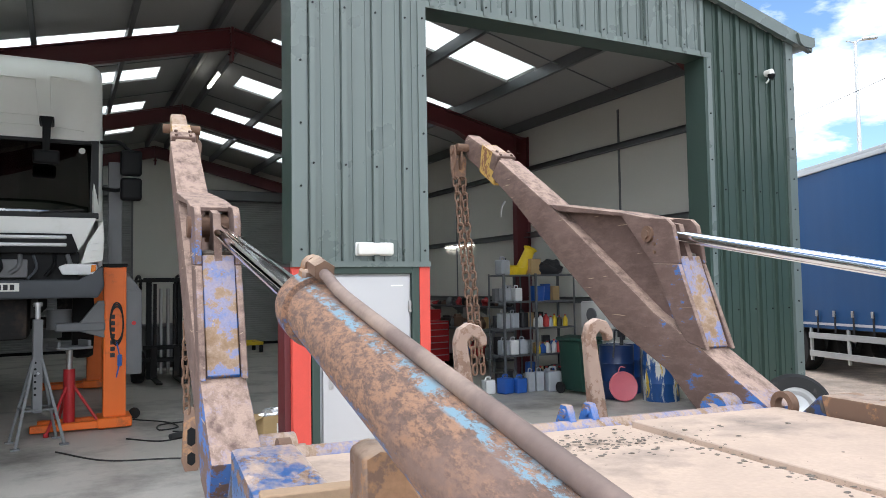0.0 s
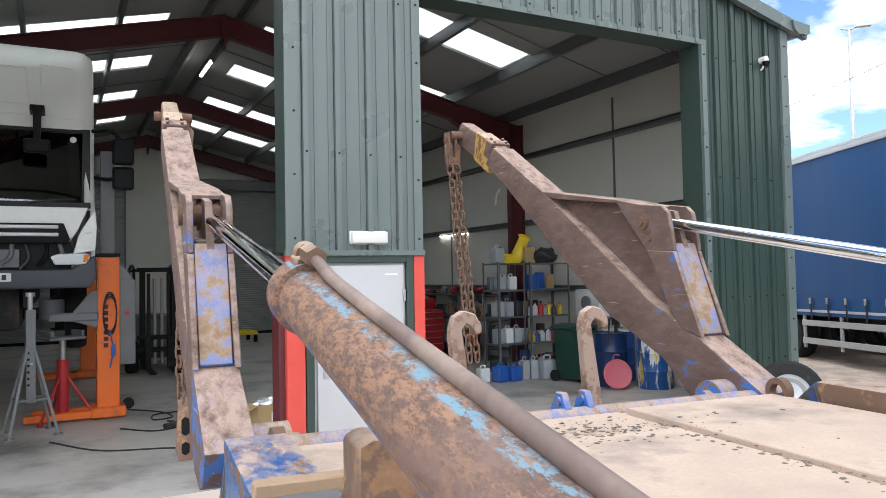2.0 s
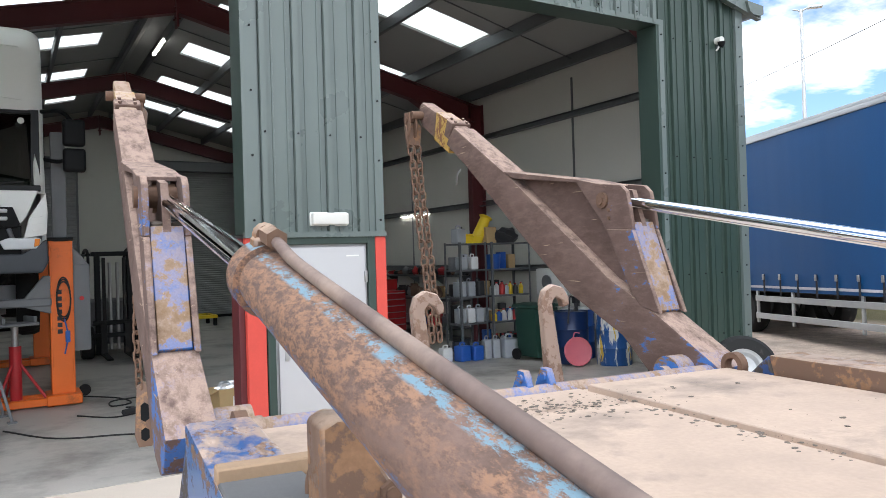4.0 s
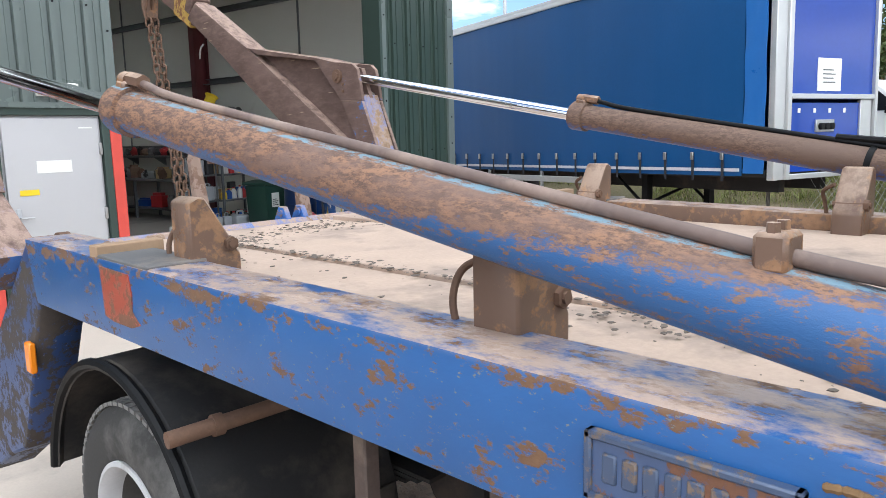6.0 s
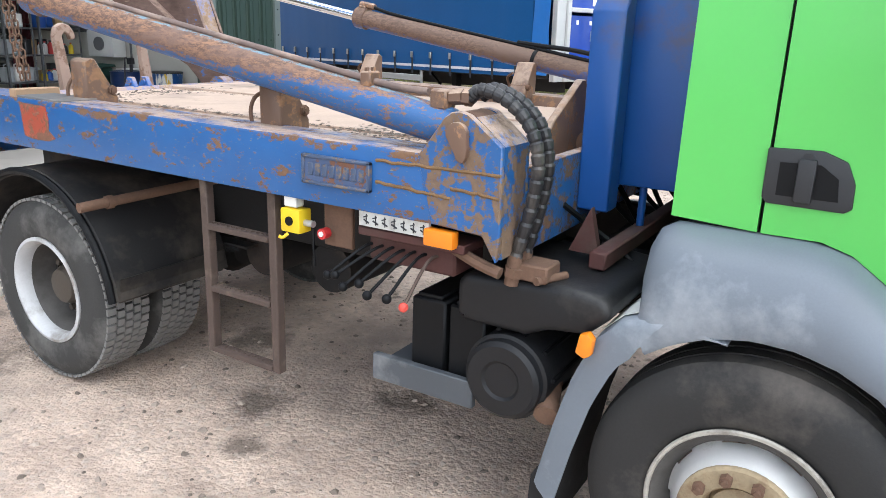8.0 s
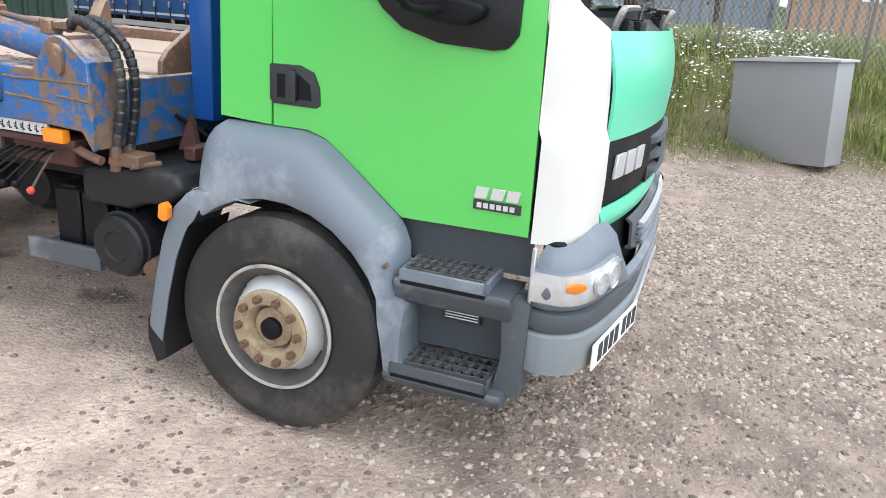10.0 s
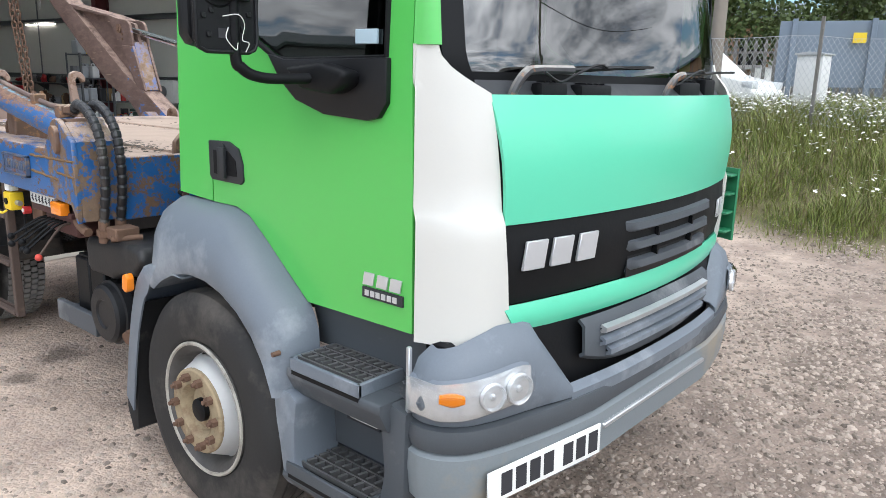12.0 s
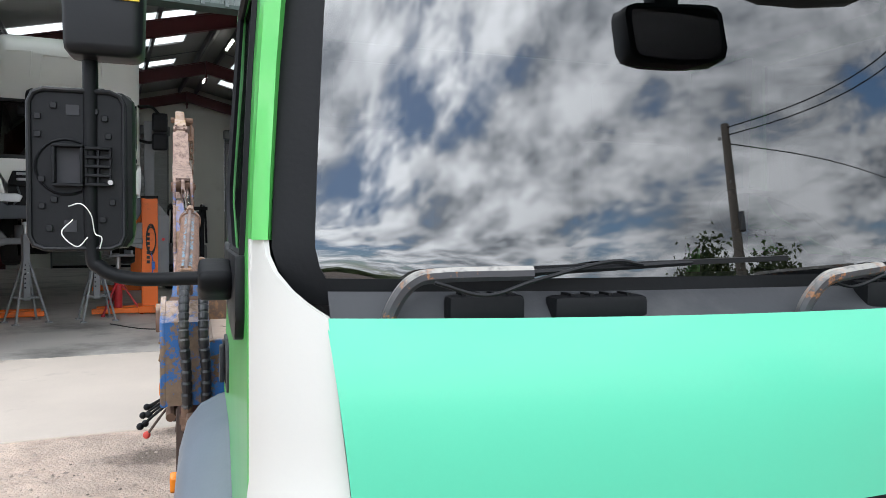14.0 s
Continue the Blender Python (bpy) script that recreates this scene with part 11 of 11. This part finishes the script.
wire((12.95, 0.85, 7.9), (30.2, 30.5, 10.3), 0.25)
wire((11.7, -17.6, 7.3), (12.95, 0.85, 8.1), 0.7, 0.016)
wire((11.7, -17.6, 7.1), (13.0, 0.8, 7.9), 0.75, 0.016)
wire((11.7, -17.6, 6.9), (40.0, -22.0, 9.0), 0.6, 0.016)
utility_pole(30.2, 30.5, 0.0, 10.3, "far timber utility pole behind the workshop")


def street_lamp(x, y, h):
    t = thing("street_lamp", "tall pale grey street lamp column", "street lamp", Matrix.Translation((x, y, 0)) @ Matrix.Rotation(radians(-40), 4, "Z"))
    bm = B()
    rod(bm, (0, 0, 0), (0, 0, h), 0.11, 14, 0.07)
    part("column", bm, M_alu, t)
    bm = B()
    tube(bm, [(0, 0, h - 0.1), (0.2, 0, h + 0.02), (0.55, 0, h + 0.05)], 0.035, 8)
    tube(bm, [(0, 0, h - 0.1), (-0.2, 0, h + 0.0), (-0.35, 0, h + 0.02)], 0.03, 8)
    part("arm", bm, M_alu, t)
    bm = B()
    box(bm, 0.25, 0.85, -0.14, 0.14, h + 0.0, h + 0.12, 0.04, 2)
    part("lantern", bm, M_alu, t)


street_lamp(26.6, 21.5, 12.2)


def van(m, label, L, H, profile, glass, group="parked vans", box_on_roof=False):
    """Side profile in (y, z), nose at y = 0; width 1.75."""
    t = thing("van", label, "van", m, group)
    bm = B()
    prism(bm, profile, "x", -0.86, 0.86, 0.05, 3)
    part("body", bm, M_vanwhite, t)
    for s in (-1, 1):
        for g in glass:
            bm = B()
            prism(bm, g, "x", *sorted((s * 0.845, s * 0.872)), 0.004)
            part("side_window", bm, M_black_satin, t, "dark side window")
        for y in (0.78, L - 0.85):
            bm = B()
            lathe(bm, [(0.19, -0.09), (0.30, -0.10), (0.32, -0.06), (0.32, 0.06), (0.30, 0.10), (0.19, 0.09)], 24, Matrix.Translation((s * 0.79, y, 0.32)) @ Matrix.Rotation(radians(90), 4, "Y"))
            w = part("wheel", bm, M_rubber, t)
            bm = B()
            rod(bm, (s * 0.85, y, 0.32), (s * 0.885, y, 0.32), 0.19, 20)
            part("hub_cap", bm, M_alu, w)
        bm = B()
        box(bm, *sorted((s * 0.55, s * 0.86)), 0.0, 0.30, 0.72, 0.90, 0.03, 2)
        part("headlamp", bm, M_lens, t)
        bm = B()
        box(bm, *sorted((s * 0.87, s * 1.02)), 1.35, 1.47, 1.02, 1.18, 0.02, 2)
        part("door_mirror", bm, M_black, t)
        bm = B()
        box(bm, *sorted((s * 0.855, s * 0.87)), 2.05, 2.07, 0.35, 1.1)
        part("door_seam", bm, M_black, t)
        bm = B()
        box(bm, *sorted((s * 0.74, s * 0.85)), L - 0.03, L + 0.01, 0.75, 1.15, 0.006)
        part("tail_lamp", bm, M_red, t)
    for a, b in ((-0.72, -0.05), (0.05, 0.72)):
        bm = B()
        box(bm, a, b, L - 0.02, L + 0.006, 1.10, 1.62, 0.01)
        part("rear_window", bm, M_black_satin, t)
    if box_on_roof:
        bm = B()
        box(bm, -0.75, 0.75, L - 1.3, L - 0.3, H, H + 0.32, 0.05, 2)
        part("roof_box", bm, M_can_white, t)


small = [(0.0, 0.32), (-0.04, 0.62), (0.12, 0.88), (0.95, 1.06), (1.72, 1.68), (2.1, 1.80), (4.15, 1.80), (4.28, 1.65), (4.32, 0.32)]
panes = [[(1.18, 1.08), (1.78, 1.60), (2.45, 1.62), (2.45, 1.08)]]
van(Matrix.Translation((16.6, 0.9, 1.0)) @ Matrix.Rotation(radians(-6), 4, "Z"), "white panel van parked behind the chain-link fence", 4.32, 1.8, small, panes)
old = [(0.0, 0.30), (0.0, 0.78), (0.9, 0.95), (1.6, 1.60), (1.9, 1.68), (3.95, 1.72), (4.05, 1.60), (4.08, 0.30)]
van(Matrix.Translation((30.5, 6.0, 0.95)) @ Matrix.Rotation(radians(-98), 4, "Z"), "old white van with a roof box, seen from behind", 4.08, 1.72, old, [[(1.05, 1.0), (1.62, 1.55), (2.3, 1.56), (2.3, 1.0)]], box_on_roof=True)


# palisade fence behind the vans
t = thing("palisade_fence", "weathered grey palisade fence behind the parked vans", "fence")
for k in range(70):
    y = -8 + 0.30 * k
    bm = B()
    x = 21.0 + 0.0 * y
    prism(bm, [(y - 0.05, 0.9), (y + 0.05, 0.9), (y + 0.05, 3.05), (y, 3.2), (y - 0.05, 3.05)], "x", x, x + 0.02)
    part("pale", bm, M_palisade, t, smooth=False)
for z in (1.45, 2.75):
    bm = B()
    box(bm, 21.03, 21.08, -8.2, 13.0, z, z + 0.07)
    part("rail", bm, M_palisade, t)

# a grey sign board on two posts, seen from behind, and a pale cabinet before it
t = thing("sign_board", "large blue-grey sign board on posts, seen from behind", "sign", Matrix.Translation((18.6, 0.1, 1.0)) @ Matrix.Rotation(radians(-72), 4, "Z"))
bm = B()
box(bm, -1.25, 1.25, -0.03, 0.03, 0.8, 2.45, 0.01)
part("board", bm, M_slate, t)
for x in (-0.9, 0.9):
    bm = B()
    box(bm, x - 0.06, x + 0.06, -0.16, -0.035, -0.2, 2.5, 0.006)
    part("post", bm, M_slate, t)
bm = B()
box(bm, 0.45, 0.75, -0.20, -0.17, 1.9, 2.15)
part("warning_plate", bm, M_yellow, t, "small yellow warning plate")


def kiosk(x, y, turn, w, d, h, mat, label, lean_=0):
    t = thing("electrical_cabinet", label, "cabinet", Matrix.Translation((x, y, ground_height(x, y) - 0.05)) @ Matrix.Rotation(radians(turn), 4, "Z") @ Matrix.Rotation(radians(lean_), 4, "Y"), "street cabinets")
    bm = B()
    box(bm, -w / 2, w / 2, -d / 2, d / 2, 0, h, 0.015, 2)
    part("cabinet_body", bm, mat, t)
    for s in (-1, 1):
        bm = B()
        box(bm, s * w / 4 - w / 4 + 0.02, s * w / 4 + w / 4 - 0.02, -d / 2 - 0.014, -d / 2 - 0.002, 0.12, h - 0.06, 0.005)
        dd = part("cabinet_door", bm, mat, t)
        bm = B()
        box(bm, s * 0.04 - 0.012, s * 0.04 + 0.012, -d / 2 - 0.03, -d / 2 - 0.015, h * 0.5, h * 0.5 + 0.12, 0.004)
        part("handle", bm, M_black, dd)
    bm = B()
    prism(bm, [(-w / 2 - 0.04, h + 0.002), (w / 2 + 0.04, h + 0.002), (w / 2 + 0.04, h + 0.03), (0, h + 0.07), (-w / 2 - 0.04, h + 0.03)], "y", -d / 2 - 0.04, d / 2 + 0.04)
    part("cabinet_roof", bm, M_alu, t)


kiosk(14.7, -0.58, 80, 0.55, 0.4, 1.35, M_can_white, "pale grey electrical cabinet behind the fence")
kiosk(7.0, -5.15, 62, 1.3, 0.5, 1.25, M_shutter, "leaning grey steel cabinet in the grass", 5)


# ---- far buildings and horizon ----
def far_building(x, y, w, d, h, wall, roof_m, label, turn=0, bays=5):
    t = thing("industrial_building", label, "building", Matrix.Translation((x, y, 0)) @ Matrix.Rotation(radians(turn), 4, "Z"), "far buildings")
    bm = B()
    box(bm, -w / 2, w / 2, -d / 2, d / 2, 0, h)
    part("wall", bm, wall, t)
    bm = B()
    prism(bm, [(-d / 2 - 0.3, h), (d / 2 + 0.3, h), (d / 2 + 0.3, h + 0.15), (0, h + d * 0.12), (-d / 2 - 0.3, h + 0.15)], "x", -w / 2 - 0.3, w / 2 + 0.3)
    part("roof", bm, roof_m, t)
    for side in (-1, 1):
        for k in range(bays):
            x0 = -w / 2 + w * (k + 0.25) / bays
            bm = B()
            box(bm, x0, x0 + w * 0.45 / bays, side * d / 2 - 0.06, side * d / 2 + 0.06, h * 0.55, h * 0.82)
            wn = part("window", bm, M_black_satin, t)
            bm = B()
            box(bm, x0 - 0.08, x0 + w * 0.45 / bays + 0.08, side * d / 2 - 0.10, side * d / 2 + 0.10, h * 0.51, h * 0.55)
            part("sill", bm, M_can_white, wn)


far_building(42.0, 15.0, 14, 10, 5.2, M_brick, M_slate, "tan brick industrial building behind the trees", 98)
far_building(48.0, 0.0, 12, 10, 7.0, M_slate, M_slate, "blue-grey clad industrial building beyond the fence", 92)
far_building(46.0, -13.0, 12, 9, 6.0, M_brick, M_slate, "tan brick building beyond the fence", 88)


def tree_line():
    V, F = [], []
    r = random.Random(5)
    R, n = 150.0, 240
    for i in range(n):
        a = 2 * math.pi * i / n
        h = 3.0 + 2.4 * noise.noise(Vector((math.cos(a) * 9, math.sin(a) * 9, 0))) + r.uniform(0, 0.7)
        for z in (-0.5, h * 0.6, h):
            rr = R + (1.0 if z == h else 0) + 3 * noise.noise(Vector((a * 20, z, 0)))
            V.append((rr * math.cos(a), rr * math.sin(a), z))
    for i in range(n):
        j = (i + 1) % n
        for k in range(2):
            F.append((i * 3 + k, j * 3 + k, j * 3 + k + 1, i * 3 + k + 1))
    me = bpy.data.meshes.new("backdrop")
    me.from_pydata(V, [], F)
    me.materials.append(M_leaf)
    tagged(new("backdrop", me), "distant dark green tree line along the horizon", "trees", kind="structure")


tree_line()


# ---- loose stones on the yard ----
def loose_stones():
    r = random.Random(77)
    V, F = [], []
    base = [(1, 0, 0), (0.2, 0.9, 0.1), (-0.8, 0.5, 0), (-0.7, -0.6, 0), (0.3, -0.9, 0.05), (0.45, 0.2, 0.75), (-0.4, 0.3, 0.8), (-0.1, -0.5, 0.7)]
    tri = [(0, 1, 5), (1, 2, 6), (1, 6, 5), (2, 3, 6), (3, 7, 6), (3, 4, 7), (4, 0, 5), (4, 5, 7), (5, 6, 7)]
    n = 0
    while n < 66000:
        x, y = r.uniform(-5.0, 8.0), r.uniform(-8.0, 1.5)
        k = 0.5 + 0.5 * noise.noise(Vector((x * 0.8, y * 0.8, 1)))
        front = min(1.0, max(0.12, (-1.2 - y) / 2.0))
        if r.random() > front * (0.25 + 0.9 * k):
            continue
        if ground_height(x, y) > 0.25:
            continue
        s = 0.005 + 0.019 * r.random() ** 2.6
        if r.random() < 0.006:
            s *= 1.7
        a = r.uniform(0, 6.283)
        c, q = math.cos(a), math.sin(a)
        sx, sy, sz = s * r.uniform(0.7, 1.3), s * r.uniform(0.7, 1.2), s * r.uniform(0.4, 0.85)
        z0 = ground_height(x, y) - 0.25 * sz
        i = len(V)
        for bx, by, bz in base:
            bx, by, bz = bx * sx * r.uniform(0.75, 1.2), by * sy * r.uniform(0.75, 1.2), bz * sz * r.uniform(0.8, 1.2)
            V.append((x + c * bx - q * by, y + q * bx + c * by, z0 + bz + 0.2 * sz))
        F += [(i + p, i + t, i + u) for p, t, u in tri]
        n += 1
    # coarse broken stone in patches before the cab
    n = 0
    while n < 30000:
        x, y = r.uniform(-2.6, 6.5), r.uniform(-8.2, -3.3)
        k = noise.noise(Vector((x * 0.55, y * 0.55, 9))) + 0.6 * noise.noise(Vector((x * 1.7, y * 1.7, 4)))
        if r.random() > 0.35 + 0.9 * k + 0.08 * (x - 0.5) or ground_height(x, y) > 0.2:
            continue
        s = 0.006 + 0.021 * r.random() ** 3.2
        a = r.uniform(0, 6.283)
        c, q = math.cos(a), math.sin(a)
        sx, sy, sz = s * r.uniform(0.7, 1.4), s * r.uniform(0.7, 1.2), s * r.uniform(0.45, 0.9)
        z0 = ground_height(x, y) - 0.15 * sz
        i = len(V)
        for bx, by, bz in base:
            bx, by, bz = bx * sx * r.uniform(0.75, 1.2), by * sy * r.uniform(0.75, 1.2), bz * sz * r.uniform(0.8, 1.2)
            V.append((x + c * bx - q * by, y + q * bx + c * by, z0 + bz + 0.1 * sz))
        F += [(i + p, i + t, i + u) for p, t, u in tri]
        n += 1
    me = bpy.data.meshes.new("loose_gravel")
    me.from_pydata(V, [], F)
    m, nt, p = nodes_of("loose_stone")
    geo = nt.nodes.new("ShaderNodeNewGeometry")
    v = coords(nt)
    col = mixc(nt, geo.outputs["Random Per Island"], (0.075, 0.058, 0.046), (0.54, 0.445, 0.37))
    col = mixc(nt, mathn(nt, "MULTIPLY", noise_node(nt, v, 90, 4), 0.5), col, (0.26, 0.205, 0.165))
    nt.links.new(col, p.inputs["Base Color"])
    p.inputs["Roughness"].default_value = 0.9
    me.materials.append(m)
    tagged(new("loose_gravel", me), "loose grey and buff stones scattered over the yard", "gravel", kind="stuff")


loose_stones()
